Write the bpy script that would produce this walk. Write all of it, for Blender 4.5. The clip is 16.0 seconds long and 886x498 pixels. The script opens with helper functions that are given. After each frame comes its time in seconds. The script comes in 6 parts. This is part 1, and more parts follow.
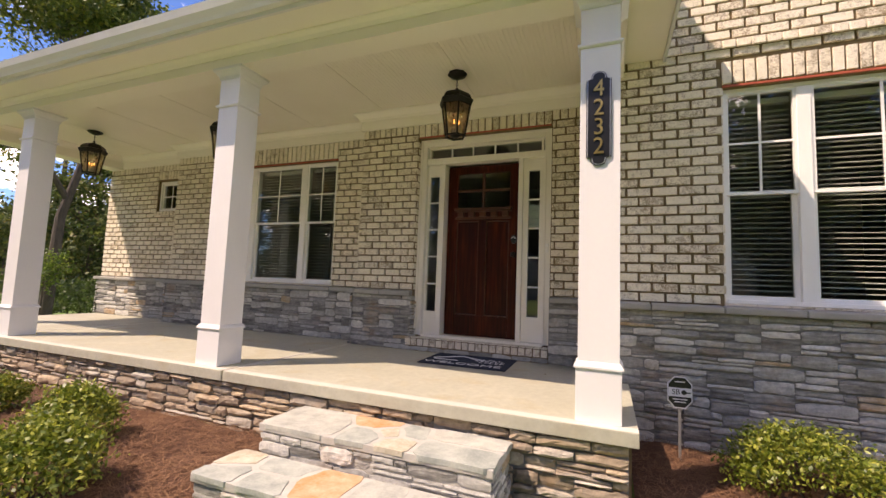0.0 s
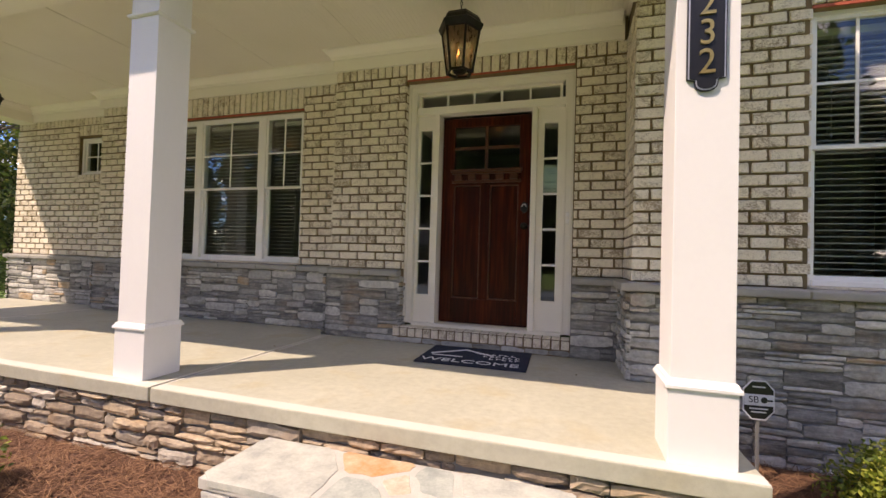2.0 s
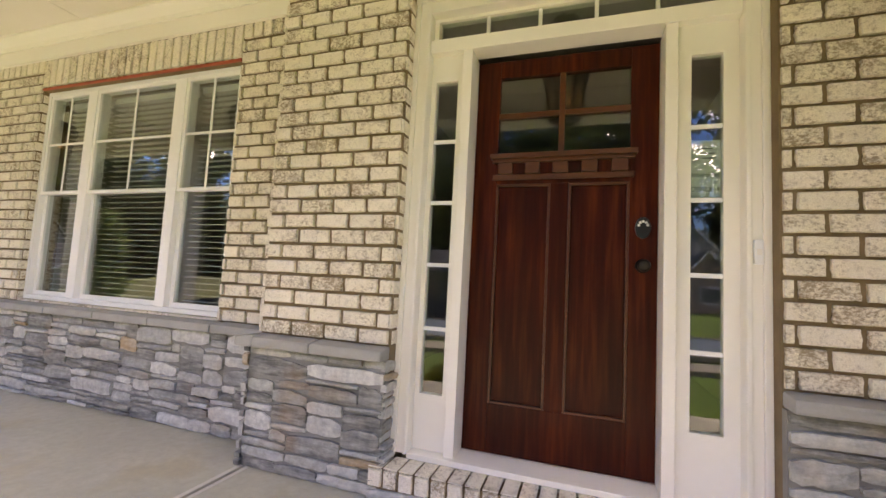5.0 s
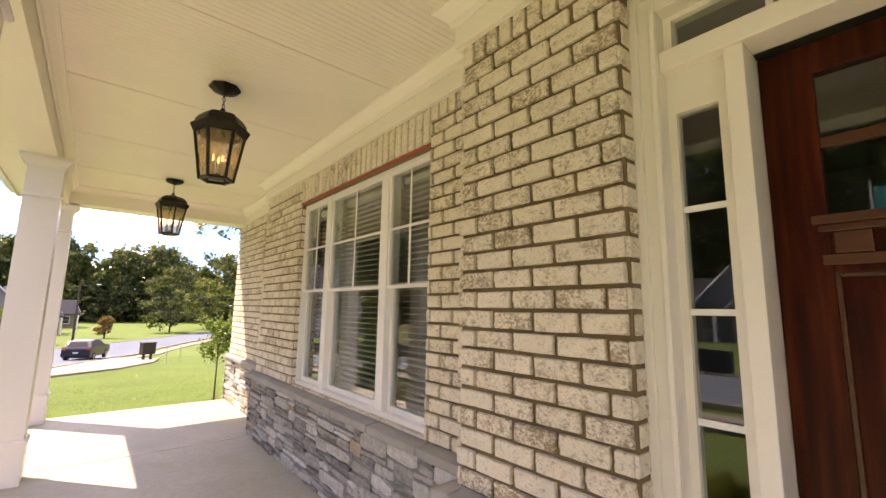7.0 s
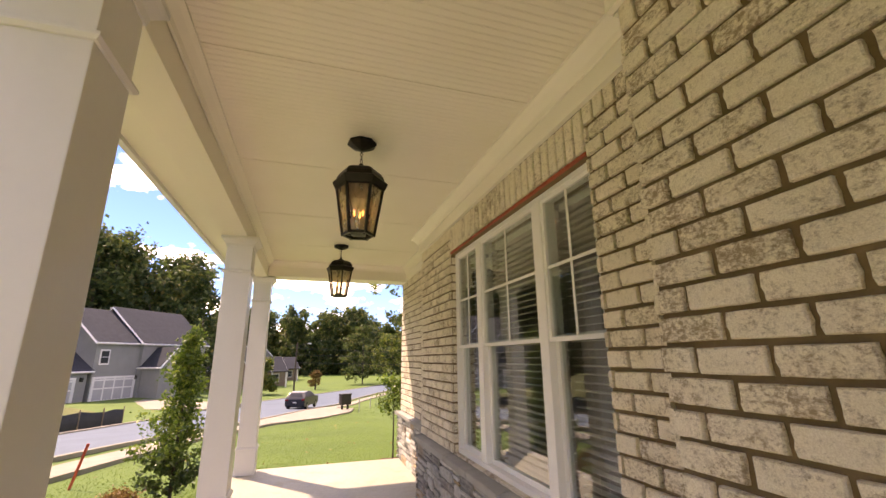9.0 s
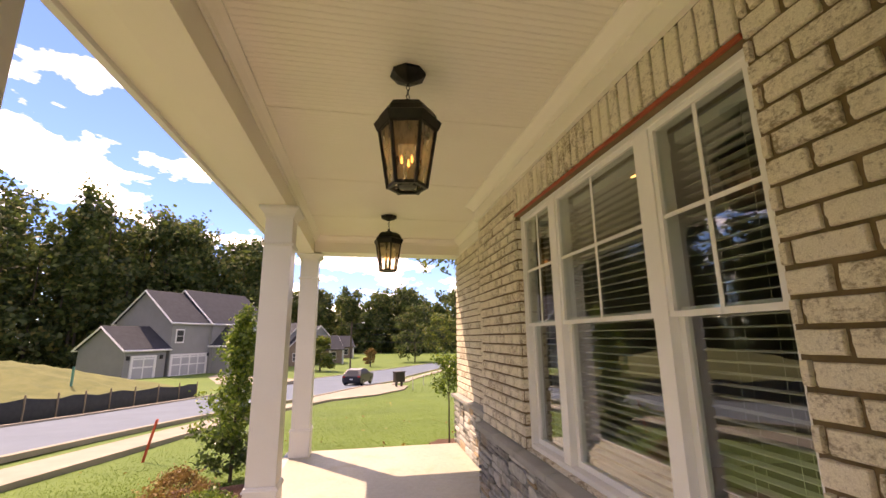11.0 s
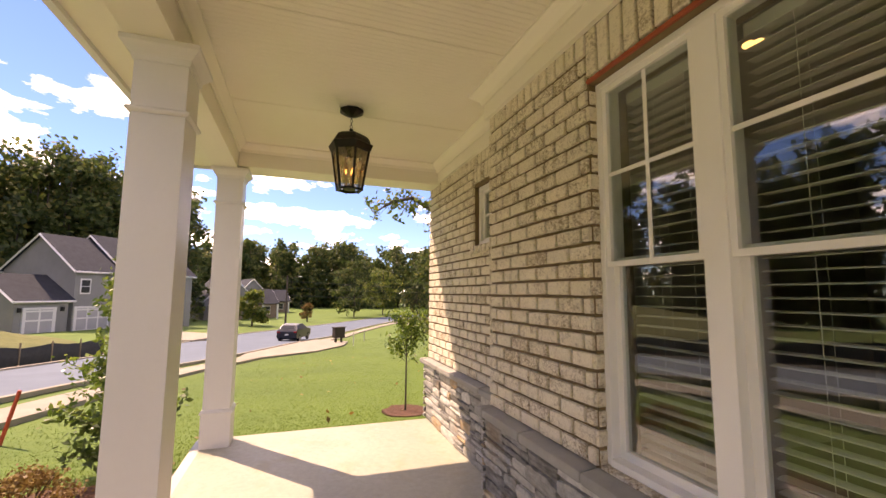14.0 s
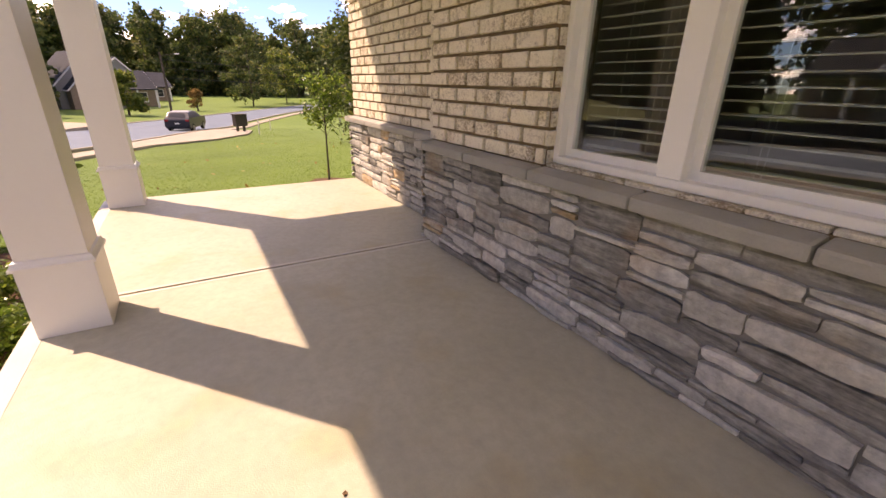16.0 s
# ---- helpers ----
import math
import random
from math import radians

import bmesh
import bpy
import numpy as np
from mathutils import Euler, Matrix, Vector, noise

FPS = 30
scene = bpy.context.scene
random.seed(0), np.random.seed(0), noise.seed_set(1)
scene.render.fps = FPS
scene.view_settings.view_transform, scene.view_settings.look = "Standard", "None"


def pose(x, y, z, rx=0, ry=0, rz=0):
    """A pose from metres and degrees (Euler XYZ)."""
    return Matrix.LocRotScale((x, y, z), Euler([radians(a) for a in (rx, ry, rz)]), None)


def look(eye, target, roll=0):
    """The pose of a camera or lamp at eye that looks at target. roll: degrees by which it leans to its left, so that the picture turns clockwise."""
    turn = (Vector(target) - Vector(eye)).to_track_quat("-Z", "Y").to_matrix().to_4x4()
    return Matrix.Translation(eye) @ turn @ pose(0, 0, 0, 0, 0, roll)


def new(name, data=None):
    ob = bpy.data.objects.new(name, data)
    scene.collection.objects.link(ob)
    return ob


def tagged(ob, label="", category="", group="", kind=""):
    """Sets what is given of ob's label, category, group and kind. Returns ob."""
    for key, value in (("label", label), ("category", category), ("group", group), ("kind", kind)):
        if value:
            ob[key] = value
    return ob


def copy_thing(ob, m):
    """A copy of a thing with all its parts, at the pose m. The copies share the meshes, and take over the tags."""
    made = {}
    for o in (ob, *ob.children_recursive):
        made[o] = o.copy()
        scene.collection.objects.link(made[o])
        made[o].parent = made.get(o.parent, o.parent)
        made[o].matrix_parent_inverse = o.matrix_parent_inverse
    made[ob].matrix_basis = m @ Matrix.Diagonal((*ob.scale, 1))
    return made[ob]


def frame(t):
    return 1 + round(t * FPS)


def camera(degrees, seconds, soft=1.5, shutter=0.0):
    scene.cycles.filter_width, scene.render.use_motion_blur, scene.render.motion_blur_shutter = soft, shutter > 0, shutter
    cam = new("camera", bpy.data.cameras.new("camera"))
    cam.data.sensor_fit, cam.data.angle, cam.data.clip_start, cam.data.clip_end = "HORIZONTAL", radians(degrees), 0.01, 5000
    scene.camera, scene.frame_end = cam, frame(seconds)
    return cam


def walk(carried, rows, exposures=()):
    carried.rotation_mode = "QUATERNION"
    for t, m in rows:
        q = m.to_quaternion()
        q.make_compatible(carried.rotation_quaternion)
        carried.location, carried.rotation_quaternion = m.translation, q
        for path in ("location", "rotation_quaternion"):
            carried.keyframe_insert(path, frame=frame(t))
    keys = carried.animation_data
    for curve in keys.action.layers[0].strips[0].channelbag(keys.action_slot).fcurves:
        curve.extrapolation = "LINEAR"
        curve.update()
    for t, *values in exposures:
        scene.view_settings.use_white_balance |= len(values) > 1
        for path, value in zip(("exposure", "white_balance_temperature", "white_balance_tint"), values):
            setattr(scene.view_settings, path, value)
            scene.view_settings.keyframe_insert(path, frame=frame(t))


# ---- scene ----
cam = camera(93.4, 16.0)
PATH = [
    (0, (0.175, -2.71, 0.783), (-0.56, -0.857, 0.952), 2.2),
    (0.5, (0.08, -2.587, 0.745), (-0.674, -0.737, 0.85), 2.0),
    (1, (-0.046, -2.356, 0.794), (-0.779, -0.496, 0.862), 1.7),
    (1.5, (-0.221, -2.167, 0.791), (-0.892, -0.283, 0.835), 1.6),
    (2, (-0.404, -1.972, 0.829), (-0.992, -0.061, 0.871), 1.7),
    (2.5, (-0.509, -1.638, 0.841), (-0.992, 0.302, 0.887), 2.3),
    (3, (-0.671, -1.33, 0.825), (-1.079, 0.628, 0.892), 2.55),
    (5.5, (-1.131, 0.197, 1.192), (-1.94, 2.016, 1.386), 3.0),
    (6, (-1.114, 0.38, 1.377), (-2.147, 2.078, 1.602), 2.6),
    (6.5, (-1.243, 0.469, 1.446), (-2.533, 1.977, 1.692), 1.6),
    (7, (-1.371, 0.553, 1.449), (-2.895, 1.816, 1.735), 1.0),
    (7.5, (-1.453, 0.736, 1.489), (-3.164, 1.726, 1.792), 0.1),
    (8, (-1.507, 0.79, 1.438), (-3.292, 1.615, 1.802), 0.2),
    (8.5, (-1.706, 0.81, 1.468), (-3.525, 1.51, 1.917), 0.05),
    (9, (-1.787, 0.847, 1.506), (-3.632, 1.429, 2.01), -0.55),
    (9.5, (-1.772, 0.87, 1.527), (-3.635, 1.378, 2.047), -1.6),
    (10, (-1.878, 0.93, 1.531), (-3.768, 1.373, 2.01), -1.65),
    (12.5, (-3.319, 0.842, 1.482), (-5.253, 1.172, 1.871), 0.1),
    (13, (-3.576, 0.913, 1.472), (-5.508, 1.289, 1.823), -0.2),
    (13.5, (-3.752, 0.932, 1.46), (-5.672, 1.406, 1.759), 0.1),
    (14, (-3.913, 0.819, 1.463), (-5.794, 1.464, 1.674), 0.4),
    (14.5, (-3.992, 0.733, 1.411), (-5.837, 1.504, 1.458), 0.6),
    (15, (-4.023, 0.733, 1.302), (-5.836, 1.556, 1.107), 0.4),
    (15.5, (-4.06, 0.727, 1.127), (-5.802, 1.586, 0.652), 0.6),
    (16, (-4.072, 0.703, 1.05), (-5.669, 1.654, 0.313), 1.2),
]
EXPOSURES = [(0, 1.62, 8700, 28), (3, 1.68, 8300, 26), (5.5, 2.98, 8800, 31), (7.5, 2.34, 9500, 34), (10, 2.05, 9900, 35), (12.5, 1.90, 10300, 37), (14.5, 1.93, 10300, 36), (16, 1.90, 10300, 37)]
walk(cam, [(t, look(e, g, r)) for t, e, g, r in PATH], EXPOSURES)

# ---------------------------------------------------------------- world and sun
SUN_WAY = Vector((0.575, 0.494, -1.0)).normalized()
world = bpy.data.worlds.new("sky")
scene.world = world
world.use_nodes = True


def build_sky():
    nt = world.node_tree
    nt.nodes.clear()
    out = nt.nodes.new("ShaderNodeOutputWorld")
    bg = nt.nodes.new("ShaderNodeBackground")
    sky = nt.nodes.new("ShaderNodeTexSky")
    sky.sky_type = 'NISHITA'
    sky.sun_disc = False
    sky.sun_elevation = math.asin(-SUN_WAY.z)
    sky.sun_rotation = math.atan2(-SUN_WAY.x, -SUN_WAY.y)
    sky.air_density, sky.dust_density, sky.ozone_density = 1.0, 0.0, 2.0
    co = nt.nodes.new("ShaderNodeTexCoord")
    sep = nt.nodes.new("ShaderNodeSeparateXYZ")
    nt.links.new(co.outputs["Generated"], sep.inputs[0])
    zz = nt.nodes.new("ShaderNodeMath")
    zz.operation = 'MAXIMUM'
    nt.links.new(sep.outputs["Z"], zz.inputs[0])
    zz.inputs[1].default_value = 0.0
    add = nt.nodes.new("ShaderNodeMath")
    nt.links.new(zz.outputs[0], add.inputs[0])
    add.inputs[1].default_value = 0.22
    div = nt.nodes.new("ShaderNodeVectorMath")
    div.operation = 'DIVIDE'
    nt.links.new(co.outputs["Generated"], div.inputs[0])
    comb = nt.nodes.new("ShaderNodeCombineXYZ")
    for i in range(3):
        nt.links.new(add.outputs[0], comb.inputs[i])
    nt.links.new(comb.outputs[0], div.inputs[1])
    no = nt.nodes.new("ShaderNodeTexNoise")
    no.inputs["Scale"].default_value = 2.9
    no.inputs["Detail"].default_value = 8
    no.inputs["Roughness"].default_value = 0.55
    nt.links.new(div.outputs[0], no.inputs["Vector"])
    ramp = nt.nodes.new("ShaderNodeMapRange")
    ramp.inputs[1].default_value, ramp.inputs[2].default_value = 0.53, 0.78
    nt.links.new(no.outputs["Fac"], ramp.inputs[0])
    mix = nt.nodes.new("ShaderNodeMix")
    mix.data_type = 'RGBA'
    nt.links.new(ramp.outputs[0], mix.inputs["Factor"])
    deep = nt.nodes.new("ShaderNodeMix")
    deep.data_type, deep.blend_type = 'RGBA', 'MULTIPLY'
    deep.inputs["Factor"].default_value = 1.0
    nt.links.new(sky.outputs[0], deep.inputs[6])
    deep.inputs[7].default_value = (0.19, 0.32, 0.54, 1)
    nt.links.new(deep.outputs[2], mix.inputs[6])
    mix.inputs[7].default_value = (27.0, 26.3, 25.0, 1)
    nt.links.new(mix.outputs[2], bg.inputs[0])
    bg.inputs[1].default_value = 0.15
    nt.links.new(bg.outputs[0], out.inputs[0])


build_sky()
sun_data = bpy.data.lights.new("sun", 'SUN')
sun_data.energy = 2.0
sun_data.angle = radians(0.53)
sun_data.color = (1.0, 0.985, 0.945)
sun = new("sun", sun_data)
sun.matrix_world = look(-SUN_WAY * 50, (0, 0, 0))


# ---------------------------------------------------------------- materials
def nodes_of(name):
    m = bpy.data.materials.new(name)
    m.use_nodes = True
    nt = m.node_tree
    return m, nt, nt.nodes["Principled BSDF"]


def noise_node(nt, scale, detail=4, rough=0.55, stretch=None):
    geo = nt.nodes.new("ShaderNodeNewGeometry")
    vec = geo.outputs["Position"]
    if stretch:
        mp = nt.nodes.new("ShaderNodeVectorMath")
        mp.operation = 'MULTIPLY'
        mp.inputs[1].default_value = stretch
        nt.links.new(vec, mp.inputs[0])
        vec = mp.outputs[0]
    n = nt.nodes.new("ShaderNodeTexNoise")
    n.inputs["Scale"].default_value = scale
    n.inputs["Detail"].default_value = detail
    n.inputs["Roughness"].default_value = rough
    nt.links.new(vec, n.inputs["Vector"])
    return n


def ramp_node(nt, fac, stops, interp='LINEAR'):
    r = nt.nodes.new("ShaderNodeValToRGB")
    r.color_ramp.interpolation = interp
    els = r.color_ramp.elements
    while len(els) < len(stops):
        els.new(0.5)
    for e, (p, c) in zip(els, stops):
        e.position, e.color = p, (*c, 1)
    nt.links.new(fac, r.inputs[0])
    return r


def mix_node(nt, fac, a, b, blend='MIX'):
    m = nt.nodes.new("ShaderNodeMix")
    m.data_type, m.blend_type = 'RGBA', blend
    for sock, v in ((m.inputs["Factor"], fac), (m.inputs[6], a), (m.inputs[7], b)):
        if isinstance(v, (int, float)):
            sock.default_value = v
        elif isinstance(v, tuple):
            sock.default_value = (*v, 1)
        else:
            nt.links.new(v, sock)
    return m.outputs[2]


def bump_node(nt, height, strength, dist, bsdf, prev=None):
    b = nt.nodes.new("ShaderNodeBump")
    b.inputs["Strength"].default_value = strength
    b.inputs["Distance"].default_value = dist
    nt.links.new(height, b.inputs["Height"])
    if prev:
        nt.links.new(prev, b.inputs["Normal"])
    nt.links.new(b.outputs[0], bsdf.inputs["Normal"])
    return b.outputs[0]


def plain(name, dark, light, rough=0.6, scale=6.0, fine=60.0, bump=0.15, dist=0.002, metal=0.0, stretch=None):
    """Two tones by a coarse noise, a fine noise for grain and relief."""
    m, nt, b = nodes_of(name)
    n1 = noise_node(nt, scale, 5, 0.6, stretch)
    n2 = noise_node(nt, fine, 3, 0.6, stretch)
    c = ramp_node(nt, n1.outputs["Fac"], [(0.3, dark), (0.7, light)]).outputs[0]
    c = mix_node(nt, 0.25, c, ramp_node(nt, n2.outputs["Fac"], [(0.3, dark), (0.7, light)]).outputs[0])
    nt.links.new(c, b.inputs["Base Color"])
    b.inputs["Roughness"].default_value = rough
    b.inputs["Metallic"].default_value = metal
    bump_node(nt, n2.outputs["Fac"], bump, dist, b)
    return m


def brick_material():
    """Fired clay under a patchy, brushed-on limewash."""
    m, nt, b = nodes_of("whitewashed_brick")
    info = nt.nodes.new("ShaderNodeObjectInfo")
    big = noise_node(nt, 16.0, 6, 0.7)
    mid = noise_node(nt, 62.0, 8, 0.78, (1.0, 1.0, 1.5))
    fine = noise_node(nt, 260.0, 4, 0.7)
    clay = ramp_node(nt, info.outputs["Random"], [(0.0, (0.33, 0.25, 0.16)), (0.35, (0.42, 0.33, 0.225)), (0.7, (0.37, 0.30, 0.22)), (1.0, (0.47, 0.38, 0.27))]).outputs[0]
    wash = ramp_node(nt, fine.outputs["Fac"], [(0.3, (0.70, 0.61, 0.46)), (0.65, (0.92, 0.845, 0.69))]).outputs[0]
    sm = nt.nodes.new("ShaderNodeMath")
    sm.operation = 'MULTIPLY_ADD'
    nt.links.new(mid.outputs["Fac"], sm.inputs[0])
    sm.inputs[1].default_value = 1.5
    nt.links.new(big.outputs["Fac"], sm.inputs[2])
    ad = nt.nodes.new("ShaderNodeMath")
    ad.operation = 'MULTIPLY_ADD'
    nt.links.new(info.outputs["Random"], ad.inputs[0])
    ad.inputs[1].default_value = 0.26
    nt.links.new(sm.outputs[0], ad.inputs[2])
    mr = nt.nodes.new("ShaderNodeMapRange")
    mr.inputs[1].default_value, mr.inputs[2].default_value = 1.12, 1.36
    nt.links.new(ad.outputs[0], mr.inputs[0])
    c = mix_node(nt, mr.outputs[0], clay, wash)
    pits = nt.nodes.new("ShaderNodeMapRange")
    pits.inputs[1].default_value, pits.inputs[2].default_value = 0.27, 0.36
    pn = noise_node(nt, 75.0, 5, 0.75)
    nt.links.new(pn.outputs["Fac"], pits.inputs[0])
    c = mix_node(nt, pits.outputs[0], (0.30, 0.22, 0.13), c)
    grit = noise_node(nt, 48.0, 9, 0.8)
    c = mix_node(nt, ramp_node(nt, grit.outputs["Fac"], [(0.37, (0.42, 0.42, 0.42)), (0.48, (0, 0, 0))]).outputs[0], c, (0.30, 0.225, 0.135))
    nt.links.new(c, b.inputs["Base Color"])
    b.inputs["Roughness"].default_value = 0.9
    n1 = bump_node(nt, mid.outputs["Fac"], 0.8, 0.006, b)
    n2 = bump_node(nt, grit.outputs["Fac"], 0.6, 0.004, b, n1)
    bump_node(nt, pits.outputs[0], 0.6, 0.003, b, n2)
    return m


def stone_material(name, tones, vein, warm=0.0):
    m, nt, b = nodes_of(name)
    info = nt.nodes.new("ShaderNodeObjectInfo")
    tone = ramp_node(nt, info.outputs["Random"], tones, 'CONSTANT').outputs[0]
    layer = noise_node(nt, 5.0, 6, 0.65, (1.0, 1.0, 7.0))
    mid = noise_node(nt, 22.0, 6, 0.7)
    fine = noise_node(nt, 120.0, 3, 0.6)
    c = mix_node(nt, ramp_node(nt, layer.outputs["Fac"], [(0.38, (0, 0, 0)), (0.66, (0.55, 0.55, 0.55))]).outputs[0], tone, vein)
    dk = ramp_node(nt, mid.outputs["Fac"], [(0.3, (0.66, 0.66, 0.66)), (0.7, (1.25, 1.24, 1.21))]).outputs[0]
    c = mix_node(nt, 1.0, c, dk, 'MULTIPLY')
    if warm:
        w = noise_node(nt, 2.6, 3, 0.6)
        f = nt.nodes.new("ShaderNodeMapRange")
        f.inputs[1].default_value, f.inputs[2].default_value, f.inputs[4].default_value = 0.56, 0.70, warm
        nt.links.new(w.outputs["Fac"], f.inputs[0])
        c = mix_node(nt, f.outputs[0], c, (0.36, 0.20, 0.075))
    nt.links.new(c, b.inputs["Base Color"])
    b.inputs["Roughness"].default_value = 0.85
    n1 = bump_node(nt, mid.outputs["Fac"], 0.7, 0.008, b)
    n2 = bump_node(nt, layer.outputs["Fac"], 0.6, 0.012, b, n1)
    bump_node(nt, fine.outputs["Fac"], 0.3, 0.002, b, n2)
    return m


def wood_material():
    m, nt, b = nodes_of("stained_mahogany")
    grain = noise_node(nt, 5.0, 5, 0.5, (7.0, 7.0, 0.45))
    ring = noise_node(nt, 2.2, 4, 0.5, (3.0, 3.0, 0.5))
    c = ramp_node(nt, grain.outputs["Fac"], [(0.25, (0.020, 0.0022, 0.0008)), (0.5, (0.062, 0.0075, 0.0022)), (0.8, (0.145, 0.030, 0.007))]).outputs[0]
    c = mix_node(nt, ramp_node(nt, ring.outputs["Fac"], [(0.35, (0, 0, 0)), (0.7, (0.7, 0.7, 0.7))]).outputs[0], c, (0.016, 0.0034, 0.0016))
    nt.links.new(c, b.inputs["Base Color"])
    b.inputs["Roughness"].default_value = 0.34
    b.inputs["Specular IOR Level"].default_value = 0.16
    bump_node(nt, grain.outputs["Fac"], 0.12, 0.002, b)
    return m


def glass_material(name="window_glass", tint=(0.86, 0.9, 0.88), gloss=1.0, base=0.06):
    m = bpy.data.materials.new(name)
    m.use_nodes = True
    nt = m.node_tree
    nt.nodes.clear()
    out = nt.nodes.new("ShaderNodeOutputMaterial")
    mix = nt.nodes.new("ShaderNodeMixShader")
    tr = nt.nodes.new("ShaderNodeBsdfTransparent")
    tr.inputs[0].default_value = (*tint, 1)
    gl = nt.nodes.new("ShaderNodeBsdfGlossy")
    gl.inputs["Roughness"].default_value = 0.0
    gl.inputs["Color"].default_value = (gloss, gloss, gloss, 1)
    fr = nt.nodes.new("ShaderNodeLayerWeight")
    fr.inputs["Blend"].default_value = 0.5
    pw = nt.nodes.new("ShaderNodeMath")
    pw.operation = 'POWER'
    pw.inputs[1].default_value = 3.4
    nt.links.new(fr.outputs["Facing"], pw.inputs[0])
    two = nt.nodes.new("ShaderNodeMath")
    two.operation = 'MULTIPLY_ADD'
    two.use_clamp = True
    two.inputs[1].default_value, two.inputs[2].default_value = 0.75, base
    nt.links.new(pw.outputs[0], two.inputs[0])
    nt.links.new(two.outputs[0], mix.inputs[0])
    nt.links.new(tr.outputs[0], mix.inputs[1])
    nt.links.new(gl.outputs[0], mix.inputs[2])
    nt.links.new(mix.outputs[0], out.inputs[0])
    return m


def lamp_glass_material():
    """Seeded glass that scatters part of the daylight behind it."""
    m = glass_material("seeded_lamp_glass", (0.90, 0.84, 0.73), 0.8, 0.05)
    nt = m.node_tree
    out = next(n for n in nt.nodes if n.type == 'OUTPUT_MATERIAL')
    clear = out.inputs[0].links[0].from_socket
    tl = nt.nodes.new("ShaderNodeBsdfTranslucent")
    tl.inputs["Color"].default_value = (0.80, 0.72, 0.58, 1)
    mx = nt.nodes.new("ShaderNodeMixShader")
    seeds = noise_node(nt, 30.0, 4, 0.6, (1.0, 1.0, 0.4))
    f = ramp_node(nt, seeds.outputs["Fac"], [(0.35, (0.22, 0.22, 0.22)), (0.65, (0.42, 0.42, 0.42))])
    nt.links.new(f.outputs[0], mx.inputs[0])
    nt.links.new(clear, mx.inputs[1])
    nt.links.new(tl.outputs[0], mx.inputs[2])
    nt.links.new(mx.outputs[0], out.inputs[0])
    return m


def glow_material(name, color, strength):
    m, nt, b = nodes_of(name)
    b.inputs["Base Color"].default_value = (*color, 1)
    b.inputs["Emission Color"].default_value = (*color, 1)
    b.inputs["Emission Strength"].default_value = strength
    return m


def ceiling_material():
    m, nt, b = nodes_of("painted_beadboard")
    geo = nt.nodes.new("ShaderNodeNewGeometry")
    w = nt.nodes.new("ShaderNodeTexWave")
    w.wave_type, w.bands_direction, w.wave_profile = 'BANDS', 'X', 'SIN'
    w.inputs["Scale"].default_value = 7.5
    w.inputs["Distortion"].default_value = 0.0
    nt.links.new(geo.outputs["Position"], w.inputs["Vector"])
    groove = ramp_node(nt, w.outputs["Fac"], [(0.0, (0, 0, 0)), (0.18, (1, 1, 1))]).outputs[0]
    n = noise_node(nt, 1.5, 4, 0.5)
    c = ramp_node(nt, n.outputs["Fac"], [(0.3, (0.83, 0.775, 0.655)), (0.7, (0.87, 0.82, 0.71))]).outputs[0]
    nt.links.new(c, b.inputs["Base Color"])
    b.inputs["Roughness"].default_value = 0.42
    bump_node(nt, groove, 0.8, 0.004, b)
    return m


def concrete_material():
    m, nt, b = nodes_of("porch_concrete")
    big = noise_node(nt, 1.3, 5, 0.6)
    stain = noise_node(nt, 2.7, 3, 0.5)
    fine = noise_node(nt, 210.0, 2, 0.5)
    mid = noise_node(nt, 18.0, 6, 0.7)
    c = ramp_node(nt, big.outputs["Fac"], [(0.3, (0.385, 0.372, 0.285)), (0.7, (0.475, 0.46, 0.36))]).outputs[0]
    c = mix_node(nt, ramp_node(nt, stain.outputs["Fac"], [(0.55, (0, 0, 0)), (0.70, (0.55, 0.55, 0.55))]).outputs[0], c, (0.40, 0.33, 0.19))
    c = mix_node(nt, ramp_node(nt, mid.outputs["Fac"], [(0.3, (0.5, 0.5, 0.5)), (0.62, (0, 0, 0))]).outputs[0], c, (0.30, 0.28, 0.22))
    nt.links.new(c, b.inputs["Base Color"])
    b.inputs["Roughness"].default_value = 0.62
    n1 = bump_node(nt, fine.outputs["Fac"], 0.5, 0.002, b)
    bump_node(nt, mid.outputs["Fac"], 0.2, 0.003, b, n1)
    return m


def leaf_material(name, stops, rough=0.55, trans=0.25):
    m, nt, b = nodes_of(name)
    geo = nt.nodes.new("ShaderNodeNewGeometry")
    c = ramp_node(nt, geo.outputs["Random Per Island"], stops).outputs[0]
    n = noise_node(nt, 0.35, 2, 0.5)
    v = ramp_node(nt, n.outputs["Fac"], [(0.3, (0.75, 0.75, 0.75)), (0.7, (1.2, 1.2, 1.1))]).outputs[0]
    c = mix_node(nt, 1.0, c, v, 'MULTIPLY')
    nt.links.new(c, b.inputs["Base Color"])
    b.inputs["Roughness"].default_value = rough
    tl = nt.nodes.new("ShaderNodeBsdfTranslucent")
    nt.links.new(c, tl.inputs["Color"])
    mx = nt.nodes.new("ShaderNodeMixShader")
    mx.inputs[0].default_value = trans
    out = nt.nodes["Material Output"]
    nt.links.new(b.outputs[0], mx.inputs[1])
    nt.links.new(tl.outputs[0], mx.inputs[2])
    nt.links.new(mx.outputs[0], out.inputs[0])
    return m


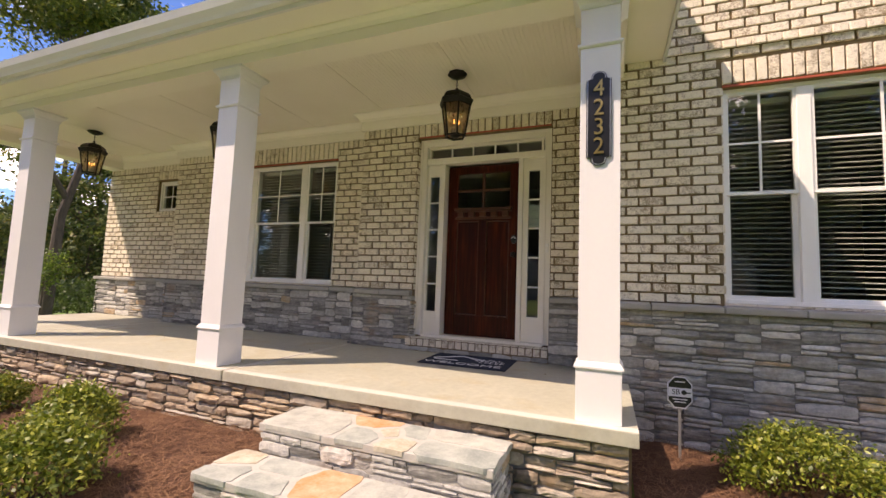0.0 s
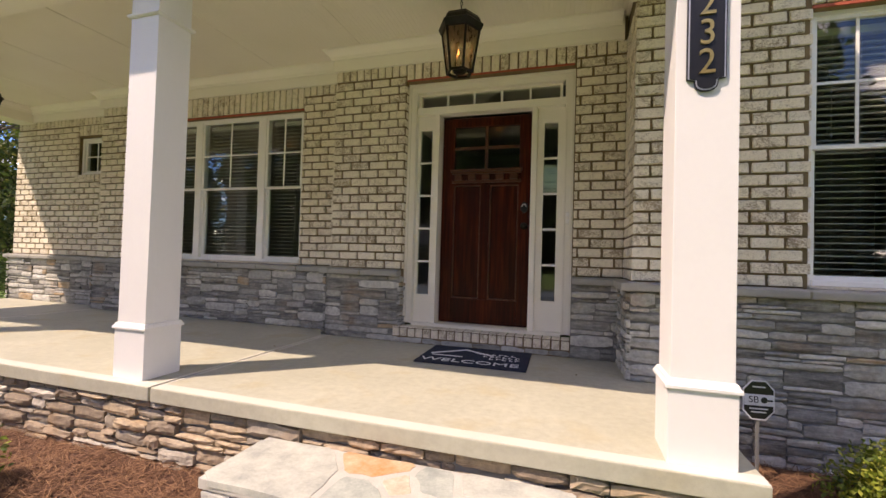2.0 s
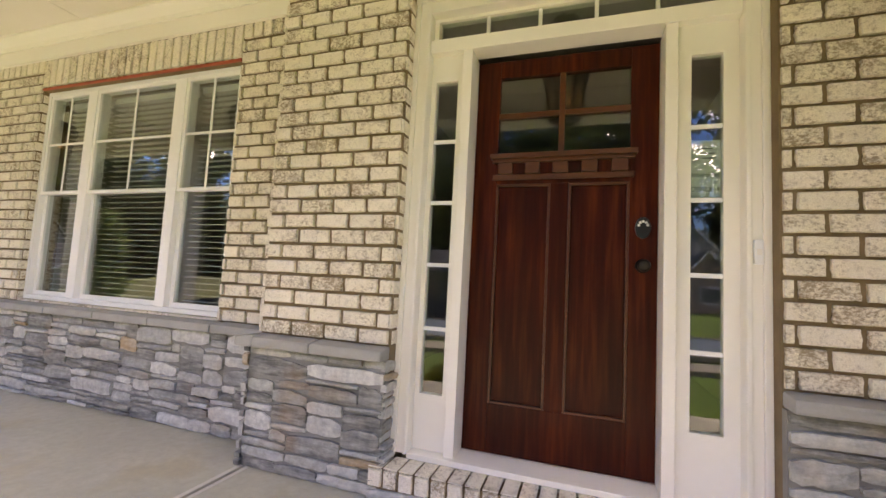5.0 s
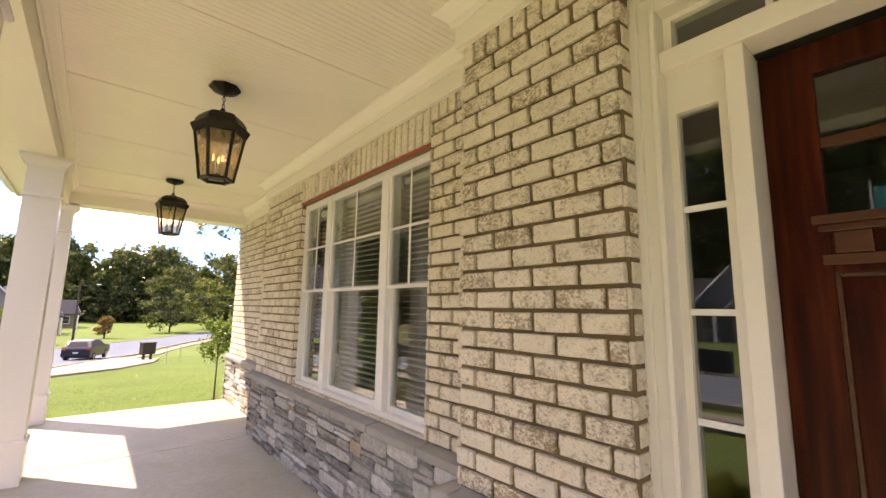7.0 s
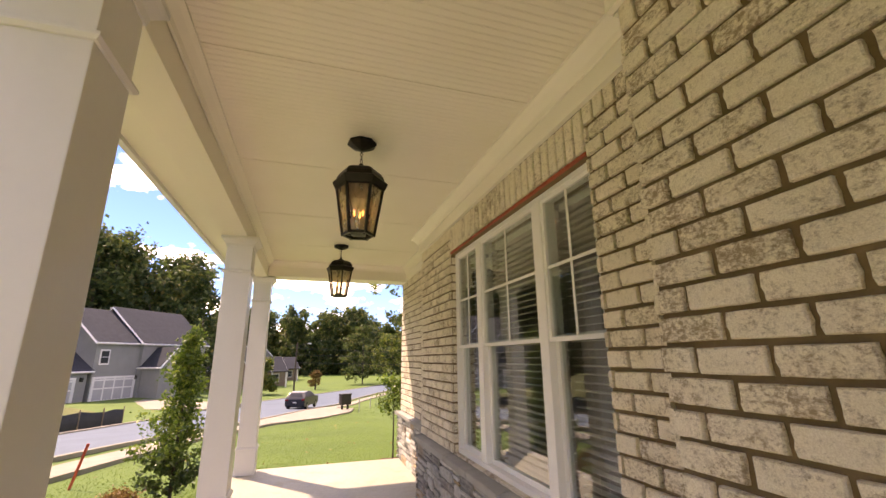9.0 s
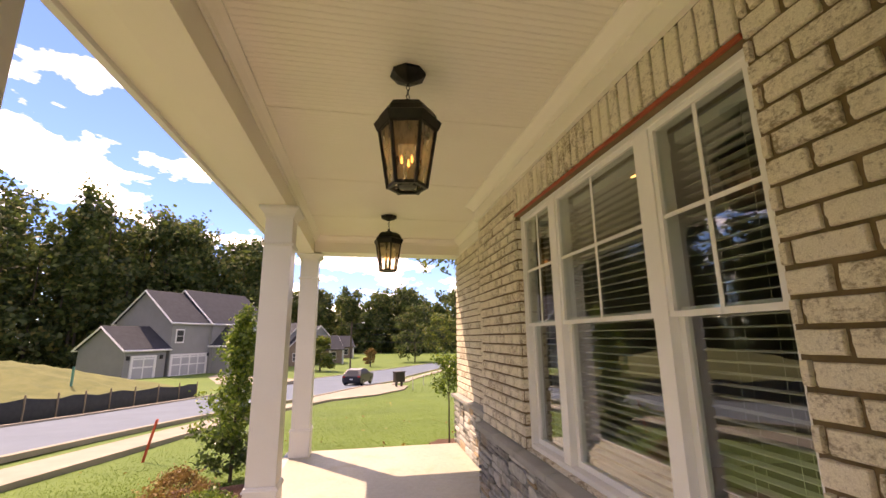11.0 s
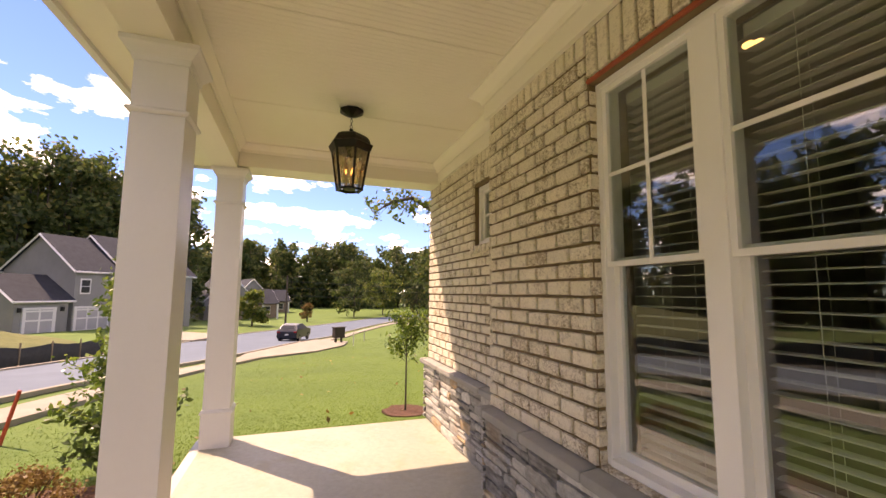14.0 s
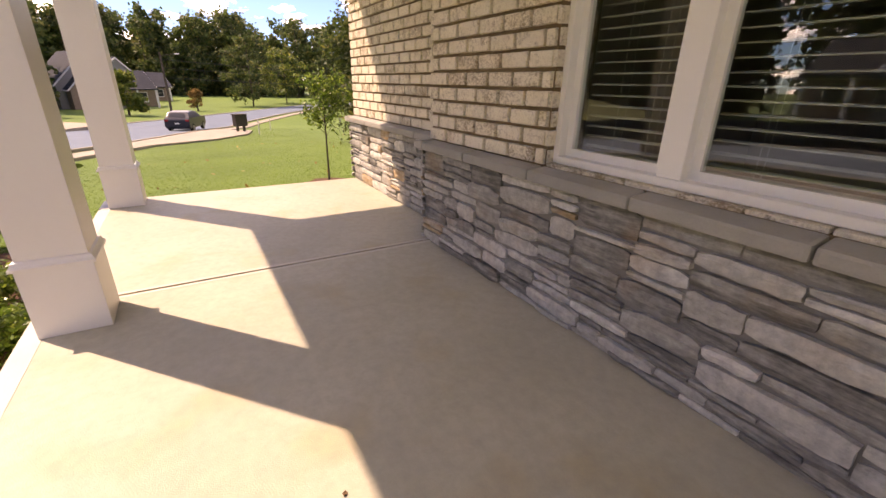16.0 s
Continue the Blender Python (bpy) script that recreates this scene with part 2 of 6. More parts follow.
def lawn_material():
    m, nt, b = nodes_of("lawn")
    big = noise_node(nt, 0.35, 5, 0.6)
    mid = noise_node(nt, 4.0, 5, 0.7)
    fine = noise_node(nt, 60.0, 4, 0.7)
    dry = noise_node(nt, 0.06, 3, 0.5)
    c = ramp_node(nt, big.outputs["Fac"], [(0.3, (0.064, 0.132, 0.013)), (0.7, (0.102, 0.178, 0.020))]).outputs[0]
    c = mix_node(nt, ramp_node(nt, mid.outputs["Fac"], [(0.45, (0, 0, 0)), (0.75, (0.5, 0.5, 0.5))]).outputs[0], c, (0.135, 0.19, 0.027))
    c = mix_node(nt, ramp_node(nt, fine.outputs["Fac"], [(0.35, (0.6, 0.6, 0.6)), (0.6, (0, 0, 0))]).outputs[0], c, (0.075, 0.14, 0.012))
    nt.links.new(c, b.inputs["Base Color"])
    b.inputs["Roughness"].default_value = 0.9
    bump_node(nt, fine.outputs["Fac"], 0.5, 0.015, b)
    return m


BRICK = brick_material()
MORTAR = plain("dark_mortar", (0.16, 0.108, 0.053), (0.25, 0.172, 0.09), 0.95, 8, 150, 0.5, 0.003)
STONE = stone_material("grey_ledgestone", [(0.0, (0.115, 0.112, 0.100)), (0.15, (0.26, 0.257, 0.232)), (0.36, (0.37, 0.365, 0.33)), (0.52, (0.175, 0.172, 0.155)),
                                           (0.66, (0.46, 0.452, 0.41)), (0.86, (0.60, 0.59, 0.54)), (0.965, (0.40, 0.27, 0.14))], (0.52, 0.513, 0.465), 0.3)
STONE_WARM = stone_material("brown_ledgestone", [(0.0, (0.20, 0.150, 0.105)), (0.22, (0.34, 0.255, 0.175)), (0.45, (0.29, 0.250, 0.20)), (0.62, (0.42, 0.315, 0.205)), (0.80, (0.42, 0.38, 0.315)), (0.92, (0.50, 0.46, 0.39))],
                            (0.42, 0.345, 0.25), 0.35)
STONE_MORTAR = plain("grey_stone_mortar", (0.19, 0.185, 0.166), (0.27, 0.263, 0.237), 0.95, 9, 120, 0.6, 0.004)
CAP = plain("cast_sill_stone", (0.29, 0.282, 0.25), (0.38, 0.368, 0.33), 0.85, 5, 140, 0.4, 0.003)
CONCRETE = concrete_material()
WHITE = plain("white_trim_paint", (0.71, 0.69, 0.665), (0.75, 0.735, 0.71), 0.4, 1.5, 40, 0.05, 0.001)
CREAM = plain("cream_trim_paint", (0.84, 0.79, 0.675), (0.87, 0.82, 0.71), 0.42, 1.5, 40, 0.05, 0.001)
VINYL = plain("white_vinyl", (0.84, 0.82, 0.77), (0.87, 0.855, 0.81), 0.45, 2, 30, 0.03, 0.001)
BEAD = ceiling_material()
WOOD = wood_material()
# Lighter and more amber than WOOD, for the door's shelf, dentils, beads and bars.
WOOD_AMBER = plain("lighter_amber_mahogany", (0.050, 0.013, 0.004), (0.125, 0.038, 0.010), 0.36, 9, 70, 0.15, 0.001, 0.0, (0.4, 3, 3))
GLASS = glass_material()
LAMP_GLASS = lamp_glass_material()
BRONZE = plain("oil_rubbed_bronze", (0.012, 0.010, 0.008), (0.030, 0.024, 0.019), 0.42, 12, 90, 0.2, 0.001, 0.6)
BULB = glow_material("candle_bulb", (1.0, 0.46, 0.14), 1.3)
CANDLE = plain("ivory_candle_sleeve", (0.60, 0.50, 0.34), (0.68, 0.58, 0.42), 0.5)
LINTEL = plain("red_primed_steel", (0.36, 0.062, 0.028), (0.46, 0.10, 0.045), 0.6, 9, 70, 0.3, 0.001)
SLAT = plain("white_blind_slat", (0.68, 0.65, 0.59), (0.74, 0.71, 0.65), 0.5, 3, 40, 0.03, 0.001)
ROOM = plain("room_paint", (0.42, 0.39, 0.33), (0.48, 0.44, 0.38), 0.8, 1, 20, 0.05)
ROOM_FLOOR = plain("room_floorboards", (0.10, 0.055, 0.03), (0.16, 0.09, 0.05), 0.4, 4, 40, 0.1, 0.002, 0.0, (1, 9, 1))
MAT_NAVY = plain("navy_mat_pile", (0.010, 0.013, 0.026), (0.018, 0.022, 0.042), 0.95, 20, 400, 0.8, 0.004)
INK_WHITE = plain("white_print", (0.66, 0.66, 0.66), (0.74, 0.74, 0.74), 0.8, 30, 200, 0.2, 0.001)
BLACK = plain("black_enamel", (0.008, 0.008, 0.009), (0.016, 0.016, 0.017), 0.3, 8, 60, 0.05, 0.001)
GOLD = plain("polished_brass", (0.55, 0.38, 0.12), (0.70, 0.52, 0.20), 0.28, 9, 60, 0.1, 0.001, 0.9)
SHINGLE = plain("grey_shingles", (0.045, 0.045, 0.05), (0.085, 0.085, 0.09), 0.9, 3, 25, 0.7, 0.01)
LAWN = lawn_material()
DRY_GRASS = plain("dry_mound_grass", (0.08, 0.10, 0.024), (0.17, 0.172, 0.05), 0.95, 0.9, 30, 0.9, 0.03)
BLADE = leaf_material("grass_blades", [(0.0, (0.070, 0.135, 0.011)), (0.6, (0.102, 0.178, 0.016)), (1.0, (0.145, 0.215, 0.025))], 0.8, 0.45)
SMOOTH_EDGE = plain("trowelled_concrete_edge", (0.50, 0.475, 0.405), (0.60, 0.575, 0.50), 0.7, 2.0, 90, 0.2, 0.002)
ASPHALT = plain("road_asphalt", (0.090, 0.128, 0.165), (0.118, 0.162, 0.205), 0.85, 0.6, 50, 0.4, 0.004)
WALK = plain("pavement_concrete", (0.26, 0.23, 0.172), (0.34, 0.302, 0.23), 0.85, 1.2, 60, 0.4, 0.003)
MULCH = plain("pine_straw_bed", (0.075, 0.032, 0.018), (0.17, 0.080, 0.045), 0.95, 14, 90, 0.9, 0.02)
STRAW = leaf_material("pine_straw_needles", [(0.0, (0.10, 0.045, 0.025)), (0.5, (0.20, 0.095, 0.05)), (1.0, (0.32, 0.17, 0.09))], 0.8, 0.0)
LEAF = leaf_material("shrub_leaves", [(0.0, (0.07, 0.12, 0.012)), (0.5, (0.20, 0.26, 0.03)), (1.0, (0.46, 0.46, 0.08))], 0.45, 0.3)
LEAF_DARK = leaf_material("evergreen_leaves", [(0.0, (0.03, 0.062, 0.016)), (0.6, (0.07, 0.12, 0.028)), (1.0, (0.12, 0.17, 0.045))], 0.35, 0.35)
LEAF_HOLLY = leaf_material("young_holly_leaves", [(0.0, (0.055, 0.11, 0.016)), (0.6, (0.13, 0.215, 0.032)), (1.0, (0.30, 0.38, 0.07))], 0.36, 0.45)
LEAF_TREE = leaf_material("tree_leaves", [(0.0, (0.06, 0.10, 0.018)), (0.6, (0.13, 0.18, 0.03)), (1.0, (0.30, 0.30, 0.06))], 0.5, 0.4)
LEAF_WOODS = leaf_material("woods_leaves", [(0.0, (0.040, 0.066, 0.020)), (0.55, (0.08, 0.12, 0.03)), (0.85, (0.12, 0.15, 0.04)), (1.0, (0.21, 0.19, 0.06))], 0.6, 0.45)
LEAF_FALL = leaf_material("turning_leaves", [(0.0, (0.16, 0.09, 0.03)), (0.6, (0.30, 0.17, 0.05)), (1.0, (0.38, 0.28, 0.08))], 0.6, 0.3)
BARK = plain("bark", (0.045, 0.035, 0.026), (0.10, 0.08, 0.06), 0.95, 12, 60, 0.9, 0.01, 0.0, (1, 1, 0.3))
SIDING = plain("grey_siding", (0.215, 0.222, 0.215), (0.26, 0.266, 0.258), 0.7, 1.0, 20, 0.1, 0.002)
FLAG_MORTAR = plain("pale_step_mortar", (0.36, 0.345, 0.30), (0.50, 0.475, 0.42), 0.95, 6, 90, 0.6, 0.005)


# ---------------------------------------------------------------- mesh helpers
def part(name, bm, material, parent=None, label="", smooth=False):
    """Links a bmesh as one mesh object, under parent where one is given."""
    me = bpy.data.meshes.new(name)
    bm.normal_update()
    bm.to_mesh(me)
    bm.free()
    me.materials.append(material)
    if smooth:
        for p in me.polygons:
            p.use_smooth = True
    ob = new(name, me)
    if parent:
        ob.parent = parent
    if label:
        tagged(ob, label)
    return ob


def boxes(*dims, bevel=0.0):
    """A bmesh of boxes, each x0, x1, y0, y1, z0, z1."""
    bm = bmesh.new()
    for x0, x1, y0, y1, z0, z1 in dims:
        m = Matrix.LocRotScale(((x0 + x1) / 2, (y0 + y1) / 2, (z0 + z1) / 2), None, (abs(x1 - x0), abs(y1 - y0), abs(z1 - z0)))
        bmesh.ops.create_cube(bm, size=1.0, matrix=m)
    if bevel:
        bmesh.ops.bevel(bm, geom=list(bm.edges), offset=bevel, segments=2, affect='EDGES', profile=0.6)
    return bm


def prism(outline, z0, z1, bevel=0.0):
    """A bmesh that pulls an outline in x and y up from z0 to z1."""
    bm = bmesh.new()
    f = bm.faces.new([bm.verts.new((x, y, z0)) for x, y in outline])
    r = bmesh.ops.extrude_face_region(bm, geom=[f])
    bmesh.ops.translate(bm, verts=[v for v in r["geom"] if isinstance(v, bmesh.types.BMVert)], vec=(0, 0, z1 - z0))
    bmesh.ops.recalc_face_normals(bm, faces=list(bm.faces))
    if bevel:
        bmesh.ops.bevel(bm, geom=list(bm.edges), offset=bevel, segments=2, affect='EDGES', profile=0.6)
    return bm


def sweep(profile, path, closed=False):
    """Pulls a profile (side, up) along a level path of (x, y, z); side is to the right of the way."""
    bm = bmesh.new()
    n = len(path)
    rings = []
    for i, p in enumerate(path):
        a = Vector(path[i - 1]) if (i > 0 or closed) else None
        c = Vector(path[(i + 1) % n]) if (i < n - 1 or closed) else None
        p = Vector(p)
        d1 = (p - a).normalized() if a else (c - p).normalized()
        d2 = (c - p).normalized() if c else d1
        s1, s2 = Vector((d1.y, -d1.x, 0)), Vector((d2.y, -d2.x, 0))
        s = (s1 + s2).normalized()
        s = s / max(0.3, s.dot(s1))
        rings.append([bm.verts.new(p + s * u + Vector((0, 0, w))) for u, w in profile])
    m = len(profile)
    for i in range(n if closed else n - 1):
        r, q = rings[i], rings[(i + 1) % n]
        for j in range(m):
            bm.faces.new((r[j], r[(j + 1) % m], q[(j + 1) % m], q[j]))
    if not closed:
        bm.faces.new(rings[0])
        bm.faces.new(rings[-1][::-1])
    bmesh.ops.recalc_face_normals(bm, faces=list(bm.faces))
    return bm


def lathe(profile, sides, turn=0.0):
    """Turns a profile (radius, z) round the z axis."""
    bm = bmesh.new()
    rings = []
    for r, z in profile:
        rings.append([bm.verts.new((r * math.cos(turn + 2 * math.pi * k / sides), r * math.sin(turn + 2 * math.pi * k / sides), z)) for k in range(sides)])
    for a, b in zip(rings, rings[1:]):
        for k in range(sides):
            bm.faces.new((a[k], a[(k + 1) % sides], b[(k + 1) % sides], b[k]))
    bm.faces.new(rings[0][::-1])
    bm.faces.new(rings[-1])
    bmesh.ops.recalc_face_normals(bm, faces=list(bm.faces))
    return bm


def rod(p, q, r0, r1=None, sides=8):
    """A tapered round bar from p to q."""
    bm = bmesh.new()
    p, q = Vector(p), Vector(q)
    d = q - p
    m = Matrix.Translation((p + q) / 2) @ d.to_track_quat('Z', 'Y').to_matrix().to_4x4()
    bmesh.ops.create_cone(bm, cap_ends=True, segments=sides, radius1=r0, radius2=r0 if r1 is None else r1, depth=d.length, matrix=m)
    return bm


def tube(pts, r):
    """One unbroken four-sided tube along a line of points."""
    bm = bmesh.new()
    rings = [[bm.verts.new((x + dx * r, y, z + dz * r)) for dx, dz in ((1, 0), (0, 1), (-1, 0), (0, -1))] for x, y, z in pts]
    for a, b in zip(rings, rings[1:]):
        for k in range(4):
            bm.faces.new((a[k], a[(k + 1) % 4], b[(k + 1) % 4], b[k]))
    bm.faces.new(rings[0])
    bm.faces.new(rings[-1][::-1])
    bmesh.ops.recalc_face_normals(bm, faces=list(bm.faces))
    return bm


def joined(*bms):
    out = bmesh.new()
    for b in bms:
        me = bpy.data.meshes.new("joined")
        b.to_mesh(me)
        b.free()
        out.from_mesh(me)
        bpy.data.meshes.remove(me)
    return out


def thing(name, label, category, at=(0, 0, 0), rz=0.0, group="", kind=""):
    ob = new(name)
    ob.empty_display_size = 0.05
    ob.matrix_basis = pose(*at, 0, 0, rz)
    return tagged(ob, label, category, group, kind)


def soup(name, verts, faces_n, material):
    """A mesh of loose polygons with faces_n corners each, from an array of corners."""
    me = bpy.data.meshes.new(name)
    v = np.asarray(verts, dtype=np.float32).reshape(-1, 3)
    n = len(v)
    k = n // faces_n
    me.vertices.add(n)
    me.vertices.foreach_set("co", v.ravel())
    me.loops.add(n)
    me.loops.foreach_set("vertex_index", np.arange(n, dtype=np.int32))
    me.polygons.add(k)
    me.polygons.foreach_set("loop_start", np.arange(0, n, faces_n, dtype=np.int32))
    me.update(calc_edges=True)
    me.materials.append(material)
    return me


def leaf_quads(rng, centres, size, up=0.3, slim=0.5):
    """Small four-cornered leaves round the given centres."""
    n = len(centres)
    d = rng.normal(size=(n, 3))
    d[:, 2] += up
    d /= np.linalg.norm(d, axis=1)[:, None]
    e = np.cross(d, rng.normal(size=(n, 3)))
    e /= np.linalg.norm(e, axis=1)[:, None]
    f = np.cross(d, e)
    s = (size * rng.uniform(0.6, 1.4, n))[:, None]
    c = np.asarray(centres)
    return np.stack([c - e * s, c - f * s * slim, c + e * s, c + f * s * slim], axis=1)


# ---------------------------------------------------------------- ground and street
def ground_z(x, y):
    z = -0.5 + 0.07 * max(-45.0, min(0.0, x + 9.0))
    mound = 2.4 * math.exp(-(((x + 34) / 8.5) ** 2 + ((y + 23.5) / 8.0) ** 2))
    plot = 1.35 * math.exp(-(((x + 57) / 15.0) ** 2 + ((y + 20) / 13.0) ** 2))
    return z + mound + plot


def build_ground():
    def axis(lo, hi, c):
        near = [c + i * 1.0 for i in range(-34, 35)]
        far = [c + s * 34 * 1.16 ** k for s in (-1, 1) for k in range(1, 24)]
        return sorted(v for v in near + far if lo <= v <= hi)
    xs, ys = axis(-900, 900, -20), axis(-900, 900, -10)
    bm = bmesh.new()
    grid = [[bm.verts.new((x, y, ground_z(x, y) + 0.05 * noise.noise(Vector((x * 0.2, y * 0.2, 0))) - 0.03)) for y in ys] for x in xs]
    for i in range(len(xs) - 1):
        for j in range(len(ys) - 1):
            bm.faces.new((grid[i][j], grid[i + 1][j], grid[i + 1][j + 1], grid[i][j + 1]))
    tagged(part("ground", bm, LAWN, smooth=True), "mown green lawn running down to the street", "ground", kind="structure")


build_ground()


def smooth_line(pts, per=8):
    out = []
    p = [Vector(v) for v in pts]
    p = [p[0] * 2 - p[1]] + p + [p[-1] * 2 - p[-2]]
    for i in range(1, len(p) - 2):
        for k in range(per):
            t = k / per
            a, b, c, d = p[i - 1], p[i], p[i + 1], p[i + 2]
            out.append(0.5 * (2 * b + (c - a) * t + (2 * a - 5 * b + 4 * c - d) * t * t + (3 * b - a - 3 * c + d) * t ** 3))
    return out + [p[-2]]


ROAD_NEAR = smooth_line([(60, -14), (20, -9.6), (0, -7.4), (-13, -5.9), (-20.5, -4.6), (-28.8, -2.1), (-40.7, 0.6), (-50, 3.2), (-59.3, 6.4), (-79, 17.5), (-96, 33), (-106, 60)])
ROAD_FAR = smooth_line([(60, -19), (20, -14.6), (0, -12.4), (-15, -10.7), (-22.5, -9.6), (-31, -8.5), (-44, -7.4), (-52, -6.0), (-59, -3.8), (-76, 6.6), (-100, 27), (-112, 60)])


def side_line(line, off):
    out = []
    for i, p in enumerate(line):
        d = (line[min(i + 1, len(line) - 1)] - line[max(i - 1, 0)]).normalized()
        out.append(p + Vector((-d.y, d.x)) * off)
    return out


def band(name, a, b, lift, material, label, category, thick=0.12, parent=None):
    """A strip of made ground between two lines, laid on the slope."""
    bm = bmesh.new()
    rows = []
    for p, q in zip(a, b):
        zs = [ground_z(p.x, p.y), ground_z(q.x, q.y)]
        rows.append([bm.verts.new((p.x, p.y, zs[0] + lift - thick)), bm.verts.new((p.x, p.y, zs[0] + lift)), bm.verts.new((q.x, q.y, zs[1] + lift)), bm.verts.new((q.x, q.y, zs[1] + lift - thick))])
    for r, s in zip(rows, rows[1:]):
        for j in range(3):
            bm.faces.new((r[j], s[j], s[j + 1], r[j + 1]))
    bmesh.ops.recalc_face_normals(bm, faces=list(bm.faces))
    return tagged(part(name, bm, material, parent), label, category, kind="structure")


ROAD_MID = [(a + b) / 2 for a, b in zip(ROAD_NEAR, ROAD_FAR)]
band("road", ROAD_NEAR, ROAD_FAR, 0.035, ASPHALT, "pale grey asphalt street bending through the lots", "road")
band("kerb", side_line(ROAD_NEAR, -0.2), ROAD_NEAR, 0.10, WALK, "low concrete kerb and gutter along the street", "kerb")
band("kerb_far", ROAD_FAR, side_line(ROAD_FAR, 0.2), 0.10, WALK, "low concrete kerb along the far side", "kerb")
band("pavement", side_line(ROAD_NEAR, -2.15), side_line(ROAD_NEAR, -1.1), 0.07, WALK, "pale concrete footpath beside the street", "pavement")


# ---------------------------------------------------------------- porch floor and steps
SLAB_X0, SLAB_X1, SLAB_Y0 = -8.80, 0.352, -0.077


def porch_floor():
    joints = (-6.556, -2.80)
    edges = (SLAB_X0, *joints, SLAB_X1)
    base = tagged(part("porch_slab", boxes((SLAB_X0 + 0.06, SLAB_X1 - 0.06, SLAB_Y0 + 0.06, 2.5, -0.5, -0.1)), STONE_MORTAR), "broom-finished concrete porch floor in three bays", "porch floor", kind="structure")
    for a, b in zip(edges, edges[1:]):
        part("bay", boxes((a + 0.009, b - 0.009, SLAB_Y0, 2.45, -0.085, 0.0), bevel=0.006), CONCRETE, base)
        part("trowelled_edge", boxes((a + 0.011, b - 0.011, SLAB_Y0 + 0.007, SLAB_Y0 + 0.085, -0.001, 0.0015)), SMOOTH_EDGE, base)
    for x in joints:
        for s in (-1, 1):
            part("joint_edge", boxes((x + s * 0.012, x + s * 0.034, SLAB_Y0 + 0.087, 2.2, -0.001, 0.0015)), SMOOTH_EDGE, base)


porch_floor()


def unit_block(seed, sides, depth, dome, jag):
    """A mesh one metre wide and high, standing proud towards -y, with an uneven outline."""
    rng = random.Random(seed)
    ring = []
    per = sides // 4
    for s in range(4):
        for k in range(per):
            t = -0.5 + (k + (0.12 if k == 0 else rng.uniform(-0.15, 0.15))) / per
            j = rng.uniform(-jag, 0)
            ring.append([(t, -0.5 - j), (0.5 + j, t), (-t, 0.5 + j), (-0.5 - j, -t)][s])
    bm = bmesh.new()
    back = [bm.verts.new((x, 0.0, z)) for x, z in ring]
    mid = [bm.verts.new((x, -depth * rng.uniform(0.62, 0.78), z)) for x, z in ring]
    top = [bm.verts.new((x * dome, -depth * rng.uniform(0.92, 1.08), z * (dome - 0.06))) for x, z in ring]
    n = len(ring)
    for a, b in ((back, mid), (mid, top)):
        for k in range(n):
            bm.faces.new((a[k], a[(k + 1) % n], b[(k + 1) % n], b[k]))
    bm.faces.new(top)
    bmesh.ops.recalc_face_normals(bm, faces=list(bm.faces))
    me = bpy.data.meshes.new("block")
    bm.to_mesh(me)
    bm.free()
    return me


def ledge_block(seed, depth, rough, soft):
    """A split ledge stone one metre wide and high: tapering, ragged outline and a layered face."""
    rng = random.Random(seed)
    nx, nz = 6, 3
    tilt_t, tilt_b = rng.uniform(-0.13, 0.13), rng.uniform(-0.13, 0.13)
    layer = [rng.uniform(0.86, 1.0) for _ in range(nz + 1)]
    ends = [rng.uniform(0.62, 0.95), rng.uniform(0.62, 0.95)]
    bm = bmesh.new()
    grid = []
    for i in range(nx + 1):
        u = -0.5 + i / nx
        k = ends[0] if i == 0 else ends[1] if i == nx else 1.0
        top = (0.5 - max(0.0, tilt_t * u * 2) - rng.uniform(0, rough)) * k
        low = (-0.5 + max(0.0, tilt_b * u * 2) + rng.uniform(0, rough)) * k
        col = []
        for j in range(nz + 1):
            t = j / nz
            rim = i in (0, nx) or j in (0, nz)
            d = depth * (rng.uniform(0.66, 0.86) if rim else layer[j] * rng.uniform(0.94, 1.06))
            bow = (0.02 * rng.uniform(-1, 1) if i in (0, nx) else rng.uniform(-0.03, 0.03))
            col.append(bm.verts.new((u + bow * (0.4 if i in (0, nx) else 1.0), -d, low + (top - low) * t)))
        grid.append(col)
    for i in range(nx):
        for j in range(nz):
            bm.faces.new((grid[i][j], grid[i + 1][j], grid[i + 1][j + 1], grid[i][j + 1]))
    ring = [grid[i][0] for i in range(nx + 1)] + [grid[nx][j] for j in range(1, nz + 1)] + [grid[i][nz] for i in range(nx - 1, -1, -1)] + [grid[0][j] for j in range(nz - 1, 0, -1)]
    back = [bm.verts.new((v.co.x, 0.012, v.co.z)) for v in ring]
    for k in range(len(ring)):
        n = (k + 1) % len(ring)
        bm.faces.new((ring[k], back[k], back[n], ring[n]))
    bmesh.ops.recalc_face_normals(bm, faces=list(bm.faces))
    me = bpy.data.meshes.new("block")
    bm.to_mesh(me)
    bm.free()
    for p in me.polygons:
        p.use_smooth = soft
    return me


def ledge_set(material, count, depth, rough, seed, soft=True):
    out = []
    for i in range(count):
        me = ledge_block(seed + i, depth, rough, soft)
        me.materials.append(material)
        out.append(me)
    return out


def block_set(material, count, sides, depth, dome, jag, seed):
    out = []
    for i in range(count):
        me = unit_block(seed + i, sides, depth, dome, jag)
        me.materials.append(material)
        out.append(me)
    return out


BRICKS = block_set(BRICK, 12, 16, 0.020, 0.962, 0.030, 10)
STONES = ledge_set(STONE, 20, 0.030, 0.11, 40, False)
STONES_WARM = ledge_set(STONE_WARM, 14, 0.055, 0.13, 70, False)


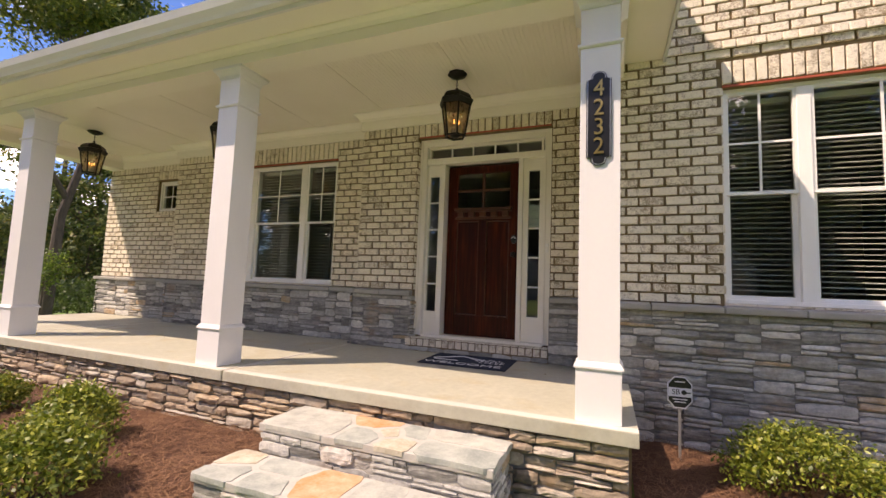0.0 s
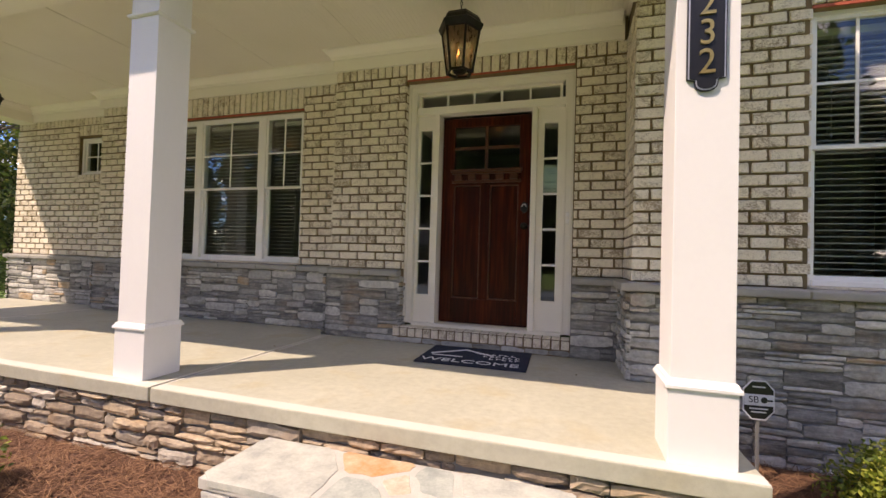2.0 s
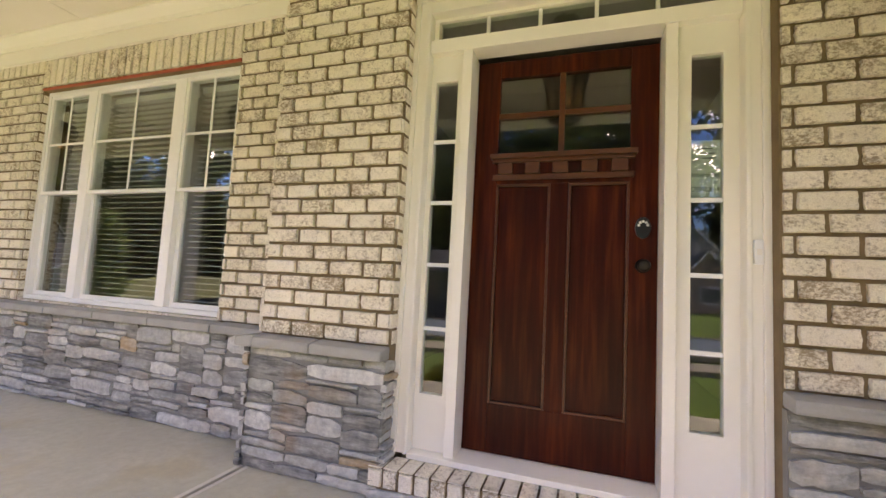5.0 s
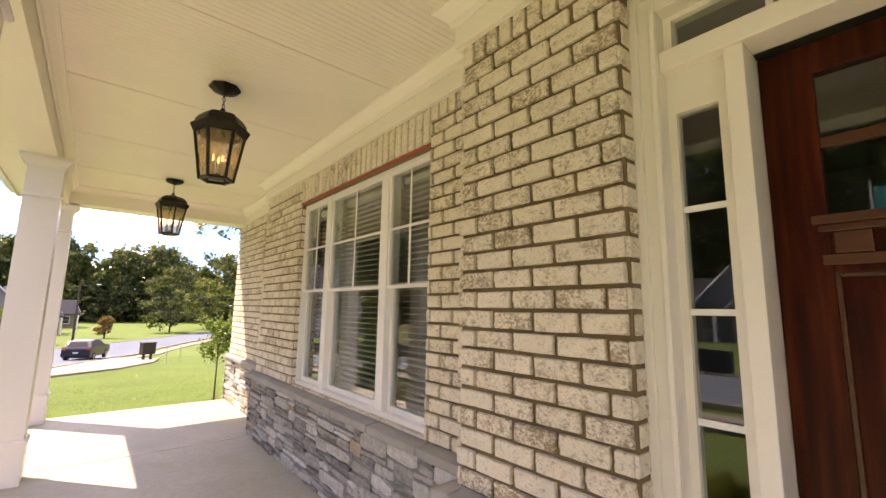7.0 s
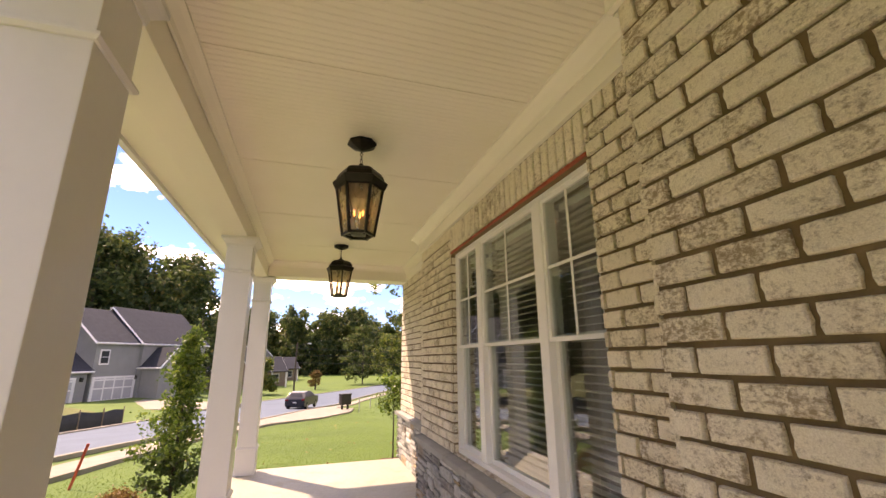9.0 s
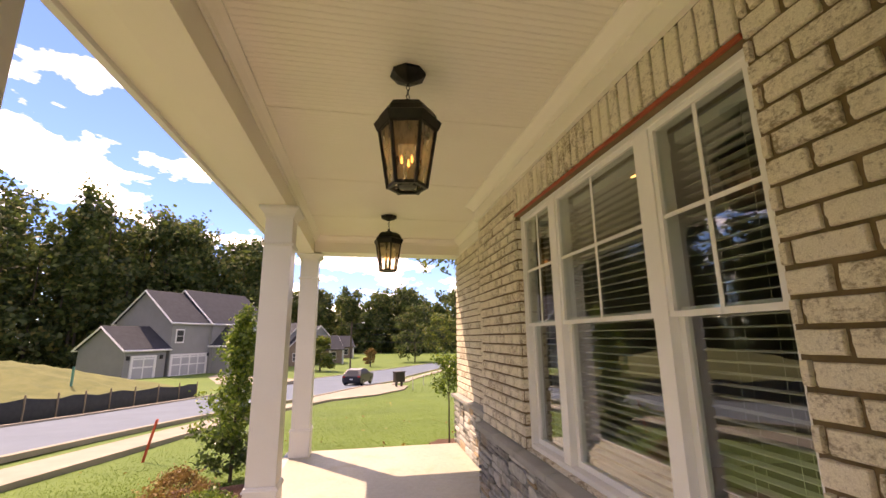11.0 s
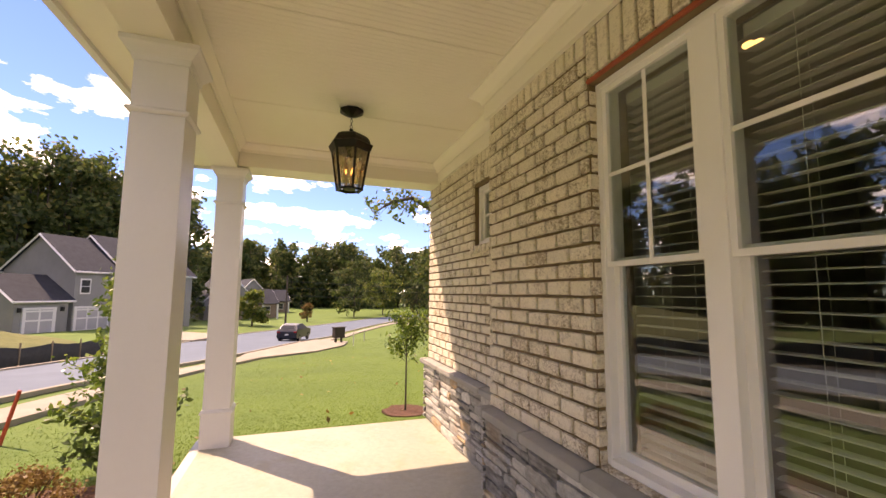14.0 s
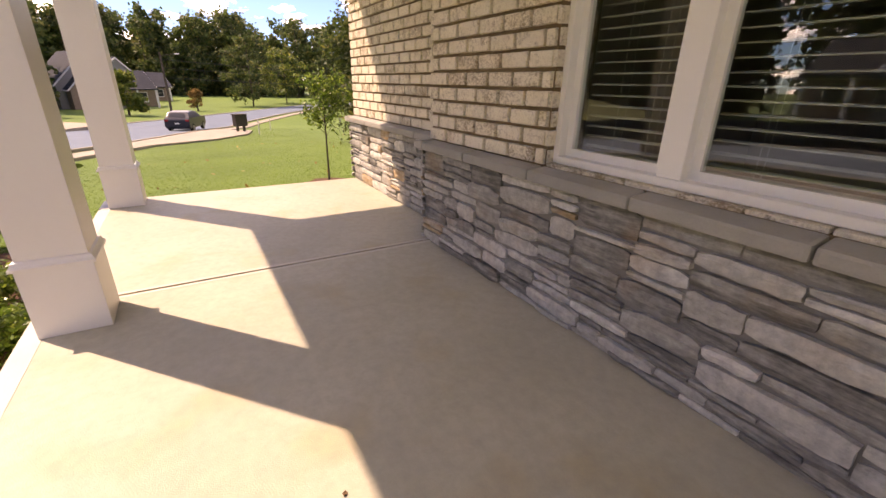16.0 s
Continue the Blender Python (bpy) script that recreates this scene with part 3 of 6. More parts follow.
def lay(parent, name, mesh, m):
    ob = new(name, mesh)
    ob.parent = parent
    ob.matrix_basis = m
    return ob


def side_frame(origin, yaw):
    """Where a wall's face stands: u runs along it, its pieces stand out towards its own -y."""
    return pose(*origin, 0, 0, yaw)


COURSE, BRICK_L, JOINT = 0.0835, 0.2035, 0.0135


def cut_spans(a, b, holes, z0, z1):
    spans = [(a, b)]
    for u0, u1, w0, w1 in holes:
        if z1 > w0 + 0.02 and z0 < w1 - 0.02:
            spans = [s for p, q in spans for s in ((p, min(q, u0)), (max(p, u1), q)) if s[1] - s[0] > 0.012]
    return spans


def lay_bricks(wall, face, u0, u1, z0, z1, holes, rng, phase=0.0):
    i, z = 0, z0
    while z + COURSE * 0.6 < z1:
        off = phase + (0.5 * BRICK_L if i % 2 else 0.0)
        for a, b in cut_spans(u0, u1, holes, z, z + COURSE):
            k = math.floor((a - off) / BRICK_L)
            while off + k * BRICK_L < b:
                p, q = max(a, off + k * BRICK_L), min(b, off + (k + 1) * BRICK_L)
                k += 1
                if q - p > 0.03:
                    m = Matrix.LocRotScale(((p + q) / 2, rng.uniform(-0.002, 0.002), z + COURSE / 2 + rng.uniform(-0.0015, 0.0015)), Euler((0, rng.uniform(-0.006, 0.006), 0)),
                                           (q - p - JOINT * rng.uniform(0.8, 1.2), 1.0, COURSE - JOINT * rng.uniform(0.85, 1.15)))
                    lay(wall, "brick", rng.choice(BRICKS), face @ m)
        i += 1
        z += COURSE


def lay_soldiers(wall, face, u0, u1, z0, z1, rng, w=0.083, out=0.0):
    n = max(1, round((u1 - u0) / w))
    for k in range(n):
        u = u0 + (k + 0.5) * (u1 - u0) / n
        s = Matrix.LocRotScale((u, -out, (z0 + z1) / 2), Euler((0, math.pi / 2 + rng.uniform(-0.015, 0.015), 0)), (z1 - z0 - 0.012, 1.0, (u1 - u0) / n - 0.012))
        lay(wall, "brick", rng.choice(BRICKS), face @ s)


def lay_stones(wall, face, u0, u1, z0, z1, rng, kinds, name="stone", fine=1.0, holes=()):
    def put(a, b, c, d):
        if b - a < 0.03 or d - c < 0.02:
            return
        m = Matrix.LocRotScale(((a + b) / 2, rng.uniform(-0.004, 0.010), (c + d) / 2), Euler((0, rng.uniform(-0.02, 0.02), 0)),
                               (b - a - 0.007, rng.uniform(0.45, 1.15), d - c - 0.005))
        lay(wall, name, rng.choice(kinds), face @ m)
    for ua, ub in cut_spans(u0, u1, holes, z0, z1):
        # lowest gap first, so that the stones bite into one another
        line = [[ua, ub, z0]]
        guard = 0
        while line and guard < 1500:
            guard += 1
            i = min(range(len(line)), key=lambda k: (line[k][2], line[k][0]))
            p, q, z = line[i]
            if z >= z1 - 0.012:
                break
            h = rng.choice((0.032, 0.038, 0.045, 0.052, 0.06, 0.07, 0.082, 0.105)) * fine
            w = min(q - p, rng.uniform(0.10, 0.30) * fine + h * rng.uniform(0.4, 1.5))
            if q - p - w < 0.07:
                w = q - p
            if w > 0.55:
                w *= 0.55
            for near in (line[i - 1][2] if i else None, line[i + 1][2] if i + 1 < len(line) else None):
                if near and abs(z + h - near) < 0.022:
                    h = near - z
            if z1 - z - h < 0.034:
                h = z1 - z
            put(p, p + w, z, z + h)
            line[i:i + 1] = [[p, p + w, z + h]] + ([[p + w, q, z]] if q - p - w > 0.001 else [])
            k = 0
            while k < len(line) - 1:
                if abs(line[k][2] - line[k + 1][2]) < 0.004:
                    line[k][1] = line.pop(k + 1)[1]
                else:
                    k += 1


def lay_caps(wall, face, u0, u1, z0, z1, out, rng):
    """The sloped sill stones that top the ledgestone."""
    n = max(1, round((u1 - u0) / 0.52))
    for k in range(n):
        a, b = u0 + k * (u1 - u0) / n, u0 + (k + 1) * (u1 - u0) / n
        bm = boxes((a + 0.003, b - 0.003, -out, 0.02, z0, z1), bevel=0.013)
        for v in bm.verts:
            if v.co.y < -out + 0.02 and v.co.z > z1 - 0.02:
                v.co.z -= 0.012
        ob = part("sill_stone", bm, CAP, wall)
        ob.matrix_basis = face


def wall_mesh(x0, x1, y0, y1, z0, z1, holes):
    """A thick wall with openings cut clean through it."""
    xs = sorted({x0, x1, *[v for h in holes for v in h[:2] if x0 < v < x1]})
    zs = sorted({z0, z1, *[v for h in holes for v in h[2:] if z0 < v < z1]})
    dims = []
    for a, b in zip(xs, xs[1:]):
        col = []
        for c, d in zip(zs, zs[1:]):
            if any(h[0] <= a and b <= h[1] and h[2] <= c and d <= h[3] for h in holes):
                continue
            if col and abs(col[-1][5] - c) < 1e-6:
                col[-1][5] = d
            else:
                col.append([a, b, y0, y1, c, d])
        dims += col
    return boxes(*dims)


CAP_Z0, CAP_Z1, WALL_TOP = 0.635, 0.70, 2.745
# openings: x0, x1, z0, z1
DOOR_HOLE = (-2.01, -0.40, -0.2, 2.57)
WIN_HOLE = (-5.515, -3.378, 0.70, 2.475)
SMALL_HOLE = (-7.43, -6.89, 1.90, 2.45)
BAY_HOLE = (1.06, 3.205, 0.70, 2.53)


def brick_wall(name, label, x0, x1, y, top, hole, seed, soldier=None, ground=0.0, wall_top=None):
    rng = random.Random(seed)
    wall = tagged(part(name, wall_mesh(x0, x1, y + 0.010, y + 0.24, -0.5, wall_top or 3.6, [hole]), MORTAR), label, "wall", kind="structure")
    low = part("stone_backing", wall_mesh(x0, x1, y - 0.03, y + 0.010, ground, CAP_Z0, [hole]), STONE_MORTAR, wall)
    face = side_frame((0, y + 0.012, 0), 0)
    hh = [hole]
    if soldier:
        hh.append(soldier)
        lay_soldiers(wall, face, soldier[0], soldier[1], soldier[2], soldier[3], rng)
    lay_bricks(wall, face, x0, x1, CAP_Z1, top - 0.115, hh, rng, phase=x0)
    if wall_top is None:
        for a, b in cut_spans(x0, x1, hh, top - 0.115, top):
            lay_soldiers(wall, face, a, b, top - 0.118, top, rng)
    stone_face = side_frame((0, y - 0.03, 0), 0)
    lay_stones(wall, stone_face, x0 - 0.02, x1, ground, CAP_Z0, rng, STONES, holes=hh[:1])
    for a, b in cut_spans(x0 - 0.03, x1, [] if hole[2] > 0.5 else [hole], CAP_Z0, CAP_Z1):
        lay_caps(wall, face, a, b, CAP_Z0, CAP_Z1, 0.10, rng)
    return wall


W_DOOR = brick_wall("wall_entry", "whitewashed brick entry wall over grey ledgestone", -2.80, 0.02, 1.85, WALL_TOP, DOOR_HOLE, 1, (-2.01, -0.40, 2.575, WALL_TOP))
W_WIN = brick_wall("wall_window", "whitewashed brick wall over ledgestone round a triple window", -6.60, -2.80, 2.10, WALL_TOP, WIN_HOLE, 2, (-5.515, -3.378, 2.495, WALL_TOP))
W_END = brick_wall("wall_end", "whitewashed brick end wall with a small square window", -8.80, -6.60, 2.33, WALL_TOP, SMALL_HOLE, 3, (-7.43, -6.89, 2.47, 2.63))
W_BAY = brick_wall("wall_bay", "whitewashed brick bay wall over tall grey ledgestone", 0.02, 4.2, 1.30, 4.6, BAY_HOLE, 4, (1.06, 3.205, 2.55, 2.765), ground=-0.6, wall_top=5.2)


def returns():
    """The short brick sides where the walls step back."""
    rng = random.Random(9)
    for name, x, y0, y1, yaw, flip in (("wall_return_bay", 0.02, 1.30, 1.85, -90, 1), ("wall_return_entry", -2.80, 1.85, 2.10, -90, 1), ("wall_return_window", -6.60, 2.10, 2.33, -90, 1), ("wall_return_end", -8.80, 2.33, 4.0, -90, 1)):
        bm = boxes((x + 0.010, x + 0.1, y0 + 0.012, y1 + 0.15, 0.0, 3.6))
        wall = tagged(part(name, bm, MORTAR), "short whitewashed brick return over grey ledgestone", "wall", kind="structure")
        face = side_frame((x + 0.012, y1, 0), yaw)
        lay_bricks(wall, face, 0.0, y1 - y0 + 0.018, CAP_Z1, WALL_TOP - 0.115, [], rng, 0.06)
        lay_soldiers(wall, face, 0.0, y1 - y0, WALL_TOP - 0.118, WALL_TOP, rng)
        part("stone_backing", boxes((x - 0.03, x + 0.008, y0 - 0.03, y1 - 0.03, 0.0, CAP_Z0)), STONE_MORTAR, wall)
        lay_stones(wall, side_frame((x - 0.03, y1, 0), yaw), 0.03, y1 - y0 + 0.06, 0.0, CAP_Z0, rng, STONES)
        lay_caps(wall, face, 0.0, y1 - y0 + 0.097, CAP_Z0, CAP_Z1, 0.10, rng)
    jamb = tagged(part("wall_return_door", boxes((-2.10, -2.022, 1.865, 2.08, 0.7, 2.7)), MORTAR), "brick jamb beside the front door", "wall", kind="structure")
    lay_bricks(jamb, side_frame((-2.024, 1.862, 0), 90), -0.020, 0.115, CAP_Z1, 2.58, [], rng, 0.0)
    part("stone_backing", boxes((-2.06, -2.013, 1.824, 1.94, 0.152, 0.634)), STONE_MORTAR, jamb)
    lay_stones(jamb, side_frame((-2.014, 1.862, 0), 90), -0.05, 0.082, 0.152, 0.635, rng, STONES, fine=0.9)


returns()


def window_jambs():
    """Brick reveals beside the window frames."""
    rng = random.Random(15)
    for wall, x, y, z1, yaw in ((W_WIN, -5.515, 2.10, 2.475, 90), (W_BAY, 1.06, 1.30, 2.53, 90)):
        lay_bricks(wall, side_frame((x - 0.010, y + 0.005, 0), yaw), -0.014, 0.06, CAP_Z1, z1, [], rng, 0.0)


window_jambs()


def bay_band():
    rng = random.Random(12)
    face = side_frame((0, 1.30, 0), 0)
    lay_soldiers(W_BAY, face, 0.02, 4.2, 2.855, 2.935, rng, 0.105, 0.02)


bay_band()


def front_riser():
    rng = random.Random(21)
    wall = tagged(part("porch_riser", boxes((SLAB_X0 + 0.05, SLAB_X1 - 0.06, -0.01, 0.06, -0.62, -0.087)), MORTAR), "rough brown ledgestone face under the porch floor", "wall", kind="structure")
    lay_stones(wall, side_frame((0, -0.01, 0), 0), SLAB_X0 + 0.05, SLAB_X1 - 0.06, -0.60, -0.09, rng, STONES_WARM, fine=0.85)
    part("end_backing", boxes((SLAB_X1 - 0.06, SLAB_X1 - 0.045, -0.01, 1.34, -0.62, -0.087)), MORTAR, wall)


front_riser()

FLAGS = [plain("flagstone_blue", (0.20, 0.23, 0.205), (0.45, 0.46, 0.40), 0.85, 7, 70, 0.5, 0.004), plain("flagstone_grey", (0.25, 0.265, 0.235), (0.52, 0.505, 0.43), 0.85, 7, 70, 0.5, 0.004),
         plain("flagstone_rust", (0.44, 0.17, 0.035), (0.50, 0.41, 0.28), 0.85, 8, 60, 0.5, 0.004), plain("flagstone_cream", (0.30, 0.255, 0.17), (0.58, 0.54, 0.43), 0.85, 8, 60, 0.5, 0.004)]


def stone_step(x0, x1, y0, y1, z, low, seed, cols):
    rng = random.Random(seed)
    step = tagged(part("stone_step", boxes((x0 + 0.012, x1 - 0.012, y0 + 0.012, y1, z - 0.05, z - 0.002), (x0 + 0.03, x1 - 0.03, y0 + 0.03, y1, low, z - 0.051), bevel=0.006), FLAG_MORTAR), "flagstone step with pale mortar and uneven coloured slabs", "step", "front steps", kind="structure")
    seeds = []
    while len(seeds) < cols:
        c = (rng.uniform(x0 + 0.08, x1 - 0.08), rng.uniform(y0 + 0.06, y1 - 0.06))
        if all(math.hypot(c[0] - d[0], (c[1] - d[1]) * 1.3) > 0.23 for d in seeds) or rng.random() < 0.02:
            seeds.append(c)
    for i, c in enumerate(seeds):
        cell = [(x0, y0), (x1, y0), (x1, y1), (x0, y1)]
        for d in seeds:
            if d is not c:
                mx, my, nx, ny = (c[0] + d[0]) / 2, (c[1] + d[1]) / 2, d[0] - c[0], d[1] - c[1]
                out = []
                for p, q in zip(cell, cell[1:] + cell[:1]):
                    sp, sq = (p[0] - mx) * nx + (p[1] - my) * ny, (q[0] - mx) * nx + (q[1] - my) * ny
                    if sp <= 0:
                        out.append(p)
                    if sp * sq < 0:
                        out.append((p[0] + (q[0] - p[0]) * sp / (sp - sq), p[1] + (q[1] - p[1]) * sp / (sp - sq)))
                cell = out
        cx, cy = sum(p[0] for p in cell) / len(cell), sum(p[1] for p in cell) / len(cell)
        pts = []
        for p, q in zip(cell, cell[1:] + cell[:1]):
            if math.hypot(p[0] - q[0], p[1] - q[1]) < 0.03:
                continue
            for t in (0.12, 0.5, 0.88):
                x, y = p[0] + (q[0] - p[0]) * t, p[1] + (q[1] - p[1]) * t
                r = math.hypot(x - cx, y - cy)
                edge = min(x - x0, x1 - x, y - y0, y1 - y) < 0.004
                k = 1.0 - ((0.0 if edge else 0.014) + rng.uniform(0.0, 0.014)) / max(0.05, r)
                pts.append((cx + (x - cx) * k, cy + (y - cy) * k))
        part("flagstone", prism(pts, z - 0.030, z + rng.uniform(-0.001, 0.004), 0.003), FLAGS[(0, 1, 2, 0, 3, 1, 0, 3, 1)[i % 9]], step)
    lay_stones(step, side_frame((0, y0 + 0.035, 0), 0), x0 + 0.02, x1 - 0.02, low, z - 0.05, rng, STONES, fine=0.8)
    lay_stones(step, side_frame((x1 - 0.035, 0, 0), 90), y0 + 0.03, y1, low, z - 0.05, rng, STONES, fine=0.8)
    return step


stone_step(-1.96, -0.36, -0.52, -0.06, -0.165, -0.55, 5, 8)
stone_step(-2.04, -0.30, -0.93, -0.53, -0.335, -0.60, 8, 8)


# ---------------------------------------------------------------- porch roof, beams and columns
CEIL, BEAM_Z = 2.95, 2.70


def ceiling():
    bm = boxes((SLAB_X0 - 0.02, 0.30, 0.19, 2.45, CEIL, CEIL + 0.05))
    seams = boxes(*[(x - 0.005, x + 0.005, 0.20, 2.44, CEIL - 0.004, CEIL + 0.002) for x in (-1.26, -2.48, -3.70, -4.92, -6.14, -7.36, -8.58)])
    tagged(part("ceiling", joined(bm, seams), BEAD), "cream painted beadboard porch ceiling with thin seams", "ceiling", kind="structure")


ceiling()


def roof():
    beams = tagged(part("porch_beam", boxes((-8.76, 0.30, -0.03, 0.19, BEAM_Z, 2.99), bevel=0.003), CREAM), "cream boxed beam over the porch columns", "beam", kind="structure")
    part("side_beam", boxes((-8.76, -8.43, 0.194, 2.32, BEAM_Z + 0.02, 2.99), bevel=0.003), CREAM, beams)
    part("side_beam", boxes((-0.03, 0.30, 0.194, 1.27, BEAM_Z + 0.02, 2.99), bevel=0.003), CREAM, beams)
    crown = [(0.0, 0.0), (0.0, -0.085), (0.012, -0.085), (0.02, -0.06), (0.05, -0.03), (0.07, -0.015), (0.07, 0.0)]
    inner = [(-0.03, 0.194, CEIL), (-8.43, 0.194, CEIL), (-8.43, 2.29, CEIL)]
    part("crown_moulding", sweep([(u, w) for u, w in crown], inner), CREAM, beams)
    frieze = tagged(part("frieze_board", joined(boxes((-2.825, -0.01, 1.815, 1.845, 2.735, CEIL)), boxes((-6.625, -2.828, 2.065, 2.095, 2.735, CEIL)), boxes((-8.43, -6.628, 2.295, 2.325, 2.735, CEIL)),
                                            boxes((-2.828, -2.80, 1.85, 2.064, 2.735, CEIL)), boxes((-6.628, -6.60, 2.098, 2.294, 2.735, CEIL))), CREAM),
                    "cream frieze board between brick and ceiling", "trim", kind="structure")
    wall_crown = [(0.0, 0.0), (0.0, -0.10), (0.014, -0.10), (0.024, -0.07), (0.06, -0.035), (0.085, -0.018), (0.085, 0.0)]
    path = [(-8.43, 2.294, CEIL), (-6.63, 2.294, CEIL), (-6.63, 2.064, CEIL), (-2.83, 2.064, CEIL), (-2.83, 1.814, CEIL), (-0.03, 1.814, CEIL)]
    part("crown_moulding", sweep(wall_crown, path), CREAM, frieze)
    soffit = tagged(part("soffit", joined(boxes((-9.06, 0.62, -0.34, -0.035, 2.855, 2.88)), boxes((-9.06, -8.77, -0.03, 2.6, 2.855, 2.88)), boxes((0.31, 0.62, -0.03, 1.29, 2.855, 2.88))), CREAM), "cream roof soffit over the porch edge", "soffit", kind="structure")
    part("bed_moulding", sweep([(0.0, 0.0), (0.0, -0.07), (0.012, -0.07), (0.025, -0.04), (0.055, -0.015), (0.055, 0.0)], [(-8.77, -0.034, 2.854), (0.31, -0.034, 2.854)]), CREAM, soffit)
    part("fascia", boxes((-9.08, 0.64, -0.365, -0.342, 2.825, 3.00)), WHITE, soffit)
    part("fascia", boxes((-9.085, -9.062, -0.34, 2.6, 2.825, 3.00)), WHITE, soffit)
    part("fascia", boxes((0.622, 0.645, -0.34, 1.29, 2.825, 3.00)), WHITE, soffit)
    gut = [(0.0, 0.0), (0.05, 0.0), (0.065, 0.025), (0.10, 0.06), (0.115, 0.10), (0.122, 0.118), (0.112, 0.118), (0.10, 0.104), (0.088, 0.064), (0.055, 0.032), (0.045, 0.012), (0.0, 0.012)]
    tagged(part("gutter", sweep(gut, [(-9.11, -0.367, 2.86), (0.66, -0.367, 2.86)]), WHITE), "white metal roof gutter along the porch eave", "gutter", kind="structure")
    bm = bmesh.new()
    for y0, y1, z0, z1 in ((-0.37, 2.6, 3.005, 4.05),):
        vs = [bm.verts.new(p) for p in ((-9.10, y0, z0), (0.655, y0, z0), (0.655, y1, z1), (-9.10, y1, z1), (-9.10, y0, z0 + 0.03), (0.655, y0, z0 + 0.03), (0.655, y1, z1 + 0.03), (-9.10, y1, z1 + 0.03))]
        for f in ((0, 1, 2, 3), (7, 6, 5, 4), (0, 4, 5, 1), (1, 5, 6, 2), (2, 6, 7, 3), (3, 7, 4, 0)):
            bm.faces.new([vs[i] for i in f])
    bmesh.ops.recalc_face_normals(bm, faces=list(bm.faces))
    tagged(part("porch_roof", bm, SHINGLE), "grey shingled lean-to roof over the porch", "roof", kind="structure")
    ends = bmesh.new()
    for x0, x1 in ((-9.06, -9.01), (0.57, 0.62)):
        a = [ends.verts.new((x0, y, z)) for y, z in ((-0.34, 2.88), (2.6, 2.88), (2.6, 4.04), (-0.34, 3.0))]
        b = [ends.verts.new((x1, y, z)) for y, z in ((-0.34, 2.88), (2.6, 2.88), (2.6, 4.04), (-0.34, 3.0))]
        ends.faces.new(a)
        ends.faces.new(b[::-1])
        for k in range(4):
            ends.faces.new((a[k], a[(k + 1) % 4], b[(k + 1) % 4], b[k]))
    bmesh.ops.recalc_face_normals(ends, faces=list(ends.faces))
    tagged(part("gable_board", ends, CREAM), "cream boards that close the porch roof's ends", "trim", kind="structure")


roof()


def house_shell():
    """Plain walls, floor and loft that close the house behind its front."""
    tagged(part("wall_upper", boxes((-6.4, -0.004, 2.7, 2.9, 3.602, 6.2)), SIDING), "grey sided upper front wall of the house", "wall", kind="structure")
    tagged(part("wall_rear", boxes((-8.8, 4.2, 7.0, 7.2, -0.5, 6.2)), SIDING), "plain rear wall of the house", "wall", kind="structure")
    tagged(part("wall_side", boxes((-8.8, -8.6, 4.002, 6.998, -0.5, 4.1), (-6.4, -6.2, 2.902, 6.998, 4.2, 6.2), (-8.8, -8.6, 2.66, 4.0, 3.602, 4.1)), SIDING), "plain side wall of the house", "wall", kind="structure")
    tagged(part("wall_far_side", boxes((4.204, 4.4, 1.30, 7.2, -0.6, 6.2)), SIDING), "plain side wall of the house", "wall", kind="structure")
    tagged(part("house_roof", boxes((-6.8, 4.7, 2.3, 7.5, 6.202, 6.4), (-9.0, -6.402, 2.62, 7.5, 4.102, 4.2), (0.0, 4.7, 1.0, 2.298, 6.202, 6.4)), SHINGLE), "grey shingled house roof", "roof", kind="structure")
    tagged(part("room_floor", boxes((-8.6, 4.1, 2.60, 6.99, 0.05, 0.15), (0.2, 4.1, 1.56, 2.595, 0.05, 0.15)), ROOM_FLOOR), "dark wooden floor of the front rooms", "floor", kind="structure")
    tagged(part("room_ceiling", boxes((-8.6, 4.1, 2.60, 6.99, 2.9, 3.0), (0.2, 4.1, 1.56, 2.595, 2.9, 3.0)), ROOM), "plain ceiling of the front rooms", "ceiling", kind="structure")
    tagged(part("room_wall", boxes((-8.6, 4.1, 6.2, 6.3, 0.152, 2.898), (-2.9, -2.8, 2.66, 6.19, 0.152, 2.898), (0.02, 0.12, 2.2, 6.19, 0.152, 2.898), (-6.6, -6.5, 2.66, 6.19, 0.152, 2.898)), ROOM), "plain inner walls of the front rooms", "wall", kind="structure")


house_shell()


def square_ring(half, z, prof):
    """A mitred moulding round a square post."""
    pts = [(-half, -half, z), (-half, half, z), (half, half, z), (half, -half, z)]
    return sweep([(-u, w) for u, w in prof], pts, closed=True)


def porch_column(at):
    c = thing("porch_column", "square white boxed porch column with a plinth", "column", at, group="porch columns")
    part("plinth", boxes((-0.130, 0.130, -0.130, 0.130, 0.0, 0.315), bevel=0.004), WHITE, c)
    part("plinth_moulding", square_ring(0.117, 0.315, [(0.0, 0.0), (0.024, 0.0), (0.024, 0.012), (0.016, 0.022), (0.012, 0.034), (0.0, 0.04)]), WHITE, c)
    part("shaft", boxes((-0.119, 0.119, -0.119, 0.119, 0.316, 2.62), bevel=0.003), WHITE, c)
    part("neck_moulding", square_ring(0.116, 2.335, [(0.0, 0.0), (0.012, 0.0), (0.022, 0.010), (0.022, 0.020), (0.012, 0.028), (0.0, 0.032)]), WHITE, c)
    part("capital", square_ring(0.114, 2.60, [(0.0, 0.0), (0.012, 0.0), (0.018, 0.03), (0.045, 0.062), (0.058, 0.074), (0.058, 0.099), (0.0, 0.099)]), WHITE, c)
    return c


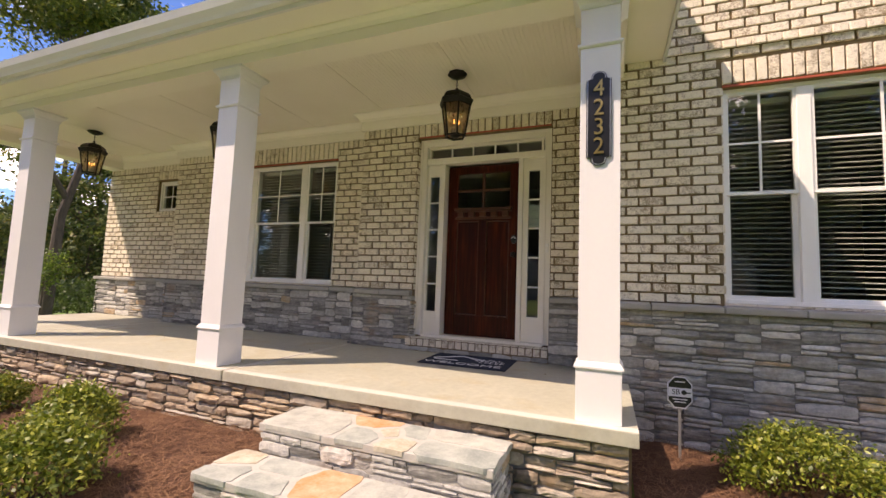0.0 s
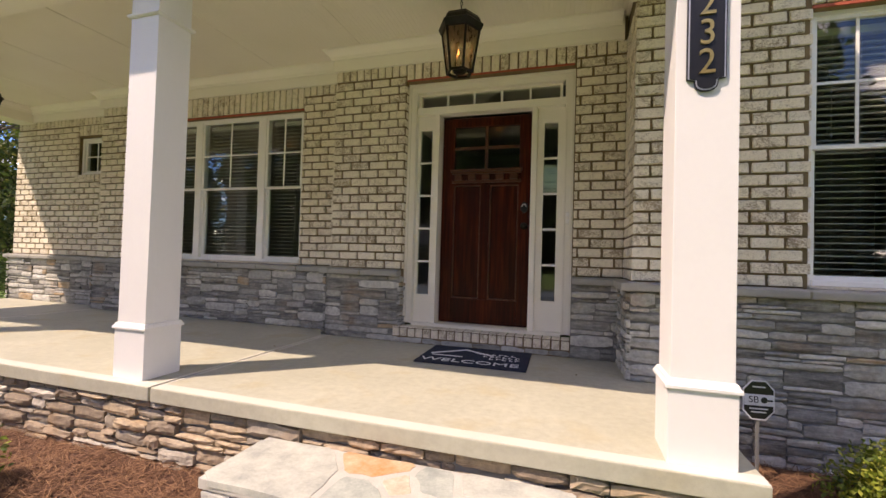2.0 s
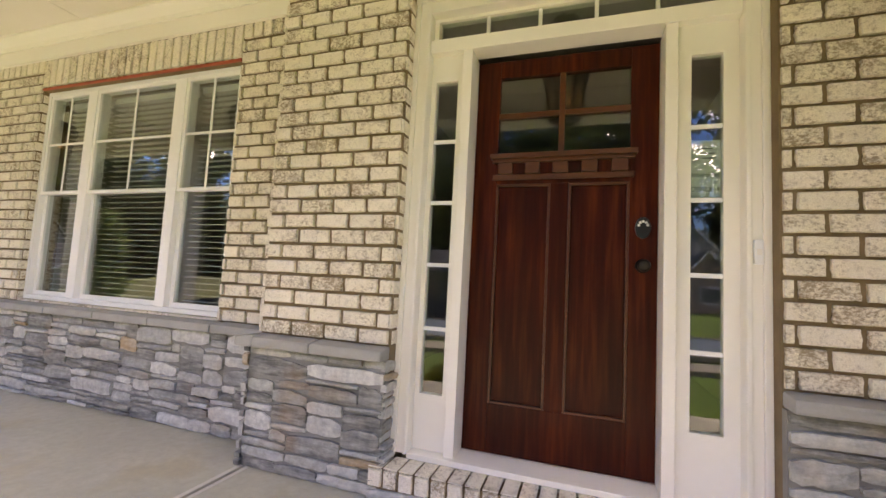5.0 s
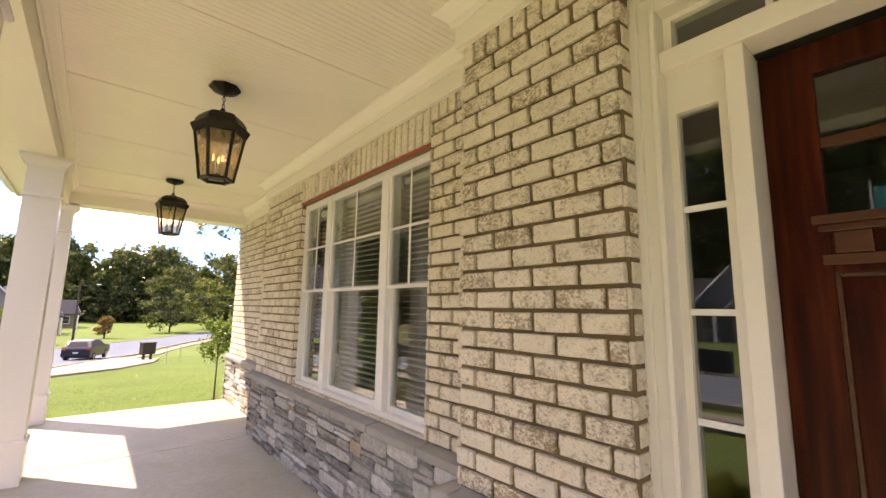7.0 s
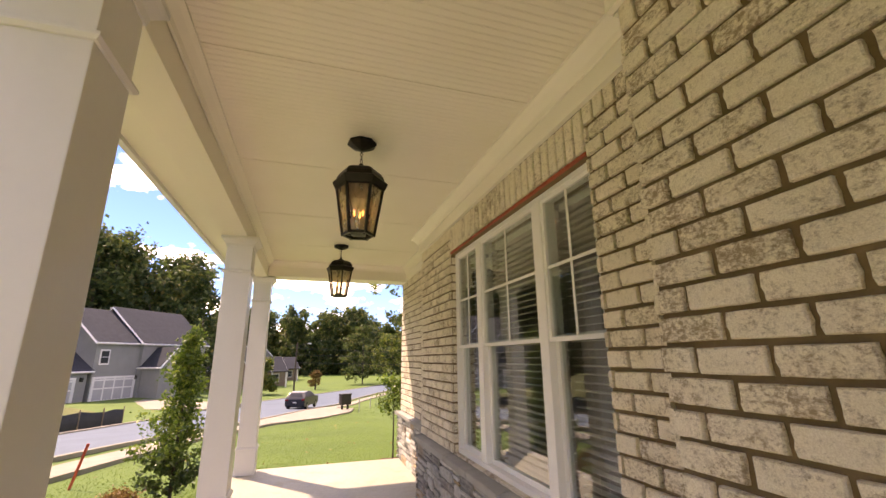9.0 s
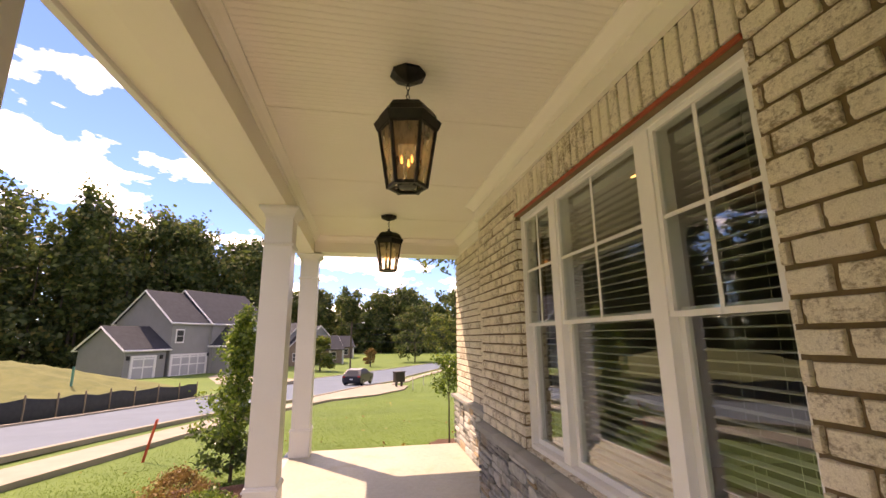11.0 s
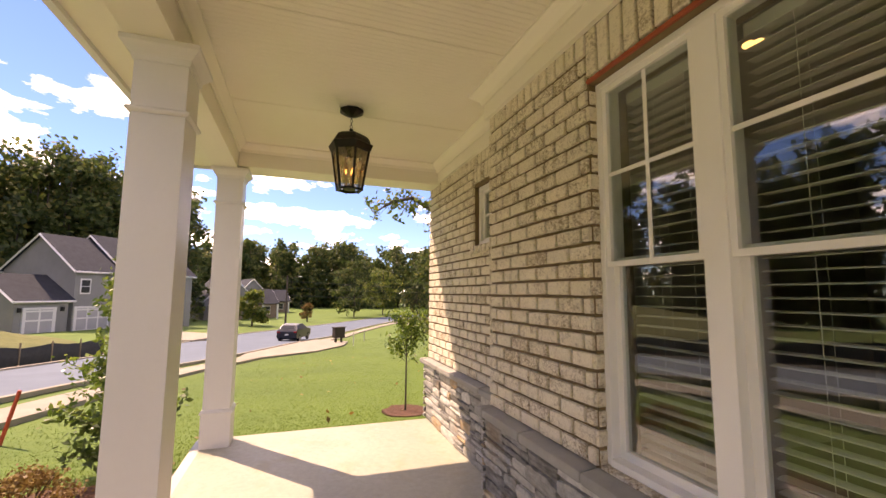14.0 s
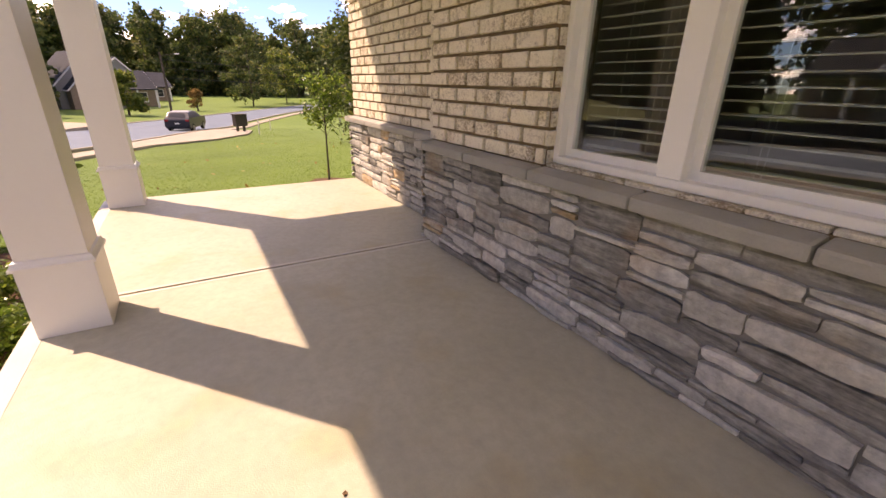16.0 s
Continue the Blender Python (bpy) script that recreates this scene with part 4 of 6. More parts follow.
COLUMNS_X = (0.125, -3.08, -6.365, -8.60)
first_column = porch_column((COLUMNS_X[0], 0.125, 0.0))
for x in COLUMNS_X[1:]:
    copy_thing(first_column, pose(x, 0.125, 0.0))


# ---------------------------------------------------------------- windows and the front door
def sash(parent, name, x0, x1, z0, z1, y, rail, lights=(1, 1)):
    """A sash with its glass and glazing bars."""
    s = part(name, boxes((x0, x0 + rail, y, y + 0.035, z0, z1), (x1 - rail, x1, y, y + 0.035, z0, z1), (x0 + rail, x1 - rail, y, y + 0.035, z0, z0 + rail), (x0 + rail, x1 - rail, y, y + 0.035, z1 - rail, z1)), VINYL, parent)
    p = part("pane", boxes((x0 + rail, x1 - rail, y + 0.016, y + 0.020, z0 + rail, z1 - rail)), GLASS, s)
    p.visible_shadow = False
    for k in range(1, lights[0]):
        x = x0 + (x1 - x0) * k / lights[0]
        part("glazing_bar", boxes((x - 0.009, x + 0.009, y + 0.009, y + 0.014, z0 + rail, z1 - rail)), VINYL, s)
    for k in range(1, lights[1]):
        z = z0 + (z1 - z0) * k / lights[1]
        part("glazing_bar", boxes((x0 + rail, x1 - rail, y + 0.0085, y + 0.0138, z - 0.009, z + 0.009)), VINYL, s)
    return s


def triple_window(name, x0, y, z0, width, height, label):
    w = thing(name, label, "window", (x0, y, z0), kind="structure")
    f, half = 0.032, 0.046
    side, side2 = 0.57, 0.59
    cuts = [0.0, side, width - side2, width]
    part("window_frame", boxes((0, f, 0, 0.11, 0, height), (width - f, width, 0, 0.11, 0, height), (f, width - f, 0, 0.11, height - f, height), (f, width - f, -0.01, 0.11, 0, f),
                               (side - half, side + half, 0.0, 0.11, f, height - f), (width - side2 - half, width - side2 + half, 0.0, 0.11, f, height - f), bevel=0.003), VINYL, w)
    mid = height * 0.507
    for i, (a, b) in enumerate(zip(cuts, cuts[1:])):
        a, b = a + (f if i == 0 else half), b - (f if i == 2 else half)
        sash(w, "upper_sash", a, b, mid - 0.02, height - f, 0.010, 0.024, (2, 2))
        sash(w, "lower_sash", a, b, f, mid + 0.02, 0.046, 0.034)
    return w, [(x0 + a, x0 + b) for a, b in zip(cuts, cuts[1:])]


def slat_mesh(width):
    bm = bmesh.new()
    n = 5
    pts = [(-0.024 + 0.048 * i / (n - 1), 0.0035 * (1 - (2 * i / (n - 1) - 1) ** 2)) for i in range(n)]
    top = [[bm.verts.new((x, y, z + 0.0015)) for y, z in pts] for x in (0, width)]
    low = [[bm.verts.new((x, y, z - 0.0015)) for y, z in pts] for x in (0, width)]
    for k in range(n - 1):
        bm.faces.new((top[0][k], top[1][k], top[1][k + 1], top[0][k + 1]))
        bm.faces.new((low[0][k + 1], low[1][k + 1], low[1][k], low[0][k]))
    bm.faces.new((top[0][0], low[0][0], low[1][0], top[1][0]))
    bm.faces.new((top[1][n - 1], low[1][n - 1], low[0][n - 1], top[0][n - 1]))
    me = bpy.data.meshes.new("slat")
    bm.to_mesh(me)
    bm.free()
    me.materials.append(SLAT)
    return me


def window_blind(x0, x1, y, z0, z1, tilt):
    b = thing("window_blind", "white slatted blind lowered behind the window glass", "blind", (x0, y, z0), group="window blinds")
    w, h = x1 - x0, z1 - z0
    part("head_rail", boxes((0, w, -0.028, 0.028, h - 0.05, h), bevel=0.003), SLAT, b)
    part("bottom_rail", boxes((0, w, -0.025, 0.025, 0.0, 0.018), bevel=0.003), SLAT, b)
    me = slat_mesh(w - 0.004)
    n = int((h - 0.08) / 0.044)
    for k in range(n):
        ob = new("slat", me)
        ob.parent = b
        ob.matrix_basis = pose(0.002, 0, 0.04 + k * 0.044, tilt, 0, 0)
    for u in (0.16, w - 0.16):
        part("ladder_cord", rod((u, -0.026, 0.01), (u, -0.026, h - 0.05), 0.0012, sides=5), SLAT, b)
        part("ladder_cord", rod((u, 0.026, 0.01), (u, 0.026, h - 0.05), 0.0012, sides=5), SLAT, b)
    return b


win, units = triple_window("window_1", -5.510, 2.145, 0.719, 2.127, 1.754, "white vinyl triple sash window with barred upper lights")
for a, b in units:
    window_blind(a + 0.045, b - 0.045, 2.315, 0.755, 2.43, 3)
win, units = triple_window("window_2", 1.065, 1.35, 0.719, 2.135, 1.808, "white vinyl triple sash window in the bay wall")
for a, b in units:
    window_blind(a + 0.045, b - 0.045, 1.525, 0.745, 2.48, 3)


def downlights():
    """Recessed lamps in the ceilings of the front rooms, seen through the panes."""
    lit = glow_material("warm_downlight", (1.0, 0.62, 0.24), 0.9)
    for x, y in ((-5.465, 3.215), (-3.55, 3.25)):
        d = thing("ceiling_downlight", "round recessed downlight, lit warm white, in the room ceiling", "downlight", (x, y, 2.899), group="recessed downlights")
        part("trim_ring", lathe([(0.055, -0.006), (0.085, -0.008), (0.088, 0.0), (0.055, 0.0)], 20), VINYL, d)
        part("lens", lathe([(0.054, -0.0075), (0.054, -0.0062)], 20), lit, d, "glowing warm lens")


downlights()


def sill_bricks():
    """Thin brick ledges that show between the sill stones and the window frames."""
    rng = random.Random(18)
    for wall, x0, x1, y in ((W_WIN, -5.51, -3.383, 2.10), (W_BAY, 1.065, 3.20, 1.30)):
        n = round((x1 - x0) / 0.205)
        for k in range(n):
            a, b = x0 + (x1 - x0) * k / n, x0 + (x1 - x0) * (k + 1) / n
            part("brick", boxes((a + 0.004, b - 0.004, y + 0.004 + rng.uniform(0, 0.006), y + 0.10, 0.7005, 0.716), bevel=0.003), BRICK, wall)


sill_bricks()


def small_window():
    w = thing("window_3", "small square white window with four lights", "window", (-7.425, 2.375, 1.905), kind="structure")
    part("window_frame", boxes((0, 0.035, 0, 0.09, 0, 0.54), (0.495, 0.53, 0, 0.09, 0, 0.54), (0.035, 0.495, 0, 0.09, 0.505, 0.54), (0.035, 0.495, 0, 0.09, 0, 0.035), bevel=0.003), VINYL, w)
    sash(w, "fixed_sash", 0.035, 0.495, 0.035, 0.505, 0.03, 0.024, (2, 2))
    rng = random.Random(31)
    lay_soldiers(W_END, side_frame((0, 2.315, 0), 0), -7.46, -6.86, 1.815, 1.895, rng, 0.083)


small_window()


def lintels():
    for name, x0, x1, y, z in (("lintel_window", -5.585, -3.308, 2.10, 2.478), ("lintel_door", -2.07, -0.34, 1.85, 2.5715), ("lintel_bay", 1.0, 3.27, 1.30, 2.532)):
        tagged(part(name, boxes((x0 + 0.07, x1 - 0.07, y - 0.004, y + 0.10, z - 0.001, z + 0.016)), LINTEL), "red primed steel lintel under the soldier course", "lintel", kind="structure")


lintels()


def front_door():
    e = thing("door_1", "white painted door surround with sidelights and transom", "door frame", (0.03, -0.09, 0), kind="structure")
    x0, x1, top = -2.04, -0.43, 2.568
    part("casing", boxes((x0, x0 + 0.085, 2.035, 2.16, 0.17, top), (x1 - 0.085, x1, 2.035, 2.16, 0.17, top), (x0 + 0.085, x1 - 0.085, 2.035, 2.16, top - 0.085, top), bevel=0.004), CREAM, e)
    part("back_band", boxes((x0, x0 + 0.028, 2.015, 2.034, 0.17, top), (x1 - 0.028, x1, 2.015, 2.034, 0.17, top), (x0 + 0.028, x1 - 0.028, 2.015, 2.034, top - 0.028, top), bevel=0.004), CREAM, e)
    part("inner_bead", boxes((x0 + 0.066, x0 + 0.085, 2.022, 2.034, 0.17, top - 0.085), (x1 - 0.085, x1 - 0.066, 2.022, 2.034, 0.17, top - 0.085), bevel=0.004), CREAM, e)
    part("transom_rail", boxes((x0 + 0.085, x1 - 0.085, 2.05, 2.17, 2.262, 2.335), bevel=0.004), CREAM, e)
    for a in (-1.772, -0.812):
        part("door_post", boxes((a, a + 0.052, 2.06, 2.26, 0.17, 2.262), bevel=0.004), CREAM, e)
    part("stop", boxes((-1.720, -0.812, 2.235, 2.262, 2.252, 2.262)), CREAM, e)
    part("threshold", boxes((x0 + 0.085, x1 - 0.085, 2.03, 2.26, 0.150, 0.178), bevel=0.004), CREAM, e)
    # transom lights
    part("transom_frame", boxes((-1.955, -1.93, 2.10, 2.16, 2.335, 2.483), (-0.565, -0.54, 2.10, 2.16, 2.335, 2.483), (-1.93, -0.565, 2.10, 2.16, 2.335, 2.352), (-1.93, -0.565, 2.10, 2.16, 2.466, 2.483)), CREAM, e)
    for k in range(5):
        a, b = -1.93 + k * 0.273, -1.93 + (k + 1) * 0.273
        p = part("transom_pane", boxes((a + 0.008, b - 0.008, 2.122, 2.126, 2.352, 2.466)), GLASS, e)
        p.visible_shadow = False
        if k:
            part("glazing_bar", boxes((a - 0.009, a + 0.009, 2.112, 2.135, 2.352, 2.466)), VINYL, e)
    # sidelights
    for u0, u1, g0 in ((-1.955, -1.772, -1.93), (-0.76, -0.515, -0.70)):
        g1 = g0 + 0.125
        part("sidelight_panel", boxes((u0, g0, 2.10, 2.15, 0.179, 2.262), (g1, u1, 2.10, 2.15, 0.179, 2.262), (g0, g1, 2.10, 2.15, 0.179, 0.455), (g0, g1, 2.10, 2.15, 2.12, 2.262)), CREAM, e)
        for k in range(5):
            a, b = 0.455 + k * 0.333, 0.455 + (k + 1) * 0.333
            p = part("sidelight_pane", boxes((g0, g1, 2.122, 2.126, a, b)), GLASS, e)
            p.visible_shadow = False
            if k:
                part("glazing_bar", boxes((g0, g1, 2.112, 2.12, a - 0.010, a + 0.010)), VINYL, e)
    # door leaf
    d = thing("front_door", "dark red mahogany craftsman door, shut, with four lights", "door", (-1.688, 2.11, 0.183))
    w, h = 0.904, 2.068
    rails = [(0.0, 0.125, 0, 0.044, 0, h), (w - 0.125, w, 0, 0.044, 0, h), (0.125, w - 0.125, 0, 0.044, h - 0.095, h), (0.125, w - 0.125, 0, 0.044, 0, 0.245), (0.125, w - 0.125, 0, 0.044, 1.385, 1.545), (0.405, 0.495, 0, 0.044, 0.245, 1.385)]
    part("door_frame", boxes(*rails, bevel=0.003), WOOD, d)
    for a, b in ((0.125, 0.405), (0.495, w - 0.125)):
        part("panel", boxes((a, b, 0.022, 0.038, 0.245, 1.385)), WOOD, d)
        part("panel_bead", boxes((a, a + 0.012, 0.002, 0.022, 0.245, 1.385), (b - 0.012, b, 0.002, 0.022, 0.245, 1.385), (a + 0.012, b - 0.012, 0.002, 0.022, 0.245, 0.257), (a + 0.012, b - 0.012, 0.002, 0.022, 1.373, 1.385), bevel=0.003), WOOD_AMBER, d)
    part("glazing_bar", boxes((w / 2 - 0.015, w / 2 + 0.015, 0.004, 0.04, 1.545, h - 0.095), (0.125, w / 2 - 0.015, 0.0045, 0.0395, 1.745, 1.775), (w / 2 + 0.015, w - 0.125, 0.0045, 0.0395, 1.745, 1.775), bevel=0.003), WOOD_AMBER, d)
    for a, b in ((0.125, w / 2 - 0.015), (w / 2 + 0.015, w - 0.125)):
        for c, e2 in ((1.545, 1.745), (1.775, h - 0.095)):
            p = part("pane", boxes((a, b, 0.02, 0.025, c, e2)), GLASS, d)
            p.visible_shadow = False
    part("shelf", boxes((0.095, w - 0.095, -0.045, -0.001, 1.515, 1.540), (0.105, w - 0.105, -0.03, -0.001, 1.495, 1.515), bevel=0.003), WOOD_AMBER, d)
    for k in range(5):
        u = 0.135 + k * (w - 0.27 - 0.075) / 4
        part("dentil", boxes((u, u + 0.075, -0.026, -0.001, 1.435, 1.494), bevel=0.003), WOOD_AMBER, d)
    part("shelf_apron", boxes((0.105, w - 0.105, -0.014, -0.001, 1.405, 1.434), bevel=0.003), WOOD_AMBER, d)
    # lock
    k = part("keypad", prism([(0.838 + 0.034 * math.cos(t) * (1.0), 1.155 + 0.052 * math.sin(t)) for t in [i * math.pi / 10 for i in range(20)]], 0, 0.024, 0.004), BLACK, d, "black oval keypad lock with white dots")
    k.matrix_basis = Matrix(((1, 0, 0, 0), (0, 0, -1, -0.001), (0, 1, 0, 0), (0, 0, 0, 1)))
    for a in range(5):
        t = math.pi * (0.02 + 0.24 * a)
        part("key", boxes((0.838 + 0.019 * math.cos(t) - 0.0055, 0.838 + 0.019 * math.cos(t) + 0.0055, -0.028, -0.0255, 1.165 + 0.019 * math.sin(t) - 0.0055, 1.165 + 0.019 * math.sin(t) + 0.0055), bevel=0.002), INK_WHITE, d)
    kn = part("door_knob", lathe([(0.033, 0.0), (0.033, 0.008), (0.014, 0.012), (0.012, 0.035), (0.024, 0.042), (0.029, 0.056), (0.024, 0.068), (0.010, 0.073)], 20), BRONZE, d, "dark bronze door knob", smooth=True)
    kn.matrix_basis = pose(0.84, -0.001, 0.975, 90, 0, 0)
    # brick sill under the door
    s = tagged(part("door_sill", boxes((x0 - 0.05, x1 + 0.0, 1.90, 2.028, 0.0, 0.135)), MORTAR), "rowlock brick sill under the front door", "sill", kind="structure")
    rng = random.Random(77)
    s.location = (0.03, -0.09, 0)
    lay_soldiers(s, side_frame((0, 1.90, 0), 0), x0 - 0.05, x1, 0.055, 0.145, rng, 0.078)
    lay_stones(s, side_frame((0, 1.905, 0), 0), x0 - 0.05, x1, 0.0, 0.055, rng, STONES)
    for i in range(21):
        a = x0 - 0.05 + i * (x1 - x0 + 0.05) / 21
        part("brick", boxes((a + 0.005, a + (x1 - x0 + 0.05) / 21 - 0.005, 1.885, 2.028, 0.1455, 0.152), bevel=0.002), BRICK, s)


front_door()


# ---------------------------------------------------------------- lanterns
def lantern(at):
    n = 6
    l = thing("porch_lantern", "bronze six-sided hanging lantern with lit candle bulbs", "lantern", at, group="porch lanterns")
    part("canopy", lathe([(0.098, 0.0), (0.100, -0.016), (0.070, -0.036), (0.034, -0.050), (0.010, -0.058)], 8, 0.2), BRONZE, l)
    for k in range(4):
        bm = bmesh.new()
        z = -0.062 - k * 0.026
        ring = [(0.009 * math.cos(t), 0.0, 0.016 * math.sin(t)) for t in [i * math.pi / 5 for i in range(10)]]
        vs = []
        for j in range(10):
            c, d = Vector(ring[j]), (Vector(ring[j]).normalized())
            vs.append([bm.verts.new(c + d * 0.003 * math.cos(a) + Vector((0, 0.003 * math.sin(a), 0))) for a in (0, 2.1, 4.2)])
        for j in range(10):
            for m in range(3):
                bm.faces.new((vs[j][m], vs[(j + 1) % 10][m], vs[(j + 1) % 10][(m + 1) % 3], vs[j][(m + 1) % 3]))
        ob = part("chain_link", bm, BRONZE, l)
        ob.matrix_basis = pose(0, 0, z, 0, 0, 90 * (k % 2))
    part("finial", lathe([(0.006, -0.155), (0.014, -0.160), (0.016, -0.168), (0.010, -0.176), (0.02, -0.186)][::-1], 12), BRONZE, l)
    part("roof", lathe([(0.150, -0.352), (0.166, -0.346), (0.170, -0.336), (0.184, -0.302), (0.178, -0.294), (0.162, -0.286), (0.154, -0.256), (0.134, -0.228), (0.098, -0.208), (0.052, -0.198), (0.026, -0.184), (0.014, -0.178)], n, 0.0), BRONZE, l)
    zt, zb, rt, rb = -0.336, -0.672, 0.152, 0.100
    part("top_rim", lathe([(rt - 0.012, zt - 0.018), (rt + 0.006, zt - 0.018), (rt + 0.006, zt), (rt - 0.012, zt)], n), BRONZE, l)
    for nm, z, r in (("bottom_rim", zb, rb),):
        bm = bmesh.new()
        rings = [[bm.verts.new((q * math.cos(2 * math.pi * k / n), q * math.sin(2 * math.pi * k / n), zz)) for k in range(n)] for q, zz in ((r + 0.006, z), (r + 0.006, z + 0.018), (r - 0.012, z + 0.018), (r - 0.012, z))]
        for a in range(4):
            for k in range(n):
                bm.faces.new((rings[a][k], rings[a][(k + 1) % n], rings[(a + 1) % 4][(k + 1) % n], rings[(a + 1) % 4][k]))
        bmesh.ops.recalc_face_normals(bm, faces=list(bm.faces))
        part(nm, bm, BRONZE, l)
    for k in range(n):
        t, t2 = 2 * math.pi * k / n, 2 * math.pi * (k + 1) / n
        part("post", rod((rb * math.cos(t), rb * math.sin(t), zb), (rt * math.cos(t), rt * math.sin(t), zt), 0.0105, sides=6), BRONZE, l)
        bm = bmesh.new()
        bm.faces.new([bm.verts.new(p) for p in ((0.985 * rb * math.cos(t), 0.985 * rb * math.sin(t), zb + 0.015), (0.985 * rb * math.cos(t2), 0.985 * rb * math.sin(t2), zb + 0.015),
                                                (0.985 * rt * math.cos(t2), 0.985 * rt * math.sin(t2), zt - 0.01), (0.985 * rt * math.cos(t), 0.985 * rt * math.sin(t), zt - 0.01))])
        r = bmesh.ops.solidify(bm, geom=list(bm.faces), thickness=0.003)
        g = part("glass", bm, LAMP_GLASS, l)
        g.visible_shadow = False
        if k % 2 == 0:
            part("bottom_bar", rod((0.03 * math.cos(t), 0.03 * math.sin(t), zb + 0.010), (rb * math.cos(t), rb * math.sin(t), zb + 0.010), 0.005, sides=5), BRONZE, l)
    part("bobeche", lathe([(0.012, zb + 0.004), (0.048, zb + 0.008), (0.052, zb + 0.022), (0.020, zb + 0.045), (0.012, zb + 0.05)], 14), BRONZE, l)
    for k in range(3):
        t = 2 * math.pi * k / 3 + 0.4
        x, y = 0.032 * math.cos(t), 0.032 * math.sin(t)
        s = part("candle", lathe([(0.010, zb + 0.03), (0.010, zb + 0.13)], 10), CANDLE, l)
        s.location = (x, y, 0)
        u = part("bulb", lathe([(0.003, zb + 0.131), (0.006, zb + 0.142), (0.0075, zb + 0.152), (0.005, zb + 0.168), (0.001, zb + 0.182)], 10), BULB, l, smooth=True)
        u.location = (x, y, 0)
    return l


LANTERN_Y = 1.16
first_lantern = lantern((-1.275, LANTERN_Y, CEIL - 0.002))
copy_thing(first_lantern, pose(-4.44, LANTERN_Y - 0.055, CEIL - 0.002, 0, 0, 20))
copy_thing(first_lantern, pose(-7.267, LANTERN_Y + 0.01, CEIL - 0.002, 0, 0, 8))


# ---------------------------------------------------------------- small things on the porch
def text_mesh(body, size, depth):
    cu = bpy.data.curves.new("letters", 'FONT')
    cu.body, cu.size, cu.extrude = body, size, depth
    cu.align_x, cu.align_y = 'CENTER', 'CENTER'
    ob = bpy.data.objects.new("letters", cu)
    me = bpy.data.meshes.new_from_object(ob)
    bpy.data.objects.remove(ob)
    bpy.data.curves.remove(cu)
    return me


def lettering(parent, name, body, size, depth, material, m, label="", stretch=1.0):
    me = text_mesh(body, size, depth)
    me.materials.append(material)
    ob = new(name, me)
    ob.parent = parent
    ob.matrix_basis = m @ Matrix.Diagonal((stretch, 1, 1, 1))
    if label:
        tagged(ob, label)
    return ob


def number_plaque():
    p = thing("house_number_plaque", "black house number plaque with brass digits 4232 on a white column", "sign", (0.118, 0.004, 1.86))
    w, h = 0.074, 0.305

    def outline(s, t):
        pts = [(-w + s, -h + 0.055), (-w + s, h - 0.055), (-0.046 + s, h - 0.048), (-0.044 + s, h - 0.03)]
        pts += [((0.044 - s) * math.cos(a), h - 0.03 + (0.030 - t) * math.sin(a)) for a in [math.pi - i * math.pi / 8 for i in range(9)]]
        pts += [(0.046 - s, h - 0.048), (w - s, h - 0.055), (w - s, -h + 0.055), (0.046 - s, -h + 0.048)]
        pts += [((0.044 - s) * math.cos(a), -h + 0.03 - (0.030 - t) * math.sin(a)) for a in [i * math.pi / 8 for i in range(9)]]
        pts += [(-0.046 + s, -h + 0.048)]
        return pts
    turn = Matrix(((1, 0, 0, 0), (0, 0, -1, 0), (0, 1, 0, 0), (0, 0, 0, 1)))
    silver = plain("silver_rim", (0.55, 0.55, 0.54), (0.65, 0.65, 0.64), 0.35, 9, 60, 0.05, 0.001, 0.7)
    for nm, s, z0, z1, m in (("rim", 0.0, 0.0, 0.010, BLACK), ("rim_line", 0.005, 0.0101, 0.0125, silver), ("face", 0.010, 0.0126, 0.0145, BLACK)):
        ob = part(nm, prism(outline(s, s), z0, z1), m, p)
        ob.matrix_basis = turn
    for i, ch in enumerate("4232"):
        lettering(p, "digit", ch, 0.15, 0.004, GOLD, pose(0, -0.019, 0.185 - i * 0.124, 90, 0, 0), stretch=0.92)


number_plaque()


def welcome_mat():
    m = thing("door_mat", "navy door mat with white WELCOME print before the door", "door mat", (-1.15, 1.47, 0.0), 1.5)
    part("body", boxes((-0.44, 0.44, -0.32, 0.32, 0.001, 0.012), bevel=0.004), MAT_NAVY, m)
    lettering(m, "lettering", "WELCOME", 0.135, 0.0012, INK_WHITE, pose(-0.02, -0.205, 0.0135), stretch=1.22)
    for i, (n, x) in enumerate(((6, 0.02), (6, 0.06), (5, 0.12))):
        for k in range(n):
            a = x + k * 0.052 + (0.006 if k % 2 else 0.0)
            z = 0.085 - i * 0.075
            part("print_bar", boxes((a, a + 0.012, z, z + 0.045, 0.0125, 0.0142), (a + 0.012, a + 0.036, z + (0.0 if (k + i) % 3 else 0.033), z + (0.012 if (k + i) % 3 else 0.045), 0.0125, 0.0142)), INK_WHITE, m)
    roofline = [(-0.38, -0.02), (-0.12, 0.20), (0.14, 0.05), (-0.02, 0.13)]
    for a, b in zip(roofline, roofline[1:]):
        part("print_line", rod((*a, 0.0125), (*b, 0.0125), 0.008, sides=6), INK_WHITE, m)
    part("print_line", rod((-0.36, -0.06, 0.0125), (-0.10, -0.06, 0.0125), 0.006, sides=6), INK_WHITE, m)


welcome_mat()


